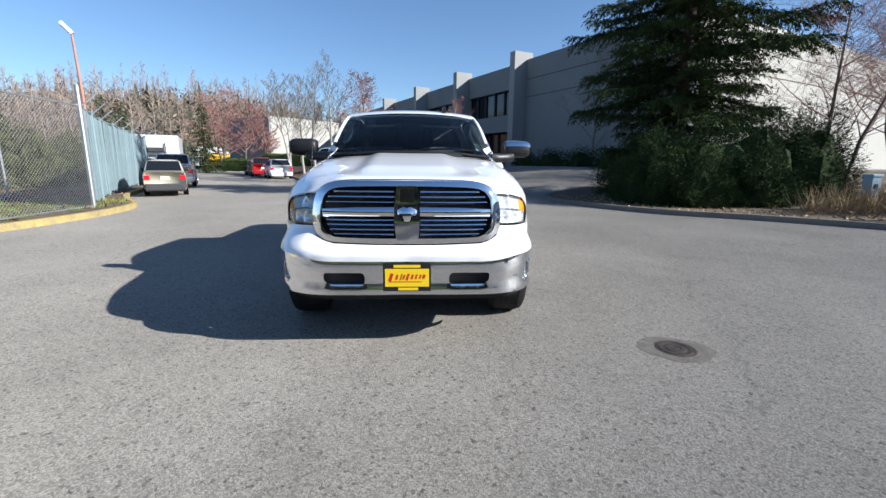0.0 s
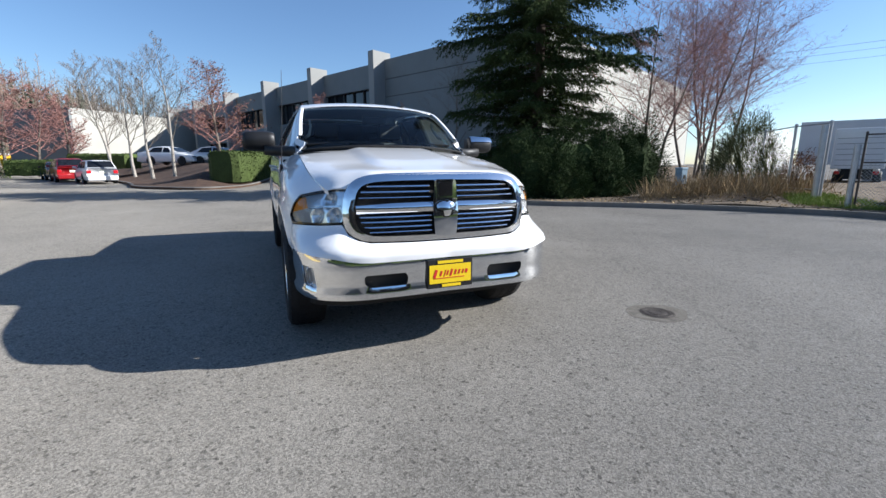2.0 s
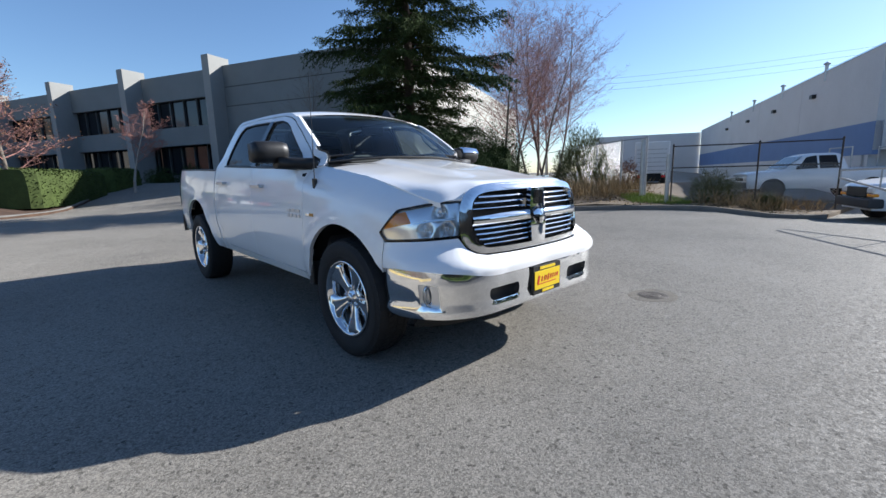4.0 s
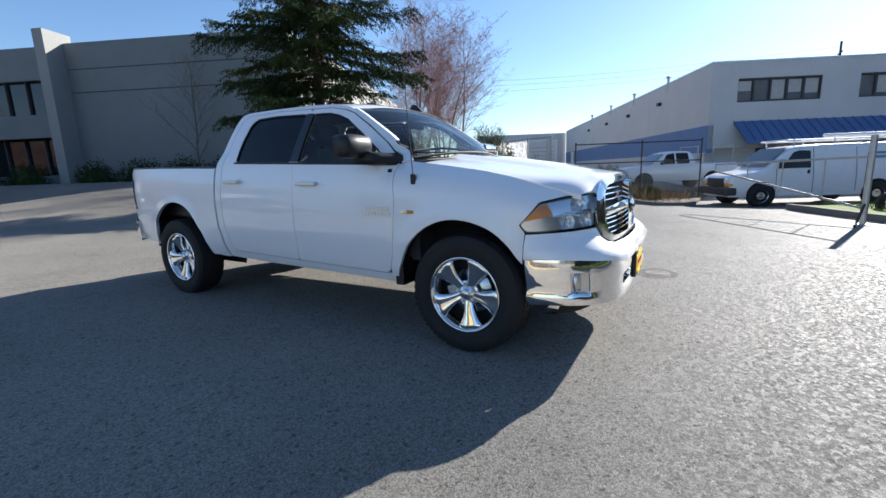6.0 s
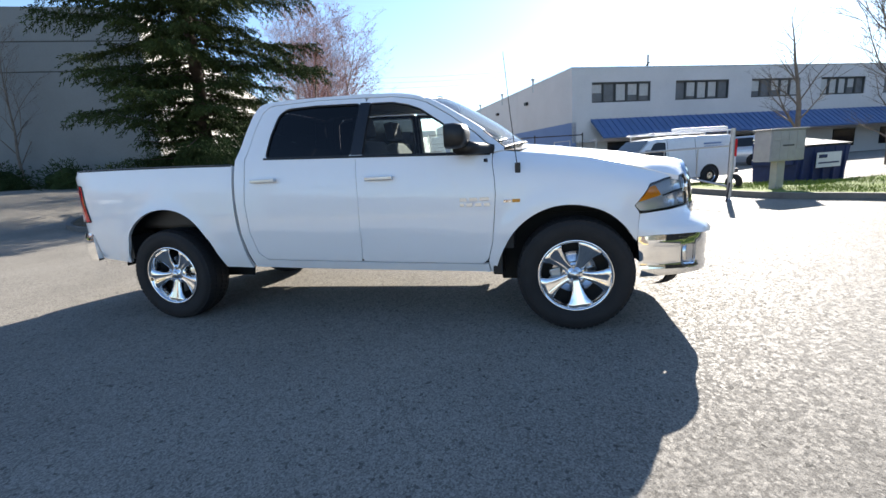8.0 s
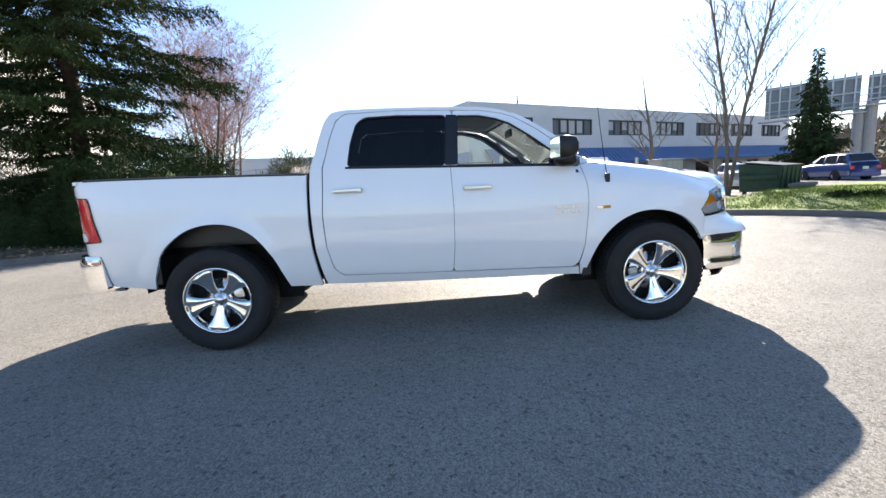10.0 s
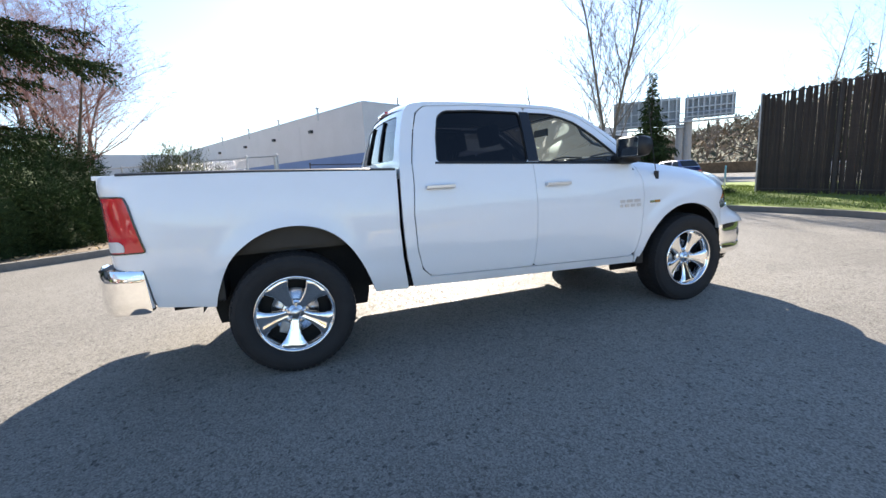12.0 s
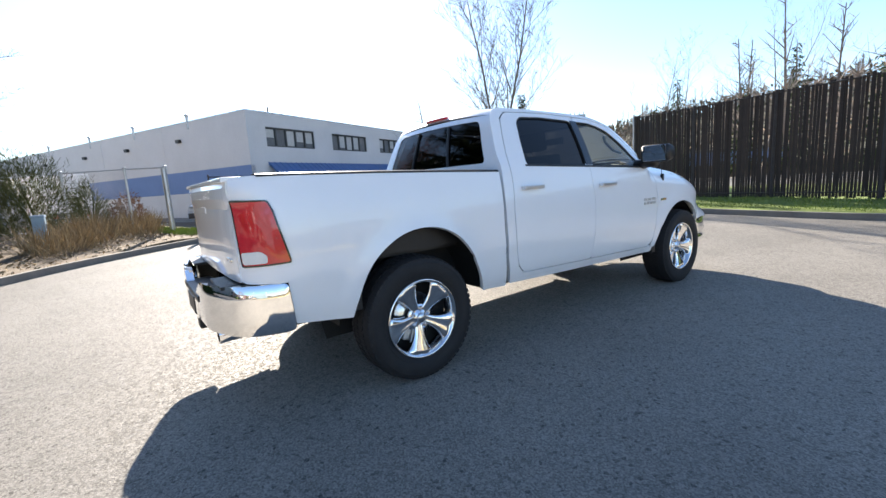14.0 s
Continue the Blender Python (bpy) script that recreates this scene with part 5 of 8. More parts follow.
for cy, cz, R_ in ((0.06, 0.44, 0.53), (3.555, 0.48, 0.57)):
    for sg in (-1, 1):
        rows = [[Vector((sg * x, cy + R_ * 1.02 * math.cos(a), cz + R_ * math.sin(a))) for a in np.linspace(0.03, math.pi - 0.03, 26)] for x in (0.55, 0.75, 0.915)]
        part("wheel_well", Geo().grid(rows), UNDER, truck)
        part("well_wall", Geo().add([(sg * 0.56, cy + R_ * math.cos(a), cz + R_ * math.sin(a)) for a in np.linspace(-0.3, math.pi + 0.3, 20)], [tuple(range(20))]), UNDER, truck)
for sg in (-1, 1):
    part("mud_flap", Geo().rbox((sg * 0.83 - 0.12, 3.985, 0.57), (sg * 0.83 + 0.135, 4.035, 0.80), 0.012), BLACK, truck, "black moulded mud flap")
    part("mud_flap", Geo().rbox((sg * 0.83 - 0.12, 0.525, 0.42), (sg * 0.83 + 0.125, 0.60, 0.62), 0.012), BLACK, truck, "black moulded mud flap")

# wheels
def build_wheel():
    w = part("wheel", Geo(), UNDER, truck, "chrome five-spoke wheel with a black tyre")
    ax = pose(0, 0, 0, 0, -90, 0)
    R = 0.418
    prof = [(0.262, 0.105), (0.29, 0.125), (0.33, 0.138), (0.37, 0.137), (0.395, 0.128), (0.41, 0.112), (R, 0.09), (R, -0.09), (0.41, -0.112), (0.395, -0.128), (0.37, -0.137), (0.33, -0.138), (0.29, -0.125), (0.262, -0.105)]
    part("tyre", Geo().lathe(prof, ax, 56), RUBBER, w, "black road tyre", True)
    g = Geo()
    for k in range(60):
        a = 2 * math.pi * k / 60
        for h0, h1, tw in ((0.07, 0.122, 0.02), (0.012, 0.058, -0.02), (-0.058, -0.012, 0.02), (-0.122, -0.07, -0.02)):
            c = []
            for rr in (R - 0.012, R + 0.005):
                for da, h in ((-0.036, h0), (0.036, h0), (0.036 + tw, h1), (-0.036 + tw, h1)):
                    rx = rr - (0.012 if abs(h) > 0.11 else 0)
                    c.append(ax @ Vector((rx * math.cos(a + da), rx * math.sin(a + da), h)))
            g.add(c, [(4, 5, 6, 7), (0, 1, 5, 4), (1, 2, 6, 5), (2, 3, 7, 6), (3, 0, 4, 7)])
    part("tread", g, RUBBER, w)["kind"] = "stuff"
    part("sidewall_ring", Geo().lathe([(0.30, 0.130), (0.303, 0.1335), (0.306, 0.132)], ax, 48).lathe([(0.375, 0.1375), (0.378, 0.139), (0.381, 0.136)], ax, 48), RUBBER, w, "", True)
    rim = [(0.262, 0.10), (0.272, 0.118), (0.266, 0.128), (0.256, 0.122), (0.246, 0.105), (0.236, 0.06), (0.228, -0.02), (0.235, -0.1), (0.262, -0.12)]
    part("rim", Geo().lathe(rim, ax, 56), CHROME, w, "chrome rim", True)
    part("brake_disc", Geo().lathe([(0.0, 0.0), (0.16, 0.0), (0.165, -0.01), (0.165, -0.03), (0.0, -0.03)], ax, 32), CHROME_DULL, w, "", True)
    part("barrel_back", Geo().lathe([(0.165, -0.035), (0.232, -0.035)], ax, 32), UNDER, w)
    part("caliper", Geo().rbox((-0.07, 0.09, -0.035), (0.07, 0.175, 0.03), 0.02, ax @ pose(0, 0, 0, 0, 0, 60)), GALV, w)
    for k in range(5):
        m = ax @ pose(0, 0, 0, 0, 0, 72 * k + 18)
        rows = []
        for r, hw, h, th in ((0.045, 0.036, 0.072, 0.04), (0.075, 0.034, 0.078, 0.045), (0.11, 0.038, 0.084, 0.045), (0.15, 0.050, 0.092, 0.045), (0.19, 0.068, 0.100, 0.05), (0.225, 0.084, 0.108, 0.05), (0.250, 0.094, 0.113, 0.05), (0.258, 0.096, 0.106, 0.04)):
            rows.append([m @ Vector((r * math.cos(hh / max(r, .1)) if r > 0.2 else r, hh, zz)) for hh, zz in ((-hw, h - th), (-hw * 1.0, h - 0.014), (-hw * 0.86, h - 0.002), (-hw * 0.40, h + 0.0), (0, h - 0.007), (hw * 0.40, h), (hw * 0.86, h - 0.002), (hw, h - 0.014), (hw, h - th))])
        g = Geo().grid(rows)
        g.f.append(tuple(9 * 7 + i for i in range(9)))
        part("spoke", g, CHROME, w, "", True)
        mm = ax @ pose(0, 0, 0, 0, 0, 72 * k + 54) @ pose(0.064, 0, 0.066)
        part("lug_nut", Geo().lathe([(0.013, 0.0), (0.013, 0.018), (0.009, 0.030), (0.0, 0.031)], mm, 6), CHROME_DULL, w)
    part("hub", Geo().lathe([(0.094, 0.045), (0.092, 0.062), (0.086, 0.068), (0.058, 0.066), (0.05, 0.084), (0.0, 0.086)], ax, 30), CHROME, w, "", True)
    part("hub_cap", Geo().lathe([(0.036, 0.08), (0.036, 0.094), (0.030, 0.1), (0.0, 0.103)], ax, 20), CHROME_DULL, w, "", True)
    return w


wheel = build_wheel()
wheel.matrix_basis = pose(-0.855, 0, 0.418, 45, 0, 0)
for x, y, turn, spin in ((-0.855, 3.569, 0, -10), (0.855, 0, 180, 20), (0.855, 3.569, 180, 50)):
    copy_thing(wheel, pose(x, y, 0.418, 0, 0, turn) @ pose(0, 0, 0, spin, 0, 0))

# mirrors: black arm and boxy housing, chrome on the sunlit side's cap
for sg in (-1, 1):
    m = Matrix.Translation((sg * 0.865, 0.80, 1.365)) @ Matrix.Diagonal((sg, 1, 1, 1))
    arm = [[m @ Vector((x, y0 + yy * dy, z0 + zz * dz)) for yy, zz in ((-1, -0.6), (-0.5, -1), (0.5, -1), (1, -0.6), (1, 0.6), (0.5, 1), (-0.5, 1), (-1, 0.6))] for x, y0, z0, dy, dz in ((-0.05, -0.10, 0.0, 0.13, 0.05), (0.04, -0.09, 0.005, 0.10, 0.046), (0.10, -0.06, 0.01, 0.085, 0.046), (0.20, -0.035, 0.016, 0.075, 0.044))]
    g = Geo().grid(arm, closed=True)
    g.f += [tuple(range(8)), tuple(24 + q for q in range(8))]
    mi = part("door_mirror", g, BLACK, truck, "large black door mirror on a thick arm", True)
    sec = ((1, -1), (0.2, -1.03), (-0.55, -0.92), (-0.95, -0.45), (-1.0, 0.3), (-0.72, 0.86), (0.1, 1.02), (1, 1.0))
    stations = ((0.105, 0.70), (0.118, 0.90), (0.16, 1.0), (0.27, 1.0), (0.345, 0.95), (0.372, 0.74))
    rows = [[m @ Vector((x, -0.01 + 0.074 * yy * (s0 if yy < 0 else 1), 0.098 + 0.084 * zz * s0)) for yy, zz in sec] for x, s0 in stations]
    g = Geo().grid(rows, closed=True)
    g.f += [tuple(range(7, -1, -1)), tuple(40 + q for q in range(8))]
    part("housing", g, BLACK, mi, "", True)
    # Sunlit mirror gets the chrome cap; the other stays black to imitate shade.
    if sg > 0:
        cap = [[m @ Vector((x, -0.014 + 0.074 * yy * (s0 if yy < 0 else 0.9), 0.101 + 0.084 * zz * s0)) for yy, zz in sec[4:8]] for x, s0 in ((0.12, 0.93), (0.16, 1.02), (0.27, 1.02), (0.345, 0.97), (0.376, 0.76))]
        part("mirror_cap", Geo().grid(cap), CHROME, mi, "chrome mirror cap on the sunlit side only", True)
    part("mirror_glass", Geo().rbox((0.125, 0.062, 0.025), (0.350, 0.068, 0.172), 0.003, m), CHROME, mi, "mirror glass")

# door handles, badges, antennas
for sg, dd in ((-1, 0), (1, 1)):
    for y, z, door in ((1.452, 1.197, doors_f[dd]), (2.468, 1.228, doors_r[dd])):
        p = cabin(y, z)
        x = abs(p.x)
        h = part("door_handle", Geo().rbox((sg * x - 0.0, y - 0.112, z - 0.012) if sg > 0 else (-x - 0.045, y - 0.112, z - 0.012), (sg * x + 0.045, y + 0.112, z + 0.018) if sg > 0 else (-x - 0.018, y + 0.112, z + 0.018), 0.012), SATIN, door, "chrome door handle")
        g = Geo()
        for dy in (-0.095, 0.095):
            xa, xb = sorted((sg * (x - 0.004), sg * (x + 0.03)))
            g.rbox((xa, y + dy - 0.016, z - 0.012), (xb, y + dy + 0.016, z + 0.016), 0.006)
        part("handle_mount", g, SATIN, h)
    for row, (z, ws_) in enumerate(((1.008, (0.052, 0.06, 0.066)), (0.968, (0.03, 0.045, 0.045, 0.045)))):
        y = 0.825
        for w_ in ws_:
            x = abs(cabin(y, z).x)
            xa, xb = sorted((sg * (x - 0.002), sg * (x + 0.006)))
            g = Geo().rbox((xa, y - w_, z - 0.013), (xb, y, z + 0.013), 0.003)
            part("badge_bar", g, SATIN, doors_f[dd], "plain chrome badge bar")
            y -= w_ + 0.02
    for k in range(2):
        yy = 0.50 - 0.062 * k
        x = abs(body(s_y(0.44), 0.985).x)
        xa, xb = sorted((sg * (x - 0.002), sg * (x + 0.006)))
        part("fender_badge", Geo().rbox((xa, yy - 0.056, 0.975), (xb, yy, 0.998), 0.003), ORANGE if k else CHROME, truck, "small plain fender badge")
b = body(s_y(0.40), 1.212)
ant = part("antenna_base", Geo().rbox((b.x - 0.012, 0.375, 1.165), (b.x + 0.012, 0.415, 1.255), 0.01), BLACK, truck, "black antenna base on the fender")
part("mast", Geo().tube([(b.x + 0.002, 0.40, 1.25), (b.x + 0.03, 0.44, 1.60), (b.x + 0.055, 0.48, 2.02)], [0.004, 0.003, 0.002], 6), BLACK, ant)
fin = Geo().add([(0.335, 1.13, 1.865), (0.385, 1.13, 1.865), (0.39, 1.30, 1.88), (0.33, 1.30, 1.88), (0.358, 1.22, 1.945), (0.362, 1.22, 1.945), (0.362, 1.27, 1.95), (0.358, 1.27, 1.95)], [(0, 3, 2, 1), (4, 5, 6, 7), (0, 1, 5, 4), (1, 2, 6, 5), (2, 3, 7, 6), (3, 0, 4, 7)])
part("roof_antenna", fin, BLACK, truck, "small black roof antenna fin")
part("fuel_door", sheet(rounded([(-0.085, -0.085), (0.085, -0.085), (0.085, 0.085), (-0.085, 0.085)], 0.03), lambda u, v: Vector((-body(s_y(2.98 + u), 1.12 + v).x + 0.002, 2.98 + u, 1.12 + v)), 0.05, 0.004), PAINT, truck)

# cabin inside
inn = Geo()
inn.box((-0.80, 0.55, 0.56), (0.80, 2.66, 0.60))
inn.box((-0.82, 0.45, 0.60), (0.82, 0.62, 1.28))
part("cabin_floor", inn, TRIM_GREY, truck, "dark cabin floor")
dash = Geo().grid([[Vector((x, y, z + 0.015 * math.cos(x * 4))) for x in np.linspace(-0.80, 0.80, 14)] for y, z in ((0.42, 1.30), (0.55, 1.355), (0.72, 1.37), (0.86, 1.345), (0.90, 1.28), (0.88, 1.12), (0.80, 0.95))])
part("dashboard", dash, TRIM_GREY, truck, "dark grey dashboard", True)
st = part("steering_wheel", Geo().lathe([(0.175 + 0.014 * math.cos(a), 0.014 * math.sin(a)) for a in np.linspace(0, 2 * math.pi, 9)], pose(0.38, 0.98, 1.22, 62, 0, 0), 28), BLACK, truck, "black steering wheel", True)
part("steering_hub", Geo().rbox((-0.17, -0.03, -0.02), (0.17, 0.03, 0.01), 0.01, pose(0.38, 0.98, 1.22, 62, 0, 0)).rbox((-0.06, -0.12, -0.02), (0.06, 0.06, 0.02), 0.02, pose(0.38, 0.98, 1.22, 62, 0, 0)), BLACK, st)
for x in (-0.38, 0.38):
    s_ = part("seat", Geo().rbox((x - 0.26, 1.08, 0.78), (x + 0.26, 1.58, 0.96), 0.06), CLOTH, truck, "dark grey cloth seat")
    part("seat_back", Geo().rbox((-0.25, -0.07, 0.0), (0.25, 0.07, 0.62), 0.06, pose(x, 1.60, 0.90, -14, 0, 0)), CLOTH, s_)
    part("headrest", Geo().rbox((-0.13, -0.05, 0.0), (0.13, 0.05, 0.18), 0.05, pose(x, 1.765, 1.55, -10, 0, 0)), CLOTH, s_)
rs = part("rear_seat", Geo().rbox((-0.70, 2.0, 0.78), (0.70, 2.42, 0.95), 0.05), CLOTH, truck, "dark grey rear bench seat")
part("rear_seat_back", Geo().rbox((-0.70, -0.06, 0.0), (0.70, 0.06, 0.62), 0.05, pose(0, 2.48, 0.90, -12, 0, 0)), CLOTH, rs)
for x in (-0.45, 0.45):
    part("rear_headrest", Geo().rbox((x - 0.12, 2.56, 1.48), (x + 0.12, 2.63, 1.62), 0.04), CLOTH, rs)
hl_rows = [[p + Vector((0, 0.0, -0.035)) for p in r[2:-2]] for r in roof_rows[2:-2]]
part("headliner", Geo().grid(hl_rows), HEADLINER, truck, "pale grey headliner", True)
part("mirror_inside", Geo().rbox((-0.12, 0.98, 1.66), (0.12, 1.005, 1.73), 0.012), BLACK, truck)
part("window_sticker", Geo().add([ws_rows[3][3] + Vector((0.02, 0.012, 0)), ws_rows[3][2] + Vector((0.0, 0.012, 0)), ws_rows[7][2] + Vector((0, 0.012, 0)), ws_rows[7][3] + Vector((0.02, 0.012, 0))][::-1], [(0, 1, 2, 3)]), PAPER, truck) if False else None
part("windscreen_sticker", Geo().add([(0.665, 0.665, 1.445), (0.735, 0.70, 1.43), (0.70, 0.76, 1.505), (0.645, 0.735, 1.515)], [(0, 1, 2, 3)]), PAPER, truck, "pale yellow paper sticker")
for sg in (-1, 1):
    part("grab_handle", Geo().tube([(sg * 0.70, 0.78, 1.50), (sg * 0.66, 0.86, 1.53), (sg * 0.63, 0.96, 1.62), (sg * 0.64, 1.0, 1.68)], 0.014, 7), HEADLINER, truck)

# ---- plants ----
def put_np(name, verts, quads, material, parent=None, label="", smooth=False):
    """Many loose four-sided leaves as one mesh."""
    me = bpy.data.meshes.new(name)
    me.from_pydata(verts.reshape(-1, 3), [], quads)
    me.materials.append(material)
    ob = new(name, me)
    if parent is not None:
        ob.parent = parent
    if label:
        ob["label"] = label
    return ob


def leaves(rng, pos, along, length, width, droop=0.0):
    """Diamond-shaped leaves at pos, pointing along, of a length and width each; returns verts and faces."""
    n = len(pos)
    a = along / np.maximum(1e-6, np.linalg.norm(along, axis=1, keepdims=True))
    r = rng.normal(size=(n, 3))
    side = np.cross(a, r)
    side /= np.maximum(1e-6, np.linalg.norm(side, axis=1, keepdims=True))
    L, W = np.reshape(length, (-1, 1)), np.reshape(width, (-1, 1))
    mid = pos + a * L * 0.45
    tip = pos + a * L + np.array([0, 0, -1]) * L * droop
    v = np.stack([pos, mid + side * W / 2, tip, mid - side * W / 2], axis=1)
    q = np.arange(4 * n).reshape(-1, 4).tolist()
    return v, q


def conifer(name, base, height, reach, seed, label, n_limbs=150, low=0.9, material=NEEDLE, leaf=0.17, per=7, taper=0.75, step=0.13, skirt=1.0):
    """A spruce: a straight trunk, whorls of drooping limbs, and sprays of needles along them."""
    rng = np.random.default_rng(seed)
    t = thing(name, label, "tree", pose(*base))
    part("trunk", Geo().tube([(0.05 * math.sin(k), 0.05 * math.cos(k * 1.3), height * k / 8) for k in range(9)], [0.26 * (1 - k / 8.4) for k in range(9)], 9), BARK, t, "", True)
    limbs = Geo()
    P, A, L, W = [], [], [], []
    for i in range(n_limbs):
        f = ((i + rng.random()) / n_limbs) ** 1.15
        z = low + (height - low - 0.3) * f
        R = reach * max(0.04, (1 - z / height)) ** taper * rng.uniform(0.55, 1.15) * (skirt + (1 - skirt) * smooth01((z - 1.5) / 4.5))
        az = i * 2.39996 + rng.uniform(-0.5, 0.5)
        d = np.array([math.cos(az), math.sin(az), 0.0])
        rise = rng.uniform(-0.02, 0.22)
        sag = rng.uniform(0.22, 0.38)
        pts = []
        m = max(4, int(R / 0.35))
        for k in range(m + 1):
            s = k / m
            pts.append(np.array([0, 0, z]) + d * R * s + np.array([0, 0, R * (rise * s - sag * s * s + 0.14 * s**4)]))
        limbs.tube(pts, [0.045 * (1 - 0.9 * k / m) * (0.5 + 0.5 * (1 - z / height)) + 0.004 for k in range(m + 1)], 4, cap=False)
        perp = np.array([-d[1], d[0], 0.0])
        s = 0.12
        while s < 1.0:
            k = min(m - 1, int(s * m))
            p = pts[k] + (pts[k + 1] - pts[k]) * (s * m - k)
            for sg in (-1, 1):
                b = R * 0.30 * (1 - 0.55 * s) * rng.uniform(0.5, 1.2) + 0.14
                dirn = d * rng.uniform(0.35, 0.8) + perp * sg * rng.uniform(0.6, 1.0) + np.array([0, 0, rng.uniform(-0.55, 0.05)])
                dirn /= np.linalg.norm(dirn)
                n = max(3, int(per * b / 0.5))
                q = (np.arange(n) + rng.random(n)) / n
                pos = p + dirn * (q * b)[:, None] + np.array([0, 0, -0.18]) * (q**2 * b)[:, None] + rng.normal(size=(n, 3)) * 0.025
                P.append(pos)
                A.append(dirn + rng.normal(size=(n, 3)) * 0.55 + np.array([0, 0, -0.25]))
                L.append(rng.uniform(0.7, 1.4, n) * leaf)
                W.append(rng.uniform(0.22, 0.42, n) * leaf)
            s += step / R * rng.uniform(0.7, 1.3)
    part("limb_growth", limbs, BARK, t)
    P, A, L, W = np.concatenate(P), np.concatenate(A), np.concatenate(L), np.concatenate(W)
    v, q = leaves(rng, P, A, L, W, 0.15)
    put_np("crown", v, q, material, t, "dark green drooping needle sprays")
    return t


def shrub(name, base, r, h, seed, material, label, n=2600, leaf=0.16, upright=0.35, category="shrub", core=True, thin=0.3, kind="", sx=1.0, stems=None):
    """A bush: an uneven shell of small sprays round a dark core."""
    rng = np.random.default_rng(seed)
    t = thing(name, label, category, pose(*base), kind=kind)
    dirs = rng.normal(size=(n, 3))
    dirs[:, 2] = np.abs(dirs[:, 2])
    dirs /= np.linalg.norm(dirs, axis=1, keepdims=True)
    lump = np.array([1 + 0.35 * noise.noise(Vector(d) * 2.2 + Vector((seed, 0, 0))) + 0.2 * noise.noise(Vector(d) * 5 + Vector((0, seed, 0))) for d in dirs])
    rad = lump * rng.uniform(0.55, 1.03, n) ** 0.5
    pos = dirs * rad[:, None] * np.array([r * sx, r, h])
    along = dirs * np.array([1, 1, 0.6]) + rng.normal(size=(n, 3)) * 0.5 + np.array([0, 0, upright])
    v, q = leaves(rng, pos, along, rng.uniform(0.7, 1.6, n) * leaf, rng.uniform(0.5, 1.3, n) * leaf * thin, 0.1)
    put_np("foliage", v, q, material, t)
    if core:
        us, vs = 14, 8
        rows = []
        for i in range(vs + 1):
            th = math.pi / 2 * i / vs
            row = []
            for k in range(us):
                a = 2 * math.pi * k / us
                d = Vector((math.cos(a) * math.cos(th), math.sin(a) * math.cos(th), math.sin(th)))
                s = 0.72 * (1 + 0.35 * noise.noise(d * 2.2 + Vector((seed, 0, 0))) + 0.15 * noise.noise(d * 5 + Vector((0, seed, 0))))
                row.append(Vector((d.x * r * s * sx, d.y * r * s, d.z * h * s)))
            rows.append(row)
        part("inner_growth", Geo().grid(rows, closed=True), material, t)
    g = Geo()
    for k in range(9):
        a = rng.uniform(0, 6.28)
        e = np.array([math.cos(a) * r * 0.55, math.sin(a) * r * 0.55, h * rng.uniform(0.5, 0.8)])
        g.tube([(e[0] * 0.1, e[1] * 0.1, -0.15), tuple(e * [0.45, 0.45, 0.5]), tuple(e)], [0.03, 0.02, 0.008], 4, cap=False)
    part("stem_growth", g, stems or BARK, t)
    return t


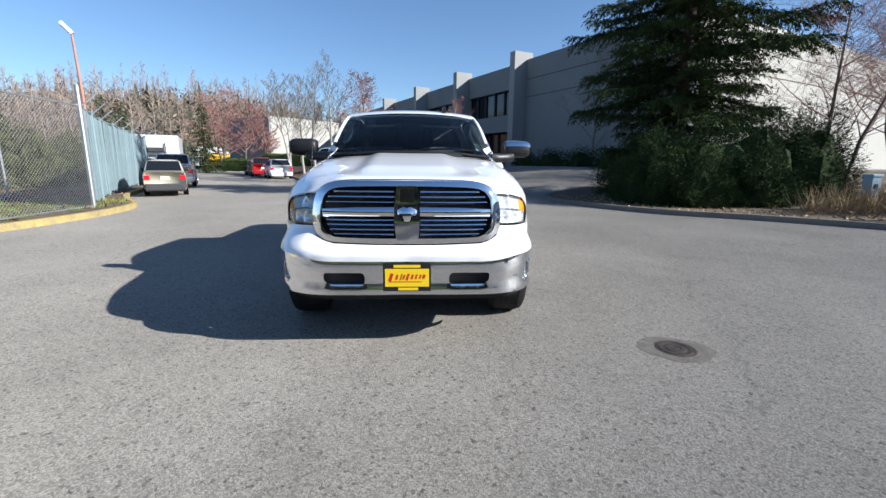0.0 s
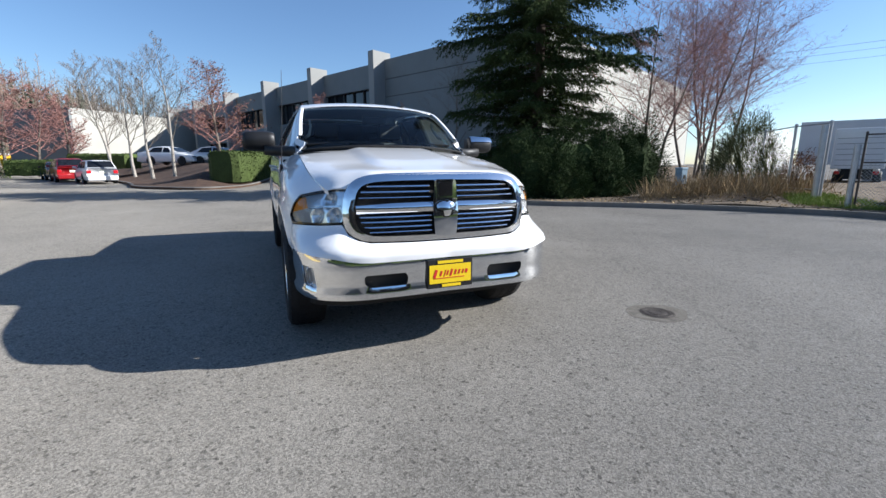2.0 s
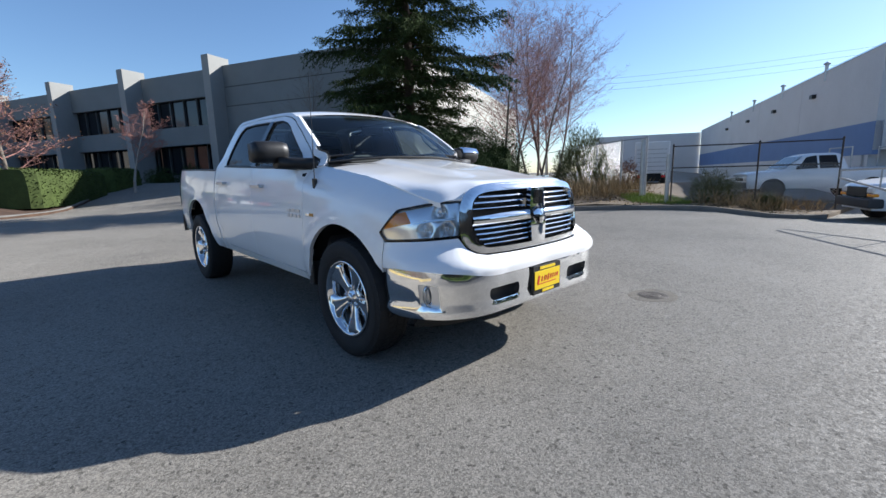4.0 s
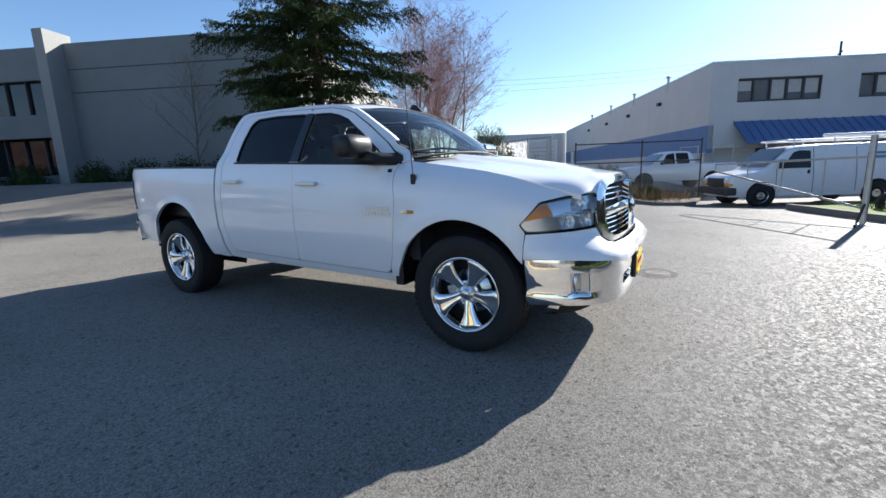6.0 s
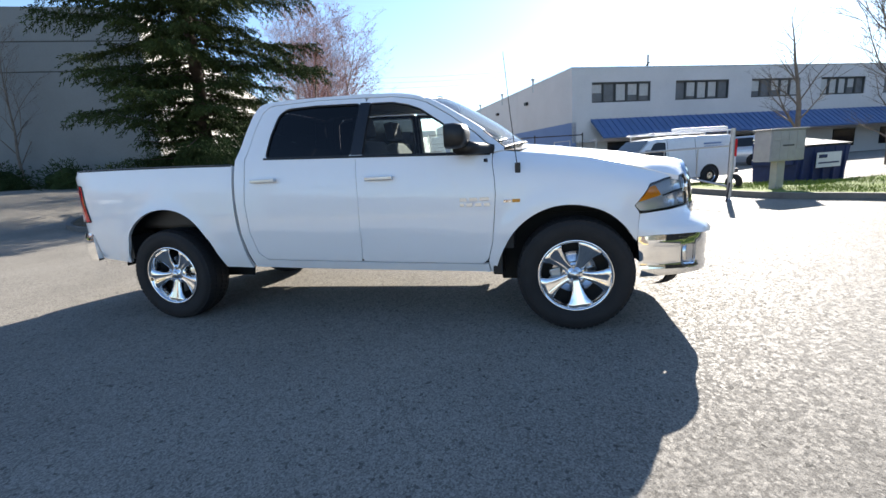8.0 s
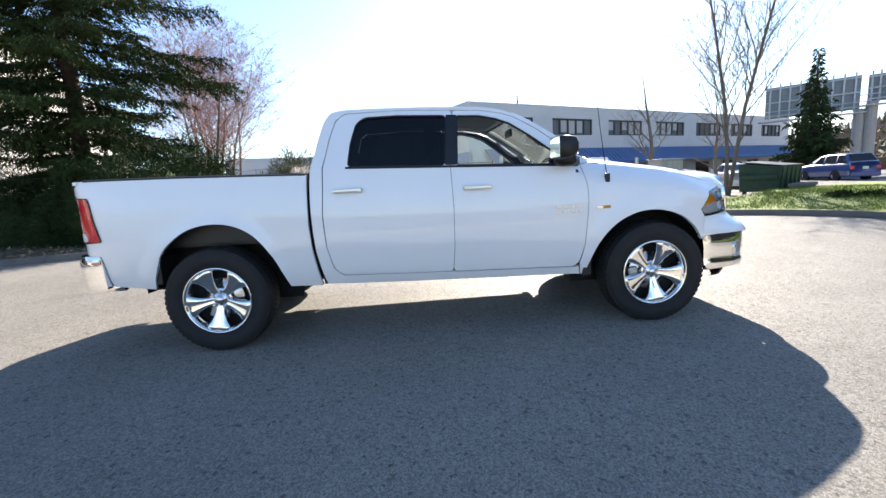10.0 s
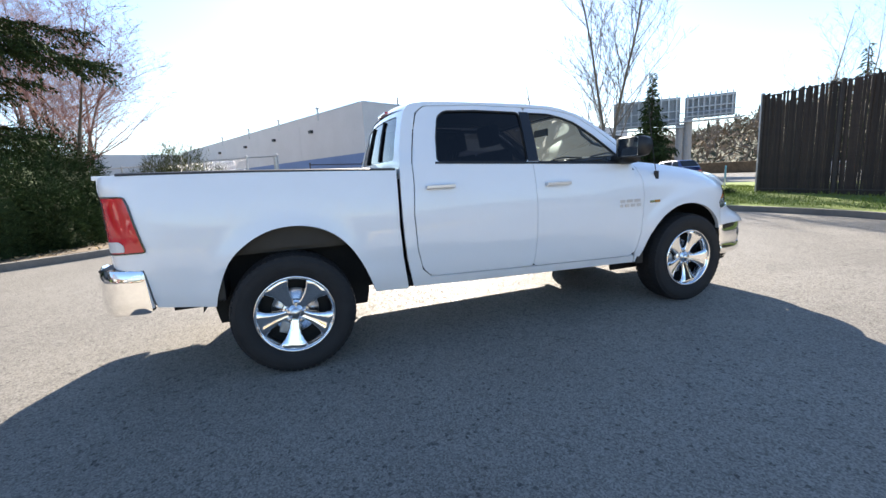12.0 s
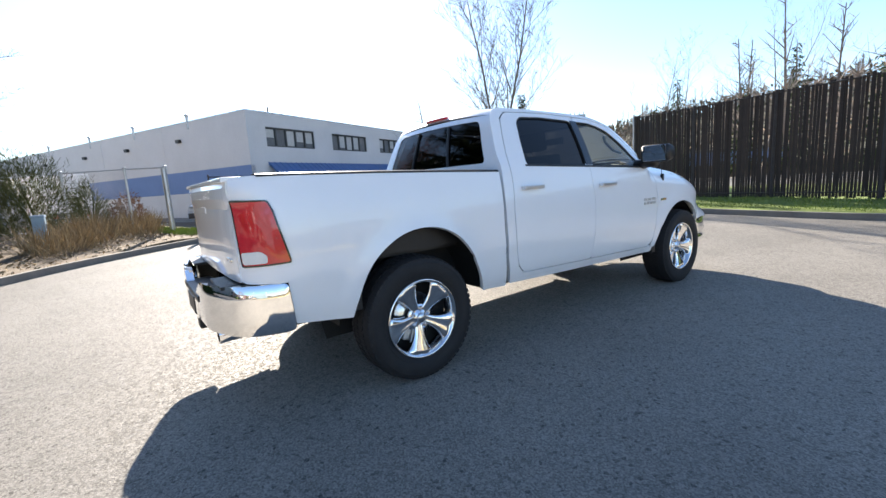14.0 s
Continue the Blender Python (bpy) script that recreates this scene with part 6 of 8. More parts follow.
def bare_tree(name, base, height, seed, label, bark=BARE_BARK, twig=None, trunk_r=0.14, spread=0.55, levels=4, fork=0.25, kids=(5, 4, 4, 4), rmin=0.003, lean=(0, 0), multi=1, leaf=None, n_leaf=0, group="", splay=0.15, limb=1.0):
    """A leafless tree: forking limbs down to fine twigs."""
    rng = random.Random(seed)
    t = thing(name, label, "tree", pose(*base), group=group)
    trunk, twigs = Geo(), Geo()
    ends = []

    def grow(p, d, length, r, level):
        n = 7 if level == 0 else 4 if level < 3 else 2
        pts, radii = [p], [r]
        dd = d.copy()
        wander = 0.07 if level == 0 else 0.16
        for k in range(n):
            dd = (dd + Vector((rng.gauss(0, wander), rng.gauss(0, wander), rng.gauss(0.05, 0.06)))).normalized()
            pts.append(pts[-1] + dd * length / n)
            radii.append(max(rmin * 0.75, r * (1 - (0.93 if level == 0 else 0.78) * (k + 1) / n)))
        (trunk if level < 1 else twigs).tube(pts, radii, (8, 5, 3, 3, 3)[min(level, 4)], cap=False)
        ends.append((pts[-1], dd))
        if level + 1 >= levels:
            return
        m = kids[min(level, len(kids) - 1)]
        for k in range(m):
            f0 = fork if level == 0 else 0.15
            f = min(0.98, f0 + (1 - f0) * (k + rng.random()) / m)
            i = min(n - 1, int(f * n))
            q = pts[i] + (pts[i + 1] - pts[i]) * (f * n - i)
            az = k * 2.4 + rng.uniform(-0.7, 0.7)
            side = Vector((math.cos(az), math.sin(az), 0.0))
            ax = (pts[i + 1] - pts[i]).normalized()
            nd = (ax * rng.uniform(0.5, 1.0) + side * spread * rng.uniform(0.8, 1.6) + Vector((0, 0, 0.12))).normalized()
            scale = (1.25 - 0.95 * f) if level == 0 else (1.1 - 0.5 * f)
            grow(q, nd, length * rng.uniform(0.36, 0.56) * scale * (limb if level == 0 else 1.0), max(rmin, radii[i] * (0.36 if level == 0 else 0.5)), level + 1)

    for k in range(multi):
        az = 6.28 * k / max(1, multi) + seed
        d0 = Vector((lean[0] + (splay * math.cos(az) if multi > 1 else 0), lean[1] + (splay * math.sin(az) if multi > 1 else 0), 1)).normalized()
        grow(Vector((1.2 * splay * math.cos(az), 1.2 * splay * math.sin(az), -0.2)) if multi > 1 else Vector((0, 0, -0.2)), d0, height * rng.uniform(0.85, 1.0), trunk_r, 0)
    part("trunk", trunk, bark, t, "", True)
    part("branch_crown", twigs, twig or bark, t)
    if leaf is not None:
        r2 = np.random.default_rng(seed)
        idx = r2.integers(0, len(ends), n_leaf)
        pos = np.array([list(ends[i][0]) for i in idx]) + r2.normal(size=(n_leaf, 3)) * 0.14
        v, q = leaves(r2, pos, r2.normal(size=(n_leaf, 3)), r2.uniform(0.06, 0.14, n_leaf), r2.uniform(0.03, 0.07, n_leaf), 0.2)
        put_np("leaves", v, q, leaf, t, "sparse russet leaves")
    return t


def bed_z(x, y):
    return ground_z(x, y) + 0.12 + 0.35 * smooth01((x - 9) / 6) * smooth01((y - 2.5) / 3)


# the big spruce and the junipers under it
conifer("spruce_tree", (9.75, 12.35, 0.15), 19.0, 5.1, 3, "tall dark green spruce with drooping limbs in the planting bed", 190, 1.2, per=26, leaf=0.11, step=0.10, skirt=0.55)
for k, (x, y, r, h, sx) in enumerate(((8.2, 11.4, 1.2, 2.0, 1.0), (7.9, 9.9, 1.3, 2.3, 1.1), (9.4, 10.0, 1.6, 2.8, 1.2), (11.3, 10.3, 1.6, 3.1, 1.2), (13.2, 10.4, 1.35, 3.0, 1.1), (8.6, 9.0, 1.0, 1.5, 1.2), (10.4, 8.9, 1.0, 1.6, 1.2), (9.0, 13.5, 1.6, 2.2, 1.0))):
    shrub("juniper_shrub", (x, y, bed_z(x, y) - 0.1), r, h, 20 + k, JUNIPER, "dense dark green juniper shrub under the spruce", 15000, 0.11, 0.2, sx=sx, thin=0.2)
# broom and weeds east of it
for k, (x, y, r, h, n) in enumerate(((16.2, 7.5, 1.35, 2.5, 7000), (17.7, 8.6, 1.3, 2.6, 6000), (15.2, 6.1, 0.5, 1.7, 1500))):
    shrub("broom_shrub", (x, y, bed_z(x, y) - 0.1), r, h, 40 + k, BROOM, "tall brownish-green broom shrub with wiry stems", n, 0.20, 0.9, core=False, thin=0.10, stems=BROOM)
shrub("russet_shrub", (14.9, 5.1, bed_z(14.9, 5.1) - 0.1), 0.55, 1.3, 47, RUSSET, "thin shrub with russet dry leaves beside the fence", 1300, 0.10, 0.5, core=False, thin=0.35, stems=BARE_BARK)
for k, (x, y, r, h) in enumerate(((14.1, 1.75, 0.7, 1.05), (14.5, 0.4, 0.4, 0.45))):
    shrub("broom_shrub", (x, y, bed_z(x, y) - 0.1), r, h, 50 + k, BROOM, "low scrubby broom shrub beside the fence", 3200, 0.16, 0.6, core=False, thin=0.14, stems=BROOM)


def scatter(name, poly, n, seed, material, label, category, hmin, hmax, wid, zfun, lean=0.35):
    """Upright blades or stems strewn inside a polygon."""
    rng = np.random.default_rng(seed)
    xs, ys = [p[0] for p in poly], [p[1] for p in poly]
    pts = []
    while len(pts) < n:
        x, y = rng.uniform(min(xs), max(xs)), rng.uniform(min(ys), max(ys))
        if inside((x, y), poly) and noise.noise(Vector((x * 0.9, y * 0.9, seed))) > rng.uniform(-0.7, 0.35):
            pts.append((x, y, zfun(x, y)))
    pos = np.array(pts)
    al = np.array([0, 0, 1.0]) + rng.normal(size=(n, 3)) * lean
    v, q = leaves(rng, pos, al, rng.uniform(hmin, hmax, n), rng.uniform(0.6, 1.4, n) * wid, 0.05)
    ob = put_np(name, v, q, material)
    return tagged(ob, label, category, kind="stuff")


se_z = lambda x, y: 0.10 + 0.22 * smooth01((-y - 7.4) / 2.5)
scatter("grass", [(-13, -8.4), (-4, -7.4), (0, -7.6), (2, -8.05), (4.3, -7.95), (5.8, -7.2), (7.2, -5.3), (10.6, -4.0), (10.2, -6), (9.6, -9), (10.8, -12), (9.5, -13.5), (5.5, -12.5), (5.2, -9.9), (-1.2, -9.1), (-13, -8.6)], 26000, 3, BLADE, "bright green grass of the verge", "grass", 0.05, 0.13, 0.012, se_z)
scatter("grass", [(13.0, 2.1), (12.2, 3.6), (13.2, 4.6), (14.8, 4.2), (15.2, 2.4)], 4500, 5, BLADE, "patch of green grass beside the fence posts", "grass", 0.06, 0.2, 0.014, lambda x, y: bed_z(x, y) - 0.02)
scatter("dry_weeds", [(12.2, 4.4), (10.6, 6.0), (9.6, 6.6), (11, 7.4), (13, 7), (15, 6), (15.5, 4.2), (14, 4.2)], 2600, 6, DRY_STEM, "dry pale yellow weed stalks in the planting bed", "weeds", 0.25, 0.95, 0.018, lambda x, y: bed_z(x, y) - 0.02, 0.4)
scatter("dry_weeds", [(13.2, 0.2), (13.0, 2.2), (16, 1.2), (15.5, -1.2)], 1100, 7, DRY_STEM, "dry weed stalks along the fence", "weeds", 0.2, 0.7, 0.018, lambda x, y: bed_z(x, y) - 0.02, 0.4)
litter_rng = np.random.default_rng(12)
lp = []
while len(lp) < 3800:
    x, y = litter_rng.uniform(5, 16), litter_rng.uniform(-1, 13)
    if inside((x, y), sp2(NE_LINE) + [(26, 18), (26, 6), (18.5, -1.6)]):
        lp.append((x, y, bed_z(x, y) + 0.01))
lv, lq = leaves(litter_rng, np.array(lp), litter_rng.normal(size=(3800, 3)) * [1, 1, 0.25], litter_rng.uniform(0.05, 0.13, 3800), litter_rng.uniform(0.03, 0.07, 3800))
tagged(put_np("fallen_leaves", lv, lq, DRY_STEM), "dry fallen leaves on the planting bed", "fallen leaves", kind="stuff")
lp = [(litter_rng.uniform(-16, -7.9), litter_rng.uniform(0, 14)) for _ in range(2600)]
lp = np.array([(x, y, 0.14) for x, y in lp if inside((x, y), sp2(W_LINE) + [(-70, -6), (-70, 49)])])
lv, lq = leaves(litter_rng, lp, litter_rng.normal(size=lp.shape) * [1, 1, 0.3], litter_rng.uniform(0.05, 0.14, len(lp)), litter_rng.uniform(0.03, 0.08, len(lp)))
tagged(put_np("fallen_leaves", lv, lq, RUSSET), "brown fallen leaves along the fence", "fallen leaves", kind="stuff")
scatter("grass", [(-8.0, 4.0), (-8.0, 8.6), (-9.4, 10.6), (-11, 10), (-12, 3)], 5000, 9, BLADE, "thin green grass along the kerb by the fence", "grass", 0.04, 0.12, 0.012, lambda x, y: 0.11)

# bare trees
bare_tree("bare_tree", (13.7, -11.25, 0.0), 14.5, 5, "tall leafless tree with thin branches beyond the grass verge", trunk_r=0.095, spread=0.46, levels=5, fork=0.14, kids=(36, 7, 5, 3), multi=2, splay=0.05, limb=0.62, rmin=0.006)
for k, (x, y, h, m) in enumerate(((14.4, 10.4, 8.0, 3), (20.5, 13.2, 9.5, 4), (22.5, 13.4, 11.5, 3), (24.3, 15.0, 12.5, 3), (26.0, 16.8, 12.5, 2))):
    bare_tree("bare_tree", (x, y, bed_z(x, y) - 0.1), h, 60 + k, "leafless tree with many reddish twigs behind the planting bed", bark=BARE_BARK, twig=RED_TWIG, trunk_r=0.085, spread=0.85, levels=5, fork=0.22, kids=(20, 8, 6, 4), multi=max(1, m - 1), rmin=0.004, splay=0.28)
for k, (x, y, z, h) in enumerate(((-10.6, 33.0, 0.9, 7.5), (-8.6, 29.6, 0.65, 7.0), (-7.2, 27.4, 0.6, 7.2), (-5.9, 26.4, 0.75, 7.6), (-12.0, 38.0, 0.9, 8.0))):
    bare_tree("bare_tree", (x, y, z), h, 80 + k, "slim leafless tree with pale bark on the bark bank", bark=PALE_BARK, twig=BARE_BARK, trunk_r=0.10, spread=0.55, levels=5, fork=0.25, kids=(15, 7, 5, 3), rmin=0.007)
bare_tree("bare_tree", (-3.3, 24.2, 0.7), 6.2, 94, "young tree with sparse russet leaves on the bark bank", bark=BARE_BARK, twig=RED_TWIG, trunk_r=0.12, spread=1.15, levels=5, fork=0.2, kids=(18, 9, 6, 4), rmin=0.007, leaf=RUSSET, n_leaf=1500)
bare_tree("bare_tree", (1.75, 27.6, 0.9), 5.4, 96, "young leafless tree with reddish twigs near the building", bark=PALE_BARK, twig=RED_TWIG, trunk_r=0.08, spread=0.9, levels=5, fork=0.3, kids=(14, 8, 6, 4), rmin=0.007)
bare_tree("bare_tree", (11.3, 24.2, 1.0), 8.0, 97, "slim leafless tree in front of the grey wall", bark=BARE_BARK, twig=BARE_BARK, trunk_r=0.08, spread=0.5, levels=5, fork=0.2, kids=(16, 6, 5, 3))
bare_tree("bare_tree", (20.5, -11.5, 0.0), 8.0, 98, "leafless tree in front of the white building", bark=BARE_BARK, trunk_r=0.17, spread=0.9, levels=5, fork=0.2, kids=(14, 7, 5, 3))
bare_tree("bare_tree", (18.0, -13.8, 0.0), 6.0, 99, "small leafless tree beside the car park", bark=BARE_BARK, trunk_r=0.12, spread=0.8, levels=5, fork=0.2, kids=(12, 6, 4, 3))
for k, (x, y, z, h) in enumerate(((-24, 52, 0.3, 9.5), (-20.5, 49, 0.3, 8.2), (-27, 58, 0.5, 10), (-17.5, 47, 0.5, 7.5))):
    bare_tree("bare_tree", (x, y, z), h, 110 + k, "round-headed tree with red twigs beside the road", bark=BARE_BARK, twig=RED_TWIG, trunk_r=0.16, spread=0.95, levels=5, fork=0.15, kids=(18, 8, 5, 4), rmin=0.016)
for k, (x, y, h) in enumerate(((10.0, -21, 8.5), (4.4, -21.5, 9.5), (0.5, -21, 9.0), (7.2, -28, 12), (-3.0, -24, 11), (13.5, -30, 11))):
    bare_tree("bare_tree", (x, y, 0.0), h, 130 + k, "thin leafless tree beyond the dark fence", bark=BARE_BARK, trunk_r=0.075, spread=0.5, levels=5, fork=0.25, kids=(13, 5, 4, 3))
for k, (x, y, h, r) in enumerate(((-31, 30, 6.5, 2.4), (-36, 34, 8, 2.8), (-27, 38, 7, 2.2), (-42, 42, 9, 3), (-34, 46, 8.5, 2.6), (-47, 34, 7.5, 2.8), (-24, 47, 8, 2.2))):
    conifer("conifer_tree", (x, y, 0), h, r, 210 + k, "evergreen behind the chain-link fence", 70, 0.4, per=5, leaf=0.32, step=0.28, taper=0.8)
for k, (x, y, r, h) in enumerate(((-17, 16, 1.8, 2.2), (-20, 19, 2.2, 2.8), (-24, 17, 2.2, 2.6), (-19, 12, 1.6, 1.5), (-26, 22, 2.6, 3.4), (-21, 26, 2.4, 3.2), (-30, 20, 2.6, 3.0), (-17.5, 20.5, 1.8, 2.6))):
    shrub("bramble_thicket", (x, y, 0.05), r, h, 230 + k, BROOM, "tangled grey-green thicket behind the chain-link fence", 2600, 0.32, 0.5, thin=0.14, stems=BROOM)
for k, (x, y, h, r) in enumerate(((17.0, -37.5, 9.6, 2.2), (13.2, -42, 8.8, 2.4), (9.0, -40.5, 11.0, 2.6), (3.0, -38, 10, 2.6), (-3, -40, 12, 3.0), (20.5, -40.5, 8.0, 2.0))):
    conifer("conifer_tree", (x, y, 0), h, r, 150 + k, "dark conifer standing beyond the fence", 60, 0.8, per=5, leaf=0.34, step=0.3, taper=0.9)
conifer("narrow_conifer", (27.0, -27.3, 0.0), 9.6, 2.6, 170, "narrow pointed conifer beside the road", 130, 0.4, per=8, leaf=0.36, step=0.22, taper=1.1, material=JUNIPER)

# clipped hedges on the island
def hedge(a, b, width, z, h, seed, label):
    rng = np.random.default_rng(seed)
    a, b = np.array(a), np.array(b)
    d = (b - a) / np.linalg.norm(b - a)
    nrm = np.array([-d[1], d[0]])
    L = np.linalg.norm(b - a)
    t = thing("hedge", label, "hedge")
    rows = []
    for i in range(25):
        s = L * i / 24
        row = []
        for o, zz in ((-1, 0), (-1.02, 0.5), (-0.97, 0.88), (-0.8, 1.0), (0, 1.03), (0.8, 1.0), (0.97, 0.88), (1.02, 0.5), (1, 0)):
            k = 0.93 * (1 - 0.35 * max(0, abs(2 * i / 24 - 1) - 0.92) / 0.08)
            wob = 0.06 * noise.noise(Vector((s * 1.5, o * 2, zz * 2 + seed)))
            p = a + d * s + nrm * (o * width / 2 * k + wob)
            row.append((p[0], p[1], z + zz * h * 0.96 + wob))
        rows.append(row)
    g = Geo().grid(rows)
    g.f += [tuple(range(9)), tuple(24 * 9 + i for i in range(8, -1, -1))]
    part("hedge_body", g, HEDGE, t)
    n = int(2600 * L * h / 8)
    V = np.array([v for r in rows for v in r]).reshape(25, 9, 3)
    i, k = rng.integers(0, 24, n), rng.integers(0, 8, n)
    u, w = rng.random((n, 1)), rng.random((n, 1))
    pos = V[i, k] * (1 - u) * (1 - w) + V[i + 1, k] * u * (1 - w) + V[i, k + 1] * (1 - u) * w + V[i + 1, k + 1] * u * w
    c = np.array([*(a + b) / 2, z + h * 0.4])
    v, q = leaves(rng, pos, (pos - c) * [0.4, 0.4, 1] + rng.normal(size=(n, 3)) * 1.0, rng.uniform(0.06, 0.14, n), rng.uniform(0.04, 0.08, n))
    put_np("leaves", v, q, HEDGE, t)
    return t


hedge((-3.2, 24.0), (-0.1, 29.8), 2.0, 0.25, 1.75, 1, "clipped green hedge on the planted island")
hedge((0.4, 30.6), (2.3, 33.6), 1.8, 0.5, 1.7, 2, "clipped green hedge beside the pale kerb")
hedge((-15.5, 42), (-10.8, 40.0), 2.0, 0.9, 1.2, 3, "low clipped hedge along the car park")
hedge((-20.5, 44.5), (-16.5, 43.5), 2.6, 0.3, 1.3, 4, "broad green hedge at the road bend")
for k, (s, r) in enumerate(((1.5, 1.0), (3.6, 1.2), (6.2, 1.1), (9.0, 1.2), (12.0, 1.0), (16.5, 1.1), (20, 1.2), (27, 1.2), (36, 1.3))):
    p = wall_at(s, 1.4, 0)
    shrub("foundation_shrub", (p.x, p.y, ground_z(p.x, p.y) - 0.1), r, 1.3, 180 + k, JUNIPER, "dark evergreen shrub at the foot of the grey wall", 1100, 0.16, 0.3)
for k, (x, y) in enumerate(((6.53, -9.18), (6.02, -9.55))):
    shrub("low_shrub", (x, y, 0.2), 0.27, 0.22, 200 + k, JUNIPER, "low dark rounded shrub on the grass", 900, 0.09, 0.2, sx=1.5)

# ---- wooded hills ----
def hill(name, x0, x1, y0, y1, height, nx, ny, label):
    rows = [[Vector((x, y, height(x, y))) for x in np.linspace(x0, x1, nx)] for y in np.linspace(y0, y1, ny)]
    return tagged(put(name, Geo().grid(rows), HAZE_HILL, smooth=True), label, "hill", kind="structure")


def north_hill(x, y):
    return 20 * smooth01((y - 60) / 105) * smooth01((-x + 10) / 90) + 2.0 * noise.noise(Vector((x * 0.02, y * 0.02, 0))) * smooth01((y - 85) / 40) - 0.5


def south_hill(x, y):
    return 27 * smooth01((-y - 62) / 125) * smooth01((300 - x) / 330) + 3.0 * noise.noise(Vector((x * 0.02, y * 0.02, 5))) * smooth01((-y - 75) / 40) - 0.5


hill("north_hill", -420, 60, 70, 420, north_hill, 50, 36, "wooded hillside behind the road")
hill("south_hill", -420, 420, -420, -60, south_hill, 84, 36, "hazy wooded hill beyond the fence")


def woods(name, spots, seed, label, conif):
    """A far stand of trees: pointed ragged conifers or bare poles with twigs."""
    rng = random.Random(seed)
    g = Geo()
    for x, y, z, h in spots:
        if conif:
            m = 7
            for k in range(m):
                f = k / m
                r = h * 0.19 * (1 - f) ** 0.7 * rng.uniform(0.6, 1.4)
                zz = z + h * (0.12 + 0.8 * f)
                n = 9
                a0 = rng.random() * 6
                c = [(x, y, zz + h * 0.17)] + [(x + r * rng.uniform(0.45, 1.2) * math.cos(a0 + 6.283 * i / n), y + r * rng.uniform(0.45, 1.2) * math.sin(a0 + 6.283 * i / n), zz - h * 0.06 * rng.random()) for i in range(n)]
                g.add(c, [(0, 1 + i, 1 + (i + 1) % n) for i in range(n)])
        else:
            top = (x + rng.gauss(0, 0.5), y + rng.gauss(0, 0.5), z + h)
            g.tube([(x, y, z - 1), top], [0.16, 0.04], 3, cap=False)
            for k in range(26):
                f = rng.uniform(0.25, 0.98)
                az = rng.random() * 6.283
                l = h * 0.22 * (1.15 - f)
                b = (x + (top[0] - x) * f, y + (top[1] - y) * f, z + h * f)
                e = (b[0] + l * math.cos(az), b[1] + l * math.sin(az), b[2] + l * rng.uniform(0.5, 1.4))
                g.tube([b, e], [0.05, 0.015], 3, cap=False)
                for _ in range(2):
                    w = rng.uniform(0.3, 0.9)
                    m_ = tuple(p + (q - p) * w for p, q in zip(b, e))
                    g.tube([m_, tuple(c + rng.gauss(0, 0.25) * l + (0.3 * l if i == 2 else 0) for i, c in enumerate(m_))], [0.025, 0.01], 3, cap=False)
    return tagged(put(name, g, HAZED_NEEDLE if conif else HAZED_BARK), label, "woods", kind="stuff")


wr = random.Random(77)
spots = lambda n, xa, xb, ya, yb, f, h0, h1: [(x, y, f(x, y) - 0.3, wr.uniform(h0, h1)) for x, y in ((wr.uniform(xa, xb), wr.uniform(ya, yb)) for _ in range(n))]
woods("far_conifers", spots(150, -260, 10, 125, 240, north_hill, 6, 12), 1, "dark conifers on the far hillside", True)
woods("far_bare_trees", spots(560, -250, 20, 90, 200, north_hill, 9, 15), 2, "leafless trees on the far hillside", False)
woods("far_bare_trees", spots(90, -90, -30, 34, 95, lambda x, y: 0, 7, 13), 4, "leafless trees behind the chain-link fence", False)
woods("far_conifers", spots(70, -120, 210, -230, -120, south_hill, 5, 9), 5, "dark conifers on the hazy hill", True)
woods("far_bare_trees", spots(420, -120, 210, -220, -75, south_hill, 6, 11), 6, "leafless trees on the hazy hill", False)
woods("far_bare_trees", spots(26, -16, 14, -60, -30, lambda x, y: 0, 9, 14), 7, "leafless trees beyond the dark fence", False)

def brush(name, n, xa, xb, ya, yb, f, size, top, seed, material, label):
    """Low twiggy growth that covers a far hillside."""
    rng = np.random.default_rng(seed)
    xs, ys = rng.uniform(xa, xb, n), rng.uniform(ya, yb, n)
    pos = np.array([(x, y, f(x, y)) for x, y in zip(xs, ys)])
    pos[:, 2] += rng.random(n) ** 1.6 * top
    al = rng.normal(size=(n, 3)) * [1, 1, 0.6] + [0, 0, 0.9]
    v, q = leaves(rng, pos, al, rng.uniform(0.5, 1.5, n) * size, rng.uniform(0.12, 0.4, n) * size, 0.1)
    return tagged(put_np(name, v, q, material), label, "brush", kind="stuff")


brush("hill_brush", 26000, -140, 220, -200, -66, south_hill, 1.9, 5.0, 31, FAR_BRUSH, "grey-brown leafless brush on the hazy hill")
brush("hill_brush", 12000, -140, 220, -200, -66, south_hill, 1.7, 3.2, 32, HAZED_NEEDLE, "dark green undergrowth on the hazy hill")
brush("hill_brush", 22000, -240, 15, 78, 200, north_hill, 1.8, 5.5, 33, FAR_BRUSH, "brown leafless brush on the far hillside")
brush("hill_brush", 6000, -240, 15, 78, 200, north_hill, 1.5, 3.0, 34, HAZED_NEEDLE, "dark green undergrowth on the far hillside")

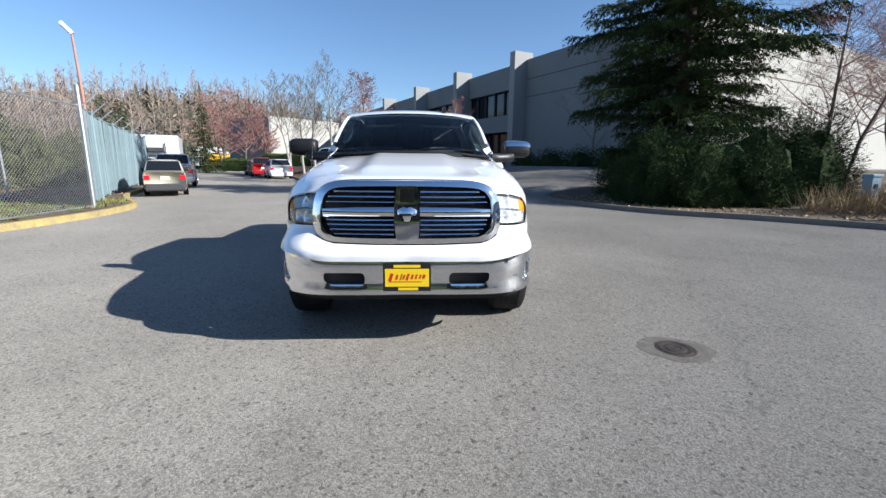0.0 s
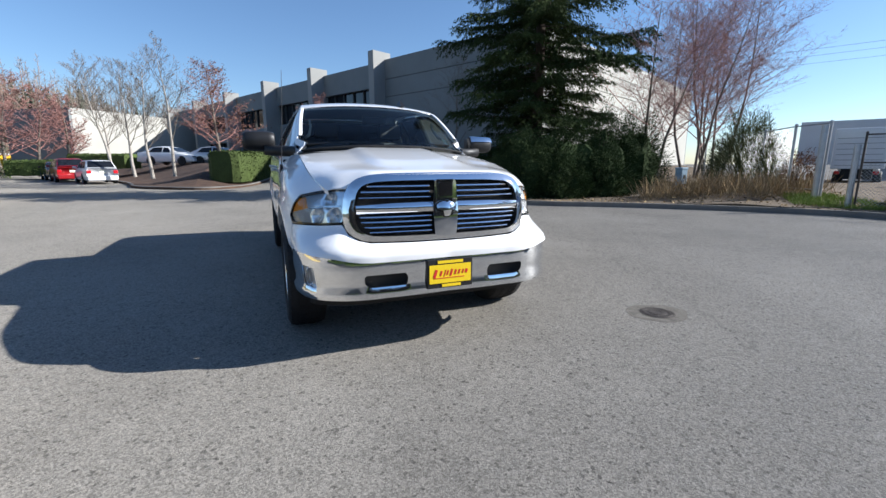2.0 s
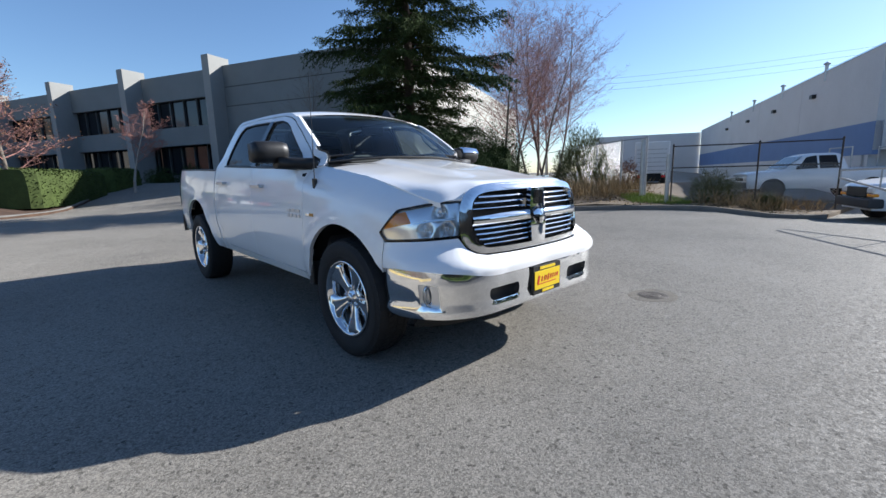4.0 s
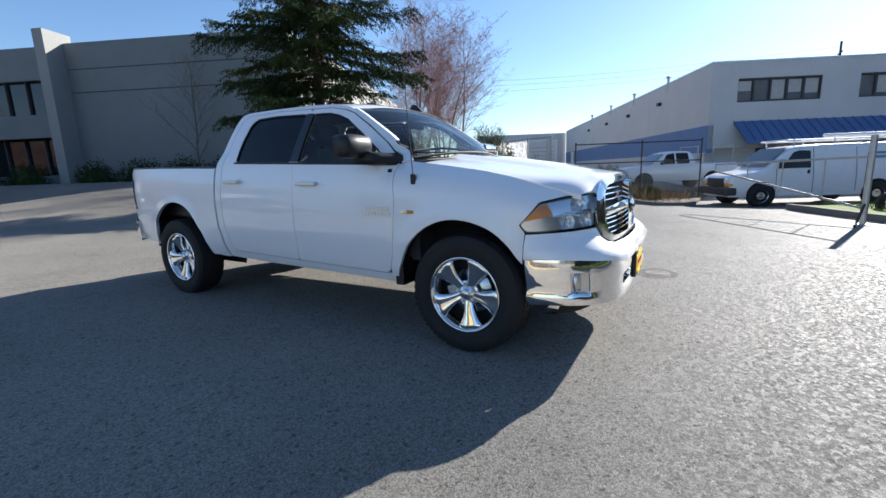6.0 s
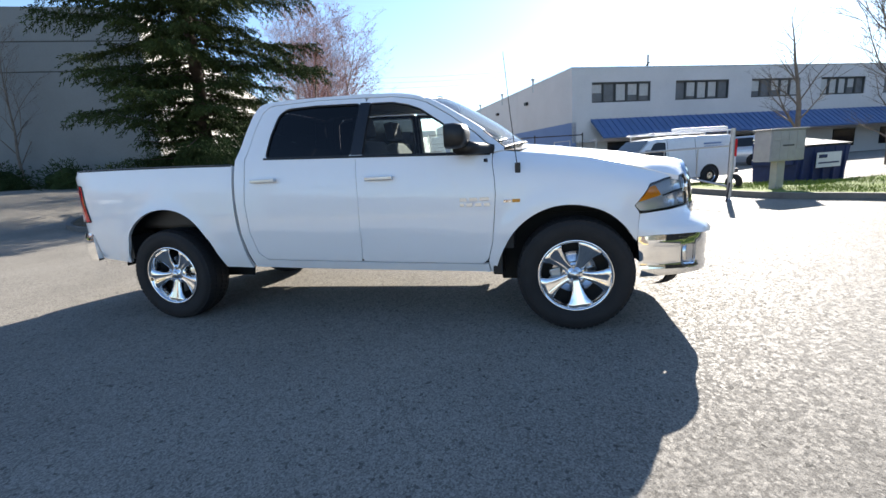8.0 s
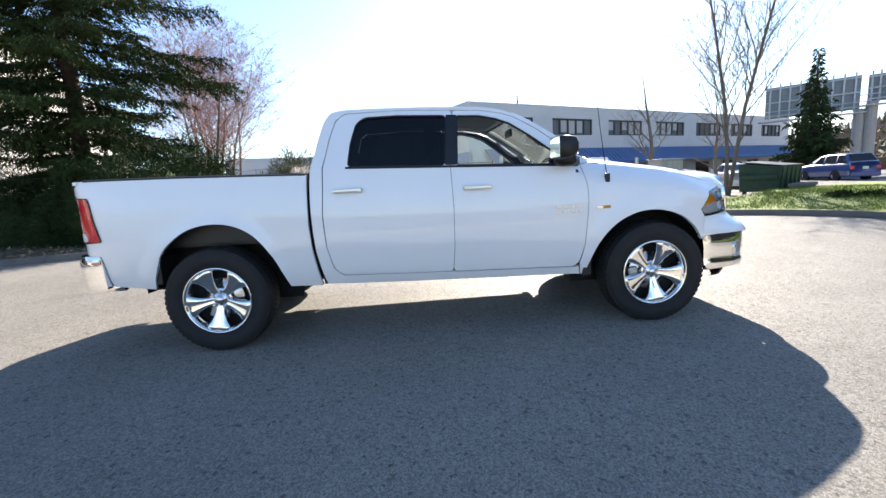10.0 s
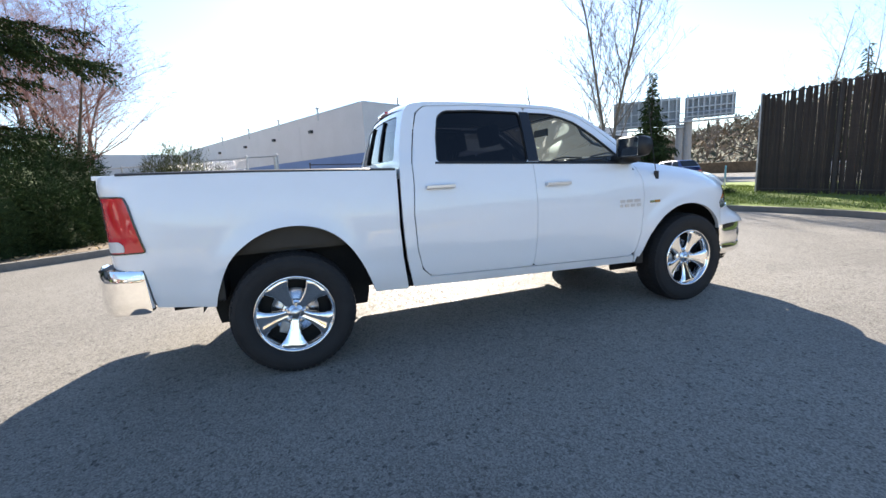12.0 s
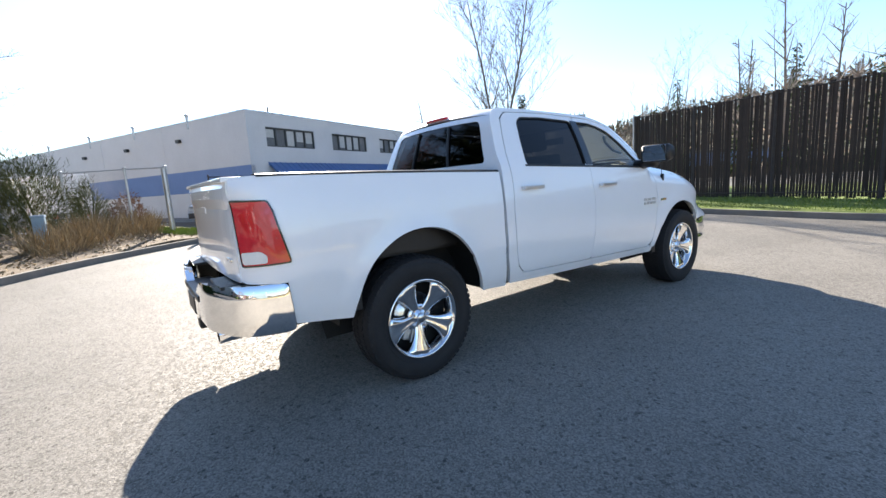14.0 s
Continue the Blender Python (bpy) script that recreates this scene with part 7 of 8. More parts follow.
# ---- fences ----
def fence_frame(name, pts, h, label, z=0.1, post_r=0.035, every=3.0, material=GALV, rails=(0.06, 1.0), category="fence"):
    f = thing(name, label, category)
    P = dense([Vector((*p, 0)) for p in pts], every, closed=False) + [Vector((*pts[-1], 0))]
    for p in P:
        part("post", Geo().tube([(p.x, p.y, z - 0.2), (p.x, p.y, z + h + 0.05)], post_r, 8).lathe([(0, z + h + 0.09), (post_r * 1.2, z + h + 0.06), (post_r * 1.2, z + h + 0.02)], Matrix.Translation((p.x, p.y, 0)), 8), material, f)
    for fr in rails:
        for a, b in zip(P, P[1:]):
            part("rail", Geo().tube([(a.x, a.y, z + h * fr), (b.x, b.y, z + h * fr)], 0.02, 6), material, f)
    return f, P


def chain_mesh(f, a, b, z, h, pitch=0.085, wire=0.0028, material=GALV):
    """Diamond wire mesh between two posts."""
    a, b = Vector((*a, 0)), Vector((*b, 0))
    L = (b - a).length
    d = (b - a) / L
    n = Vector((-d.y, d.x, 0))
    g = Geo()
    for sg in (-1, 1):
        k = -h
        while k < L + h:
            s0, s1 = (k, k + h) if sg > 0 else (k, k - h)
            z0, z1 = 0.0, h
            lo, hi = 0.0, 1.0
            for bound, up in ((0.0, False), (L, True)):
                t = (bound - s0) / (s1 - s0)
                inc = (s1 > s0) == up
                if inc:
                    hi = min(hi, t)
                else:
                    lo = max(lo, t)
            if hi > lo:
                q = [a + d * (s0 + (s1 - s0) * t) + Vector((0, 0, z + h * t)) for t in (lo, hi)]
                o = n * wire
                u = Vector((0, 0, wire * 1.4))
                g.add([q[0] + o, q[0] - o + u, q[0] - o - u, q[1] + o, q[1] - o + u, q[1] - o - u], [(0, 1, 4, 3), (1, 2, 5, 4), (2, 0, 3, 5)])
            k += pitch
    part("wire_mesh", g, material, f, "galvanised chain-link mesh")["kind"] = "stuff"


def slats(f, pts, z, h, width, gap, material, seed, drop=0.02, name="slat"):
    """Upright privacy slats along a line, each its own piece."""
    rng = random.Random(seed)
    meshes = []
    for k in range(5):
        hh = h - 0.05 * rng.random()
        w = width * rng.uniform(0.85, 1.0)
        me = mesh_of(name, *Geo().rbox((-w / 2, -0.006, 0), (w / 2, 0.006, hh), 0.003), material)
        meshes.append(me)
    count = 0
    for a, b in zip(pts, pts[1:]):
        a, b = Vector(a), Vector(b)
        L = (b - a).length
        ang = math.degrees(math.atan2(b.y - a.y, b.x - a.x))
        s = 0.05
        while s < L - 0.02:
            p = a + (b - a) * (s / L)
            if rng.random() > drop:
                ob = new(name, rng.choice(meshes))
                ob.parent = f
                ob.matrix_local = pose(p.x, p.y, z + rng.uniform(-0.03, 0.05), rng.gauss(0, 0.3), rng.gauss(0, 0.35), ang + rng.gauss(0, 3))
                count += 1
            s += width + gap * rng.uniform(0.4, 1.6)


FH = 2.5
W_FENCE = [(-8.3, 7.75), (-8.1, 4.9), (-8.45, 2.4), (-10.0, -1.0), (-12.4, -4.5)]
wf, wp = fence_frame("chain_link_fence", W_FENCE, FH, "tall galvanised chain-link fence on the verge", z=0.12, every=3.2, rails=(0.01, 1.0))
for a, b in zip(W_FENCE, W_FENCE[1:]):
    chain_mesh(wf, a, b, 0.14, FH - 0.05)
NW_FENCE = [(-8.38, 7.85), (-10.6, 11.7), (-12.6, 15.9), (-16.4, 24.2)]
nf, npst = fence_frame("slatted_fence", NW_FENCE, FH, "tall chain-link fence with blue-grey privacy slats and wire arms", z=0.12, every=3.0, material=SLAT_BLUE)
part("corner_post", Geo().tube([(-8.28, 7.70, 0), (-8.28, 7.70, 3.1)], 0.055, 10), GALV, nf)
slats(nf, NW_FENCE, 0.2, FH - 0.1, 0.088, 0.004, SLAT_BLUE, 5, 0.0)
for p in npst:
    part("wire_arm", Geo().tube([(p.x, p.y, FH + 0.1), (p.x + 0.28, p.y + 0.22, FH + 0.45)], 0.018, 5), GALV, nf)
for k in range(3):
    part("strand", Geo().tube([(p.x + 0.09 * (k + 1), p.y + 0.07 * (k + 1), FH + 0.12 + 0.11 * (k + 1)) for p in npst], 0.004, 4), GALV, nf)
# yard gate and stakes behind the mesh
yg, _ = fence_frame("yard_gate", [(-12.6, 10.2), (-15.8, 9.2)], 1.9, "low chain-link yard gate behind the fence", z=0.0, every=1.6)
chain_mesh(yg, (-12.6, 10.2), (-15.8, 9.2), 0.05, 1.8)

D_FENCE = [(5.3, -9.95), (3.2, -9.70), (-1.2, -9.15), (-6.5, -8.6), (-14, -9.9)]
df, dp = fence_frame("dark_fence", D_FENCE, 2.85, "tall fence with dark brown upright slats behind the grass", z=0.28, every=2.9, material=RUST, post_r=0.045)
slats(df, D_FENCE[:4], 0.3, 2.88, 0.066, 0.003, SLAT_BROWN, 6, 0.008)
slat_rest = Geo()
for s in np.arange(0, 7.6, 0.1):
    slat_rest.box((-6.5 - s * 0.985 - 0.042, -8.6 - s * 0.17 - 0.006, 0.3), (-6.5 - s * 0.985 + 0.042, -8.6 - s * 0.17 + 0.006, 3.1))
part("far_slats", slat_rest, SLAT_BROWN, df)["kind"] = "stuff"
back = thing("dark_fence", "side run of the tall dark slatted fence", "fence")
slats(back, [(5.35, -10.0), (6.9, -16.0)], 0.3, 2.85, 0.088, 0.012, SLAT_BROWN, 8, 0.03)
part("post", Geo().tube([(5.36, -9.98, 0), (5.36, -9.98, 3.25)], 0.05, 10), GALV, back)

# fence and gate by the van yard
ef, ep = fence_frame("yard_fence", [(20.5, 12.5), (17.0, 8.4), (14.3, 5.0), (13.9, 3.9)], 2.0, "weathered chain-link yard fence behind the shrubs", z=0.4, every=3.0, post_r=0.04)
chain_mesh(ef, (17.0, 8.4), (14.3, 5.0), 0.45, 1.9)
part("corner_post", Geo().tube([(13.75, 3.95, 0.2), (13.75, 3.95, 2.35)], 0.085, 10), GALV, ef, "thick grey corner post")
ef2, _ = fence_frame("yard_fence", [(13.2, 2.75), (14.3, 0.6), (14.9, -1.3)], 1.85, "weathered pipe-rail chain-link fence beside the van yard", z=0.15, every=2.6, post_r=0.026, rails=(0.62, 1.0), material=RUST)
part("corner_post", Geo().tube([(13.1, 2.85, 0.0), (13.1, 2.85, 1.75)], 0.07, 10), GALV, ef2, "thick grey end post")
chain_mesh(ef2, (13.2, 2.75), (14.3, 0.6), 0.2, 1.15)
chain_mesh(ef2, (14.3, 0.6), (14.9, -1.3), 0.2, 1.15)
gt = thing("swing_gate", "galvanised tube swing gate on a post at the yard entrance", "gate")
gp, ge = Vector((7.2, -3.97, 0)), Vector((10.2, -1.67, 0))
part("gate_post", Geo().tube([gp + Vector((0, 0, -0.1)), gp + Vector((0, 0, 1.62))], 0.05, 10), GALV, gt)
part("gate_foot", Geo().lathe([(0.0, 0.02), (0.13, 0.02), (0.14, 0.0)], Matrix.Translation(gp), 12), GALV, gt)
part("gate_tube", Geo().tube([gp + Vector((0, 0, 1.24)), ge + Vector((0, 0, 1.15))], 0.024, 8), GALV, gt)
part("gate_tube", Geo().tube([gp + Vector((0, 0, 0.30)), ge + Vector((0, 0, 0.98))], 0.024, 8), GALV, gt)
for f in (0.22, 0.47, 0.72, 1.0):
    q = gp.lerp(ge, f)
    part("gate_upright", Geo().tube([q + Vector((0, 0, 0.30 + 0.68 * f)), q + Vector((0, 0, 1.24 - 0.09 * f))], 0.014, 6), GALV, gt)
part("gate_hinge", Geo().tube([gp + Vector((0.03, 0.02, 0.22)), gp + Vector((0.03, 0.02, 1.32))], 0.03, 8), RUST, gt)
part("gate_prop", Geo().tube([gp + Vector((0.0, 0, 0.42)), gp + Vector((-0.42, 0.20, 0.0))], 0.022, 6), RUST, gt)

# ---- vehicles ----
def small_wheel(parent, x, y, r, w):
    s = 1 if x > 0 else -1
    ax = Matrix.Translation((x, y, r)) @ pose(0, 0, 0, 0, 90 * s, 0)
    t = part("wheel", Geo().lathe([(0.0, -w / 2), (r * 0.9, -w / 2), (r, -w * 0.35), (r, w * 0.35), (r * 0.9, w / 2), (r * 0.62, w / 2)], ax, 20), RUBBER, parent, "", True)
    g = Geo().lathe([(r * 0.62, w / 2 + 0.003), (r * 0.58, w * 0.35), (r * 0.2, w * 0.40), (0.0, w * 0.44)], ax, 20)
    part("rim", g, CHROME_DULL, t, "", True)
    return t


def car(name, label, paint, m, prof, cabin_pts, W, zb=0.24, wheels=(0.85, 3.5, 0.32), win=(), rear_red=True, category="car", group="", plate=True, roof_rack=False, dark_bumper=False, belt_in=0.93, top_in=0.72):
    """A vehicle with its nose at local y = 0 pointing to -y. prof: (y, top of the lower body, half-width factor); cabin_pts: (y, roof height)."""
    c = thing(name, label, category, m, group)
    hw = W / 2
    rows = []
    for y, zt, k in prof:
        w = hw * k
        rows.append([Vector((x * w, y, z)) for x, z in ((-0.90, zb), (-0.985, zb + 0.12), (-1.0, zb + 0.55 * (zt - zb)), (-0.975, zt - 0.10), (-0.93, zt - 0.02), (-0.84, zt), (0, zt + 0.012), (0.84, zt), (0.93, zt - 0.02), (0.975, zt - 0.10), (1.0, zb + 0.55 * (zt - zb)), (0.985, zb + 0.12), (0.90, zb))])
    g = Geo().grid(rows)
    n = len(rows[0])
    g.f += [tuple(range(n)), tuple((len(rows) - 1) * n + i for i in range(n - 1, -1, -1)), ]
    g.add([rows[0][0], rows[0][-1], rows[-1][-1], rows[-1][0]], [(0, 1, 2, 3)])
    part("body", g, paint, c, "", True)
    zbelt = lambda y: lerp([(a, b) for a, b, _ in prof], y) - 0.015
    kw = lambda y: lerp([(a, k) for a, _, k in prof], y)
    roofz = lambda y: lerp(cabin_pts, y)

    def side_pt(y, f):
        zr, z0 = roofz(y), zbelt(y)
        z = z0 + (zr - z0) * f
        zmax = max(q for _, q in cabin_pts)
        g_ = (z - z0) / max(0.05, zmax - z0)
        return hw * kw(y) * (belt_in + (top_in - belt_in) * g_), z

    rows = []
    for y in np.linspace(cabin_pts[0][0], cabin_pts[-1][0], 26):
        x0, z0 = side_pt(y, 0)
        x1, z1 = side_pt(y, 0.92)
        x2, z2 = side_pt(y, 1.0)
        rows.append([Vector(p) for p in ((-x0, y, z0 - 0.02), (-x1, y, z1), (-x2 * 0.9, y, z2), (-x2 * 0.4, y, z2 + 0.015), (x2 * 0.4, y, z2 + 0.015), (x2 * 0.9, y, z2), (x1, y, z1), (x0, y, z0 - 0.02))])
    g = Geo().grid(rows)
    g.f += [tuple(range(8)), tuple(25 * 8 + i for i in range(7, -1, -1))]
    part("cabin", g, paint, c, "", True)
    for y0, y1, y2, y3 in win:
        for sg in (-1, 1):
            q = []
            for y, f in ((y0, 0.06), (y1, 0.06), (y2, 0.86), (y3, 0.86)):
                x, z = side_pt(y, f)
                q.append((y, f))
            ring = rounded(q, 0.05, 3)
            vs = []
            for p in dense(ring, 0.25):
                x, z = side_pt(p.x, p.y)
                vs.append(Vector((sg * (x + 0.006), p.x, z)))
            part("side_window", Geo().add(vs, [tuple(range(len(vs)))]), DARK_GLASS, c)
    for (p0, p1, nm, off) in ((cabin_pts[0], cabin_pts[1], "windscreen", -0.012), (cabin_pts[-1], cabin_pts[-2], "rear_window", 0.012)):
        a = (p0[0] + (p1[0] - p0[0]) * 0.10, p0[1] + (p1[1] - p0[1]) * 0.10)
        b = (p0[0] + (p1[0] - p0[0]) * 0.93, p0[1] + (p1[1] - p0[1]) * 0.93)
        xa, xb = side_pt(a[0], 0.98)[0] * 0.90, side_pt(b[0], 1.0)[0] * 0.93
        part(nm, Geo().add([(-xa, a[0] + off, a[1] + 0.03), (xa, a[0] + off, a[1] + 0.03), (xb, b[0] + off, b[1] + 0.02), (-xb, b[0] + off, b[1] + 0.02)], [(0, 1, 2, 3) if off < 0 else (3, 2, 1, 0)]), DARK_GLASS, c)
    for y in wheels[:2]:
        for sg in (-1, 1):
            part("wheel_arch", Geo().lathe([(0.0, 0.0), (wheels[2] * 1.18, 0.0), (wheels[2] * 1.18, -0.02)], Matrix.Translation((sg * (hw * kw(y) + 0.004), y, wheels[2])) @ pose(0, 0, 0, 0, 90 * sg, 0), 22), UNDER, c)
            small_wheel(c, sg * (hw * kw(y) - 0.085), y, wheels[2], 0.2)
    y0, z0, k0 = prof[0]
    y1, z1, k1 = prof[-1]
    for sg in (-1, 1):
        xa, xb = sorted((sg * hw * k0 * 0.62, sg * hw * k0 * 0.93))
        part("headlight", Geo().rbox((xa, y0 - 0.02, z0 - 0.26), (xb, y0 + 0.10, z0 - 0.12), 0.03), CLEAR_LENS, c)
        xa, xb = sorted((sg * hw * k1 * 0.70, sg * hw * k1 * 0.99))
        part("tail_light", Geo().rbox((xa, y1 - 0.14, z1 - 0.30), (xb, y1 + 0.018, z1 - 0.10), 0.03), RED_LENS, c)
    bm_ = BUMPER_BLACK if dark_bumper else paint
    part("rear_bumper", Geo().rbox((-hw * k1 * 0.96, y1 - 0.1, zb + 0.02), (hw * k1 * 0.96, y1 + 0.09, zb + 0.30), 0.05), bm_, c)
    part("front_bumper", Geo().rbox((-hw * k0 * 0.96, y0 - 0.09, zb + 0.02), (hw * k0 * 0.96, y0 + 0.1, zb + 0.28), 0.05), bm_, c)
    part("front_grille", Geo().rbox((-hw * k0 * 0.5, y0 - 0.025, z0 - 0.27), (hw * k0 * 0.5, y0 + 0.05, z0 - 0.13), 0.02), GLOSS_BLACK, c)
    if plate:
        part("plate", Geo().rbox((-0.16, y1 + 0.004, z1 - 0.30), (0.16, y1 + 0.025, z1 - 0.15), 0.006), PAPER, c)
    if roof_rack:
        for sg in (-1, 1):
            x = sg * hw * 0.62
            ys = [y for y, z in cabin_pts[1:-1]]
            zr = max(z for _, z in cabin_pts)
            part("roof_rail", Geo().tube([(x, min(ys) + 0.3, zr + 0.0), (x, min(ys) + 0.4, zr + 0.06), (x, max(ys) - 0.2, zr + 0.06), (x, max(ys) - 0.1, zr)], 0.018, 6), BLACK, c)
    for sg in (-1, 1):
        yy = cabin_pts[0][0] + 0.45
        part("side_mirror", Geo().rbox((sg * hw * 1.08 - 0.09, yy - 0.06, zbelt(yy) + 0.02), (sg * hw * 1.08 + 0.09, yy + 0.06, zbelt(yy) + 0.16), 0.03), paint if not dark_bumper else BLACK, c)
    return c


SEDAN = [(0.0, 0.70, 0.80), (0.12, 0.76, 0.90), (0.6, 0.86, 0.97), (1.25, 0.95, 1.0), (2.4, 0.97, 1.0), (3.7, 0.98, 1.0), (4.3, 1.0, 0.97), (4.7, 0.98, 0.88), (4.78, 0.92, 0.82)]
SEDAN_C = [(1.15, 0.95), (2.0, 1.40), (2.5, 1.46), (3.1, 1.44), (3.55, 1.36), (4.25, 1.0)]
SEDAN_W = [(1.55, 2.45, 2.40, 2.02), (2.52, 3.75, 3.35, 2.50)]
WAGON = [(0.0, 0.70, 0.82), (0.12, 0.78, 0.92), (0.6, 0.88, 0.98), (1.2, 0.97, 1.0), (2.6, 0.99, 1.0), (3.9, 1.0, 1.0), (4.55, 1.0, 0.97), (4.72, 0.98, 0.92)]
WAGON_C = [(1.1, 0.96), (1.95, 1.42), (2.5, 1.50), (3.6, 1.50), (4.1, 1.47), (4.62, 1.0)]
WAGON_W = [(1.5, 2.4, 2.35, 1.95), (2.47, 3.4, 3.35, 2.43), (3.48, 4.3, 4.0, 3.43)]
SUV = [(0.0, 0.78, 0.84), (0.12, 0.88, 0.94), (0.6, 0.98, 0.99), (1.15, 1.05, 1.0), (2.6, 1.07, 1.0), (3.9, 1.08, 1.0), (4.4, 1.06, 0.97), (4.55, 1.0, 0.93)]
SUV_C = [(1.05, 1.04), (1.85, 1.55), (2.4, 1.65), (3.5, 1.66), (4.0, 1.62), (4.48, 1.1)]

car("station_wagon", "gold station wagon parked beside the yellow kerb", GOLD, pose(-11.25, 16.35, 0, 0, 0, 208.5) @ Matrix.Scale(0.89, 4), WAGON, WAGON_C, 1.6, win=WAGON_W, wheels=(0.9, 3.6, 0.32), roof_rack=True, dark_bumper=True)
car("parked_car", "dark car parked ahead of the gold wagon", SILVER, pose(-13.9, 22.4, 0, 0, 0, 204.8), SUV, SUV_C, 1.8, win=WAGON_W, wheels=(0.88, 3.55, 0.34))
car("parked_car", "white hatchback parked at the bark bank", FLEET_WHITE, pose(-12.4, 34.4, 0, 0, 0, 204.8), WAGON, WAGON_C, 1.75, win=WAGON_W, group="cars at the bank")
car("parked_car", "red sport utility vehicle parked by the road", RED_PAINT, pose(-15.3, 38.8, 0, 0, 0, 204.8), SUV, SUV_C, 1.8, win=WAGON_W, wheels=(0.88, 3.55, 0.34), group="cars at the bank")
car("parked_car", "dark sedan parked behind the red car", GLOSS_BLACK, pose(-17.6, 43.6, 0, 0, 0, 204.8), SEDAN, SEDAN_C, 1.76, win=SEDAN_W, group="cars at the bank")
car("parked_car", "white sedan parked in the car park above the bank", FLEET_WHITE, pose(-5.9, 37.6, 1.22, 0, 0, 62), SEDAN, SEDAN_C, 1.78, win=SEDAN_W, group="cars in the upper car park")
car("parked_car", "silver sedan parked in the car park above the bank", SILVER, pose(-2.2, 36.4, 1.22, 0, 0, 64), SEDAN, SEDAN_C, 1.78, win=SEDAN_W, group="cars in the upper car park")
for k, (x, y, p, lb) in enumerate(((-34, 66, SILVER, "silver car parked far up the road"), (-31, 72, FLEET_WHITE, "white car parked far up the road"), (-28, 77, SILVER, "grey car parked far up the road"))):
    car("parked_car", lb, p, pose(x, y, 0.3, 0, 0, 205), SUV, SUV_C, 1.8, win=WAGON_W, group="cars far up the road")
for k, (x, y, p, a) in enumerate(((22.5, -17.5, SILVER, 65), (24.5, -25.0, BLUE_PAINT, 80), (18.8, -31.5, SILVER, 80), (26.0, -8.5, SILVER, 150))):
    car("parked_car", "car parked in front of the white building", p, pose(x, y, -0.05, 0, 0, a), SUV if k % 2 else SEDAN, SUV_C if k % 2 else SEDAN_C, 1.78, win=WAGON_W if k % 2 else SEDAN_W, group="cars by the white building")

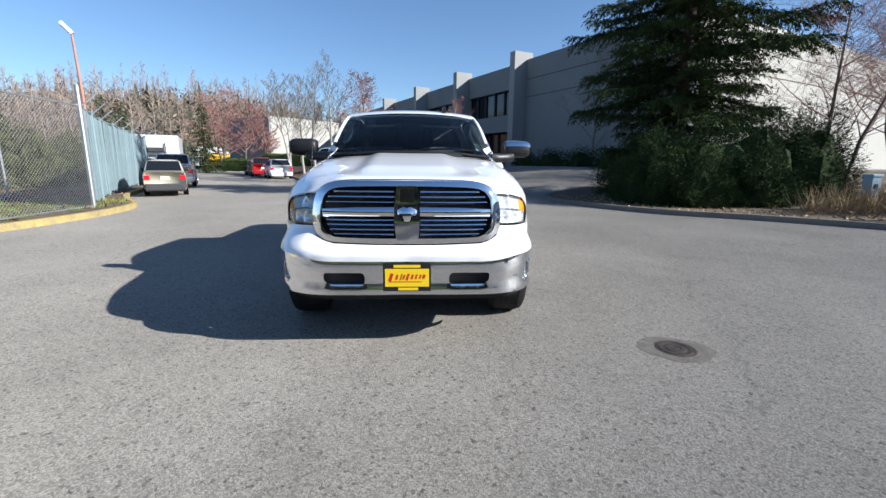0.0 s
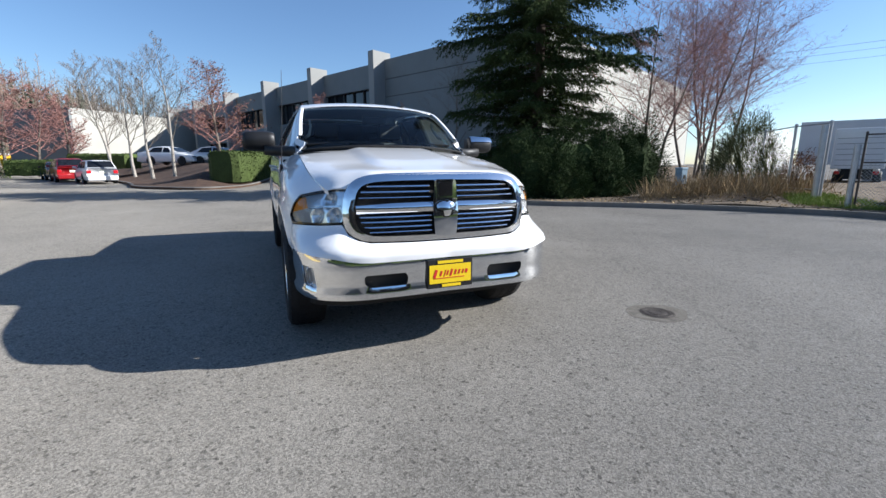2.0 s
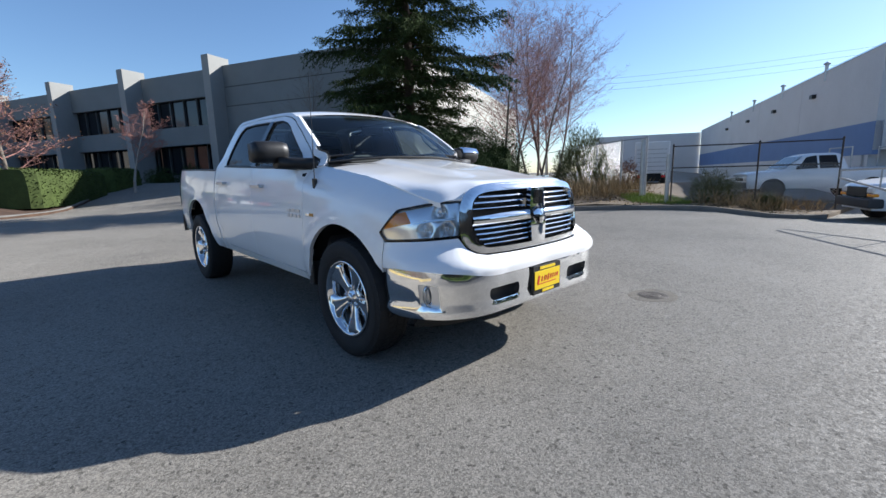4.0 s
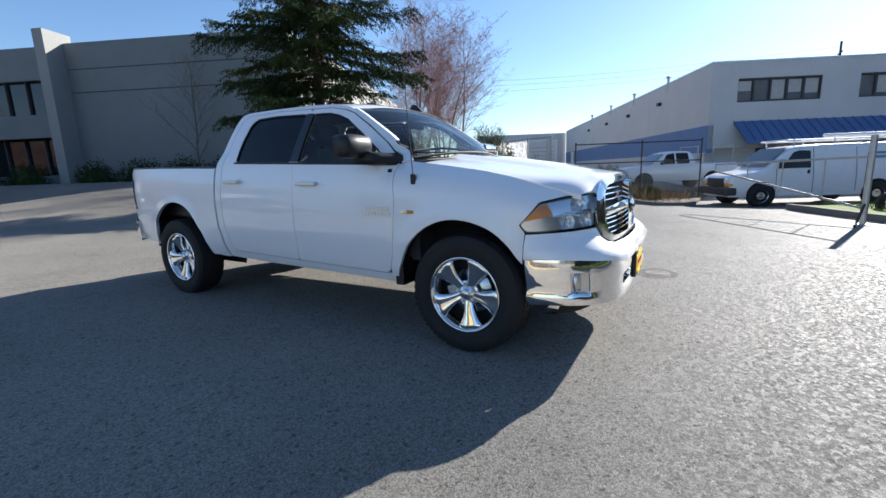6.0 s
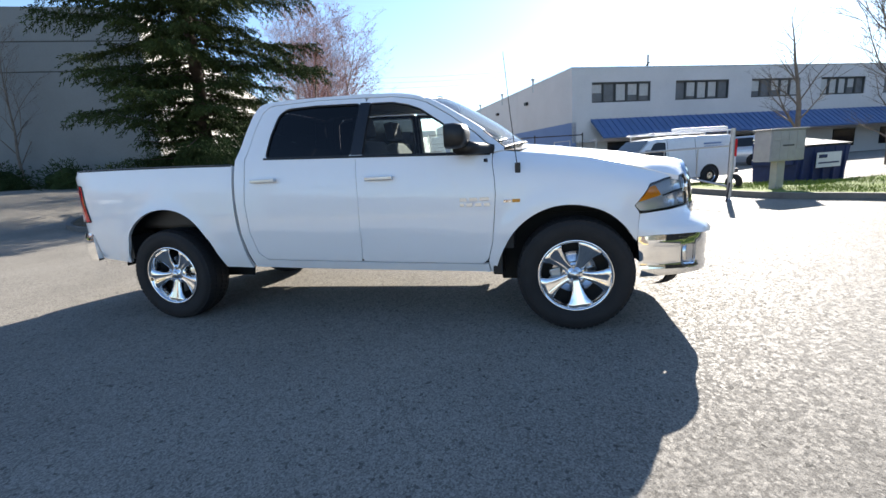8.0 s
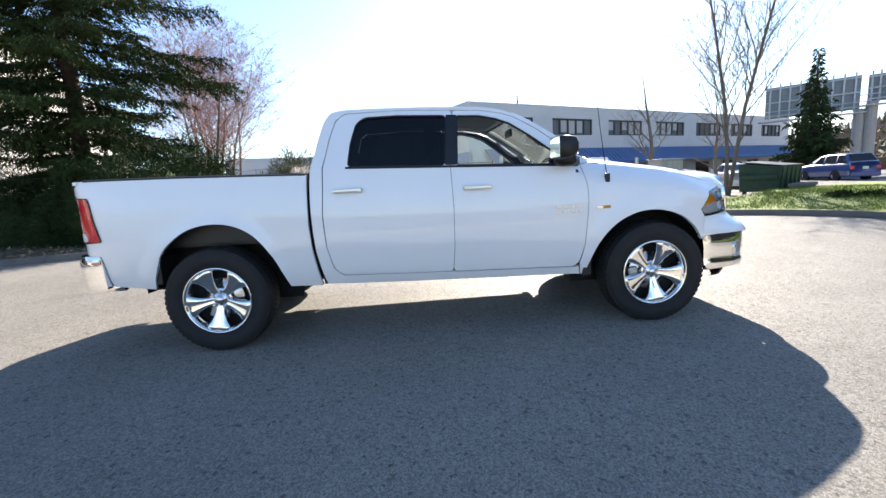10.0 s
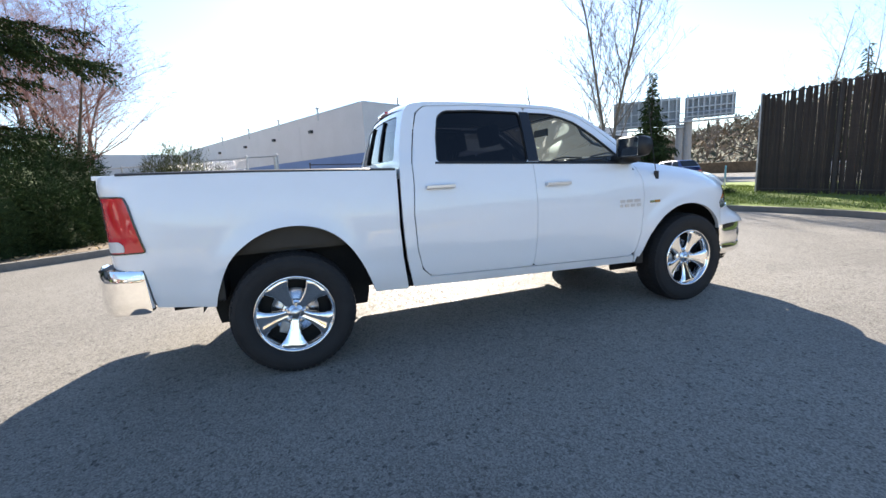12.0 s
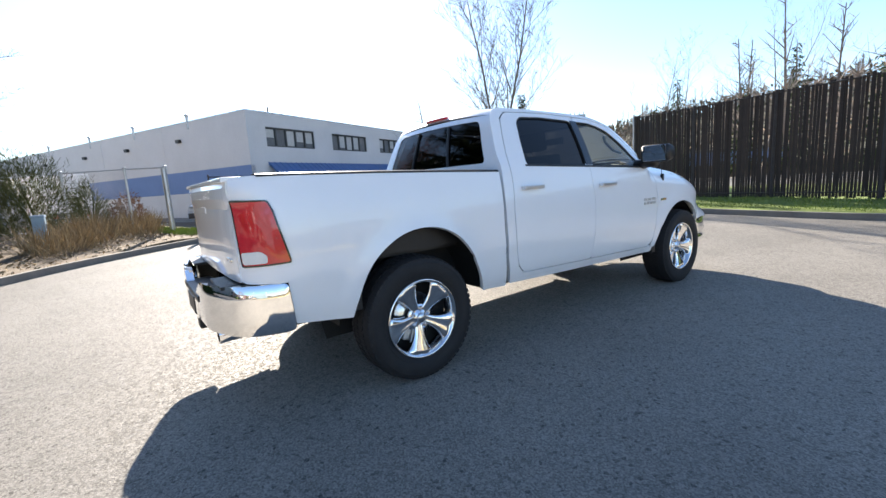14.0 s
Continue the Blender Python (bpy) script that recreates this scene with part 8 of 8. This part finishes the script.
# the white work van with its ladder rack
def work_van(m):
    """A full-size panel van: short hood, raked windscreen, flat tall sides, roof rack. Nose at local y = 0 towards -y."""
    v = thing("work_van", "white work van with a ladder rack parked in the yard", "van", m)
    top = [(0.0, 0.93), (0.04, 1.02), (0.35, 1.12), (0.95, 1.20), (1.02, 1.24), (1.30, 1.48), (1.62, 1.76), (1.82, 1.89), (2.05, 1.955), (2.6, 1.985), (4.2, 1.99), (5.3, 1.975), (5.56, 1.93), (5.62, 1.80)]
    rows = []
    for y in [0.0, 0.04, 0.14, 0.35, 0.65, 0.95, 1.02, 1.16, 1.30, 1.46, 1.62, 1.72, 1.82, 1.94, 2.05, 2.3, 2.6, 3.2, 3.8, 4.4, 5.0, 5.3, 5.48, 5.56, 5.62]:
        zt = lerp(top, y)
        k = lerp([(0.0, 0.86), (0.05, 0.93), (0.35, 0.985), (0.9, 1.0), (5.2, 1.0), (5.5, 0.985), (5.62, 0.95)], y)
        w = lambda z: k * lerp([(0.30, 0.93), (0.42, 0.985), (0.70, 1.0), (1.05, 0.985), (1.18, 0.965), (1.60, 0.895), (1.85, 0.845), (2.0, 0.82)], z)
        sec = [0.34, 0.45, 0.62] + [0.62 + (zt - 0.14 - 0.62) * q for q in (0.3, 0.6, 0.85, 1.0)]
        half_ = [(w(z), z) for z in sec] + [(w(zt - 0.06) * 0.97, zt - 0.06), (w(zt) * 0.88, zt - 0.012), (w(zt) * 0.5, zt)]
        rows.append([Vector((-x, y, z)) for x, z in half_] + [Vector((x, y, z)) for x, z in reversed(half_)])
    g = Geo().grid(rows)
    n = len(rows[0])
    g.f += [tuple(range(n)), tuple((len(rows) - 1) * n + i for i in range(n - 1, -1, -1))]
    part("body", g, FLEET_WHITE, v, "", True)
    wx = lambda z: lerp([(0.30, 0.93), (0.42, 0.985), (0.70, 1.0), (1.05, 0.985), (1.18, 0.965), (1.60, 0.895), (1.85, 0.845), (2.0, 0.82)], z)
    ws_q = [(-0.84, 1.10, 1.335), (0.84, 1.10, 1.335), (0.72, 1.78, 1.895), (-0.72, 1.78, 1.895)]
    part("windscreen", Geo().add([(x, y - 0.03, z + 0.01) for x, y, z in ws_q], [(0, 1, 2, 3)]), DARK_GLASS, v)
    for sg in (-1, 1):
        win = [(1.50, 1.24), (2.38, 1.24), (2.38, 1.78), (2.02, 1.80), (1.86, 1.74)]
        vs_ = [Vector((sg * (wx(p.y) + 0.008), p.x, p.y)) for p in rounded(win, 0.04, 3)]
        part("side_window", Geo().add(vs_, [tuple(range(len(vs_)))]), DARK_GLASS, v)
        for y, z0, z1 in ((1.36, 0.50, 1.22), (2.46, 0.46, 1.86), (3.72, 0.46, 1.86)):
            part("door_gap", Geo().tube([(sg * (wx(z) + 0.002), y, z) for z in np.linspace(z0, z1, 8)], 0.008, 4), JOINT, v)
        part("door_grip", Geo().rbox((sg * 0.985 - 0.02, 2.28, 1.06), (sg * 0.985 + 0.02, 2.34, 1.18), 0.01), BLACK, v)
        part("side_mirror", Geo().rbox((sg * 1.10 - 0.11, 1.40, 1.24), (sg * 1.10 + 0.11, 1.50, 1.52), 0.03), BLACK, v)
        part("rocker_trim", Geo().rbox((sg * 0.965 - 0.03, 1.45, 0.36), (sg * 0.965 + 0.03, 3.95, 0.46), 0.01), FLEET_WHITE, v)
        part("side_bars", Geo().rbox((sg * 0.925 - 0.01, 4.1, 1.48), (sg * 0.925 + 0.012, 5.0, 1.56), 0.004, None).rbox((sg * 0.905 - 0.01, 4.1, 1.62), (sg * 0.905 + 0.012, 4.9, 1.68), 0.004), WALL_BLUE, v, "plain blue bars standing for lettering")
        part("headlight", Geo().rbox((sg * 0.72 - 0.16, -0.03, 0.80), (sg * 0.72 + 0.16, 0.12, 0.94), 0.02), CLEAR_LENS, v)
        part("turn_signal", Geo().rbox((sg * 0.76 - 0.17, -0.03, 0.70), (sg * 0.76 + 0.17, 0.14, 0.785), 0.02), AMBER, v, "amber turn signal")
        part("tail_light", Geo().rbox((sg * 0.90 - 0.05, 5.50, 1.05), (sg * 0.90 + 0.05, 5.64, 1.75), 0.02), RED_LENS, v, "tall red tail light")
        for y in (0.93, 4.36):
            part("wheel_arch", Geo().lathe([(0.0, 0.0), (0.44, 0.0), (0.44, -0.02)], Matrix.Translation((sg * 1.004, y, 0.40)) @ pose(0, 0, 0, 0, 90 * sg, 0), 24), UNDER, v)
            small_wheel(v, sg * 0.92, y, 0.375, 0.22)
    part("front_grille", Geo().rbox((-0.56, -0.035, 0.68), (0.56, 0.08, 0.96), 0.03), BLACK, v, "black front grille")
    part("front_bumper", Geo().rbox((-0.96, -0.12, 0.40), (0.96, 0.22, 0.66), 0.05), BUMPER_BLACK, v, "dark front bumper")
    part("rear_bumper", Geo().rbox((-0.95, 5.55, 0.40), (0.95, 5.78, 0.58), 0.04), BUMPER_BLACK, v)
    rk = part("ladder_rack", Geo().tube([(-0.70, 1.75, 2.13), (-0.70, 5.5, 2.13)], 0.03, 8).tube([(0.70, 1.75, 2.13), (0.70, 5.5, 2.13)], 0.03, 8), FLEET_WHITE, v, "white steel ladder rack")
    for y in (1.95, 3.15, 4.3, 5.35):
        part("rack_bar", Geo().tube([(-0.72, y, 1.93), (-0.72, y, 2.16), (0.72, y, 2.16), (0.72, y, 1.93)], 0.025, 6), FLEET_WHITE, rk)
    part("pipe_carrier", Geo().tube([(0.45, 3.0, 2.25), (0.45, 5.55, 2.25)], 0.06, 10), FLEET_WHITE, rk, "white pipe carrier tube")
    return v


near_front, near_rear = Vector((13.3, -3.0)), Vector((14.65, -5.97))
vh = (near_front - near_rear).normalized()
v_ang = math.degrees(math.atan2(vh.y, vh.x)) + 90
left = Vector((-vh.y, vh.x))
origin = near_front - left * 0.95 + vh * 0.9
work_van(pose(origin.x, origin.y, -0.25, 0, 0, v_ang) @ Matrix.Scale(0.96, 4))

PICK = [(0.0, 1.0, 0.9), (0.12, 1.06, 0.97), (0.6, 1.12, 1.0), (1.3, 1.16, 1.0), (3.0, 1.18, 1.0), (3.4, 1.18, 1.0), (5.3, 1.2, 1.0), (5.45, 1.15, 0.97)]
PICK_C = [(1.25, 1.15), (1.95, 1.72), (2.3, 1.80), (3.0, 1.80), (3.2, 1.74), (3.4, 1.2)]
pk = car("work_pickup", "white work pickup parked behind the low fence", FLEET_WHITE, pose(20.0, 2.3, -0.05, 0, 0, 210), PICK, PICK_C, 1.95, zb=0.4, wheels=(0.9, 4.2, 0.38), win=[(1.65, 2.4, 2.35, 2.0), (2.47, 3.1, 3.0, 2.42)], dark_bumper=True, category="pickup truck", top_in=0.8)
part("pipe_rack", Geo().tube([(-0.8, 3.5, 1.2), (-0.8, 3.5, 2.0), (0.8, 3.5, 2.0), (0.8, 3.5, 1.2)], 0.03, 6).tube([(-0.8, 5.2, 1.2), (-0.8, 5.2, 2.0), (0.8, 5.2, 2.0), (0.8, 5.2, 1.2)], 0.03, 6), GALV, pk)

# box truck beside the wagon, trailers, far vehicles
def box_truck(name, label, m, paint, L=6.2, W=2.35, H=2.85, clutter=True, category="truck"):
    t = thing(name, label, category, m)
    part("cargo_box", Geo().rbox((-W / 2, 1.9, 0.95), (W / 2, L, H), 0.04), paint, t)
    part("cab", Geo().rbox((-W / 2 + 0.15, 0.0, 0.5), (W / 2 - 0.15, 1.85, 2.1), 0.15), paint, t)
    part("cab_glass", Geo().rbox((-W / 2 + 0.25, -0.02, 1.3), (W / 2 - 0.25, 0.4, 1.95), 0.08), DARK_GLASS, t)
    part("frame", Geo().box((-0.5, 0.3, 0.5), (0.5, L, 0.95)), UNDER, t)
    for y in (0.9, L - 1.4):
        for sg in (-1, 1):
            small_wheel(t, sg * (W / 2 - 0.2), y, 0.42, 0.3)
    d = part("rear_door", Geo().rbox((-W / 2 + 0.1, L - 0.01, 1.05), (W / 2 - 0.1, L + 0.02, H - 0.12), 0.01), paint, t)
    for k in range(6):
        z = 1.1 + k * (H - 1.3) / 6
        part("door_slat_line", Geo().box((-W / 2 + 0.12, L + 0.02, z), (W / 2 - 0.12, L + 0.026, z + 0.015)), JOINT, d)
    for sg in (-1, 1):
        part("tail_light", Geo().rbox((sg * (W / 2 - 0.25) - 0.09, L - 0.02, 0.72), (sg * (W / 2 - 0.25) + 0.09, L + 0.03, 0.86), 0.02), RED_LENS, t)
    if clutter:
        part("rear_carrier", Geo().tube([(-0.7, L + 0.1, 1.7), (0.7, L + 0.1, 1.7)], 0.035, 6).tube([(-0.5, L + 0.1, 1.2), (-0.5, L + 0.1, 2.4)], 0.03, 6).tube([(0.4, L + 0.1, 1.2), (0.4, L + 0.1, 2.3)], 0.03, 6).rbox((-0.45, L + 0.05, 1.9), (0.35, L + 0.25, 2.15), 0.05).rbox((-0.6, L + 0.05, 1.3), (0.5, L + 0.2, 1.5), 0.04), BUMPER_BLACK, t)
    return t


box_truck("box_truck", "white box truck with gear on its rear doors", pose(-17.7, 28.0, -0.1, 0, 0, 204.8), FLEET_WHITE)
box_truck("box_truck", "white box truck far up the road", pose(-38, 88, 1.2, 0, 0, 110), FLEET_WHITE, clutter=False)
box_truck("box_truck", "yellow box truck parked far up the road", pose(-31.5, 78, -0.4, 0, 0, 120), YELLOW_PAINT, clutter=False)
box_truck("box_trailer", "white box vehicle with a dark roof edge in the yard", pose(26.2, 8.5, 0.1, 0, 0, 112), FLEET_WHITE, L=3.5, W=1.75, H=2.7, clutter=False, category="trailer")

# ---- street furniture ----
ub_ = thing("utility_cabinet", "small blue-grey utility pedestal in the planting bed", "utility pedestal", pose(12.0, 7.0, 0.28))
part("pedestal", Geo().rbox((-0.13, -0.13, 0), (0.13, 0.13, 0.82), 0.02), UTIL_BLUE, ub_)
part("cap", Geo().rbox((-0.145, -0.145, 0.80), (0.145, 0.145, 0.87), 0.02), UTIL_BLUE, ub_)
part("plate", Geo().rbox((-0.05, -0.14, 0.5), (0.05, -0.128, 0.62), 0.004), BLACK, ub_)
mb = thing("mailbox_unit", "grey sheet-metal mailbox cabinet on a broad post", "mailbox", pose(8.3, -5.4, 0.1, 0, 0, -62) @ Matrix.Scale(0.88, 4))
part("post", Geo().rbox((-0.14, -0.1, -0.1), (0.14, 0.1, 0.82), 0.015), BOX_GREY, mb)
cabx = part("cabinet", Geo().rbox((-0.62, -0.24, 0.78), (0.62, 0.24, 1.62), 0.02), BOX_GREY, mb, "grey mailbox cabinet")
part("hood_top", Geo().rbox((-0.66, -0.28, 1.62), (0.66, 0.28, 1.66), 0.012), BOX_GREY, cabx)
for i in range(4):
    for k in range(3):
        part("mail_door", Geo().rbox((-0.58 + 0.292 * i, -0.252, 0.82 + 0.262 * k), (-0.58 + 0.292 * i + 0.28, -0.236, 0.82 + 0.262 * k + 0.25), 0.006), BOX_GREY, cabx)
part("label_strip", Geo().box((-0.2, -0.258, 1.18), (0.2, -0.254, 1.22)), JOINT, cabx)
pad = thing("trailer_wheel", "old tyre lying by the gate", "tyre", pose(9.2, -4.75, 0.0) @ Matrix.Scale(0.72, 4))
part("tyre", Geo().lathe([(0.16, 0.0), (0.3, 0.02), (0.33, 0.1), (0.3, 0.18), (0.16, 0.2), (0.16, 0.0)], pose(0, 0, 0.33, 90, 0, 30), 22), RUBBER, pad, "", True)


def dumpster(name, label, m, material, W=2.0, D=1.3, H=1.25):
    d = thing(name, label, "dumpster", m)
    g = Geo()
    g.add([(-W / 2 + 0.06, -D / 2 + 0.08, 0.1), (W / 2 - 0.06, -D / 2 + 0.08, 0.1), (W / 2 - 0.06, D / 2 - 0.05, 0.1), (-W / 2 + 0.06, D / 2 - 0.05, 0.1), (-W / 2, -D / 2, H * 0.86), (W / 2, -D / 2, H * 0.86), (W / 2, D / 2, H), (-W / 2, D / 2, H)], [(0, 3, 2, 1), (0, 1, 5, 4), (1, 2, 6, 5), (2, 3, 7, 6), (3, 0, 4, 7), (4, 5, 6, 7)])
    part("bin", g, material, d)
    for k in range(5):
        x = -W / 2 + 0.2 + k * (W - 0.4) / 4
        part("rib", Geo().rbox((x - 0.03, -D / 2 - 0.02, 0.15), (x + 0.03, -D / 2 + 0.08, H * 0.84), 0.008, None), material, d)
    for x0, x1 in ((-W / 2, -0.01), (0.01, W / 2)):
        part("lid", Geo().add([(x0, -D / 2 - 0.05, H * 0.87), (x1, -D / 2 - 0.05, H * 0.87), (x1, D / 2, H * 1.03), (x0, D / 2, H * 1.03), (x0, -D / 2 - 0.05, H * 0.90), (x1, -D / 2 - 0.05, H * 0.90), (x1, D / 2, H * 1.07), (x0, D / 2, H * 1.07)], [(0, 3, 2, 1), (4, 5, 6, 7), (0, 1, 5, 4), (1, 2, 6, 5), (2, 3, 7, 6), (3, 0, 4, 7)]), BLACK, d, "black plastic lid")
    for sg in (-1, 1):
        xa, xb = sorted((sg * W / 2, sg * (W / 2 + 0.12)))
        part("fork_pocket", Geo().rbox((xa, -D / 2 + 0.1, H * 0.5), (xb, D / 2 - 0.1, H * 0.62), 0.01), material, d)
        for y in (-D / 2 + 0.2, D / 2 - 0.2):
            part("caster", Geo().lathe([(0.0, -0.03), (0.07, -0.03), (0.07, 0.03), (0.0, 0.03)], Matrix.Translation((sg * (W / 2 - 0.15), y, 0.07)) @ pose(0, 0, 0, 0, 90, 0), 12), RUBBER, d)
    return d


bd = dumpster("dumpster", "dark blue steel dumpster with a pale label panel", pose(11.5, -7.4, ground_z(11.5, -7.4), 0, 0, -60), BIN_BLUE, 2.1, 1.4, 1.35)
part("label_panel", Geo().box((-0.45, -0.79, 0.55), (0.55, -0.775, 0.98)), FLEET_WHITE, bd, "white panel with plain dark bars")
part("label_bars", Geo().box((-0.38, -0.80, 0.82), (-0.05, -0.791, 0.92)).box((-0.38, -0.80, 0.66), (0.45, -0.791, 0.70)), BIN_BLUE, bd)
dumpster("dumpster", "dark green steel dumpster on the far edge of the grass", pose(12.2, -11.9, 0.1, 0, 0, -58), BIN_GREEN, 2.2, 1.4, 1.2)
bench = thing("stone_slab", "low pale concrete slab beside the dumpster", "concrete slab", pose(11.0, -12.2, 0.12, 0, 0, -55))
part("slab", Geo().rbox((-0.9, -0.25, 0.25), (0.9, 0.25, 0.38), 0.03), KERB, bench)
part("block", Geo().rbox((0.5, -0.2, 0), (0.85, 0.2, 0.25), 0.03), RUST, bench)
part("block", Geo().rbox((-0.85, -0.2, 0), (-0.5, 0.2, 0.25), 0.03), RUST, bench)
sb = thing("sign_board", "small sky-blue sign on a post at the grass corner", "sign", pose(8.9, -13.2, 0.1, 0, 0, -55))
part("post", Geo().tube([(0, 0, 0), (0, 0, 0.9)], 0.03, 8), GALV, sb)
part("board", Geo().rbox((-0.28, -0.03, 0.55), (0.28, 0.0, 1.05), 0.01), BLUE_SIGN, sb)
part("lower_board", Geo().rbox((-0.26, -0.03, 0.22), (0.26, 0.0, 0.54), 0.01), FLEET_WHITE, sb)

# street lamp beyond the fence
sl = thing("street_lamp", "street lamp with a reddish pole and white head", "street lamp", pose(-24.0, 29.8, 0))
part("pole", Geo().tube([(0, 0, 0), (0, 0, 6), (-0.1, -0.05, 10.0)], [0.12, 0.10, 0.07], 10), POLE_RED, sl)
part("head", Geo().rbox((-0.80, -0.22, -0.13), (0.12, 0.22, 0.13), 0.10, pose(-0.1, -0.05, 10.0, 0, 48, 25)), FLEET_WHITE, sl, "white lamp head")
part("lens", Geo().rbox((-0.65, -0.16, -0.17), (-0.1, 0.16, -0.1), 0.03, pose(-0.1, -0.05, 10.0, 0, 48, 25)), CLEAR_LENS, sl)

# billboards seen from behind
def billboard(m, W, H, z0, label, col=-0.5):
    b = thing("billboard", label, "billboard", m)
    part("panel", Geo().rbox((-W / 2, -0.12, z0), (W / 2, 0.0, z0 + H), 0.03), SIGN_BACK, b)
    for k in range(9):
        x = -W / 2 + W * (k + 0.5) / 9
        part("upright", Geo().box((x - 0.06, 0.0, z0 - 0.1), (x + 0.06, 0.22, z0 + H + 0.25)), GALV, b)
    for z in (z0 + 0.2, z0 + H / 2, z0 + H - 0.2):
        part("stringer", Geo().box((-W / 2, 0.22, z - 0.05), (W / 2, 0.3, z + 0.05)), GALV, b)
    part("catwalk", Geo().box((-W / 2 - 0.4, 0.0, z0 - 0.35), (W / 2 + 0.4, 1.0, z0 - 0.25)), GALV, b)
    part("catwalk_rail", Geo().tube([(-W / 2 - 0.4, 1.0, z0 + 0.5), (W / 2 + 0.4, 1.0, z0 + 0.5)], 0.04, 6), GALV, b)
    part("column", Geo().tube([(W * col, 0.3, -0.5), (W * col, 0.3, z0)], 0.38, 12), BOX_GREY, b)
    return b


billboard(pose(32.2, -31.7, 0, 0, 0, 47), 6.2, 2.7, 5.2, "tall grey billboard frame seen from behind")
billboard(pose(28.2, -35.6, 0, 0, 0, 40.5), 4.2, 2.1, 5.7, "grey billboard frame with a catwalk seen from behind", 0.42)

# pale building and low walls far off
pale = thing("pale_building", "low pale building far behind the bare trees", "building")
# Sun side in the lit tone, the side in shade in grey.
for (a, b, h, mtl) in (((-20.8, 60.0), (-9.5, 73.5), 7.6, WALL_SUNLIT), ((-20.8, 60.0), (-29, 66), 7.6, WALL_GREY)):
    a, b = Vector(a), Vector(b)
    d = (b - a).normalized()
    n = Vector((-d.y, d.x)) * 0.3
    part("wall", Geo().prism([tuple(a), tuple(b), tuple(b + n), tuple(a + n)], 0, h), mtl, pale)
part("roof_deck", Geo().prism([(-20.8, 60.5), (-10, 73.5), (-18, 80), (-29, 66.5)], 7.2, 7.3), ROOFING, pale)
far = thing("road_wall", "low earth-coloured wall along the far road", "wall", pose(20, -46, 0))
part("wall", Geo().rbox((-30, -0.3, 0), (40, 0.3, 1.3), 0.05), DRY_SOIL, far)
lowb = thing("blue_shed", "low blue-grey building far beyond the grass", "building", pose(17.0, -52, 0.2, 0, 0, -10))
part("walls", Geo().rbox((-4, -3, 0), (4, 3, 2.6), 0.05), WALL_BLUE, lowb)
part("roof", Geo().rbox((-4.2, -3.2, 2.6), (4.2, 3.2, 2.85), 0.05), ROOFING, lowb)

# overhead wires
wires = thing("power_lines", "thin dark overhead power lines", "power lines")
for k, (z, dz) in enumerate(((14.4, 0.0), (13.6, 0.2), (13.0, 0.1))):
    pts = [(30 + 40 * s, 60 - 75 * s, z + dz - 2.2 * math.sin(math.pi * s)) for s in np.linspace(0, 1, 14)]
    part("cable", Geo().tube(pts, 0.012, 4), WIRE, wires)
for x, y in ((30, 60), (70, -15)):
    up = thing("utility_pole", "wooden utility pole carrying power lines", "utility pole", pose(x, y, 0))
    part("pole", Geo().tube([(0, 0, 0), (0, 0, 15)], [0.18, 0.12], 8), BARK, up)
    part("cross_arm", Geo().rbox((-1.1, -0.06, 13.6), (1.1, 0.06, 13.75), 0.02), BARK, up)
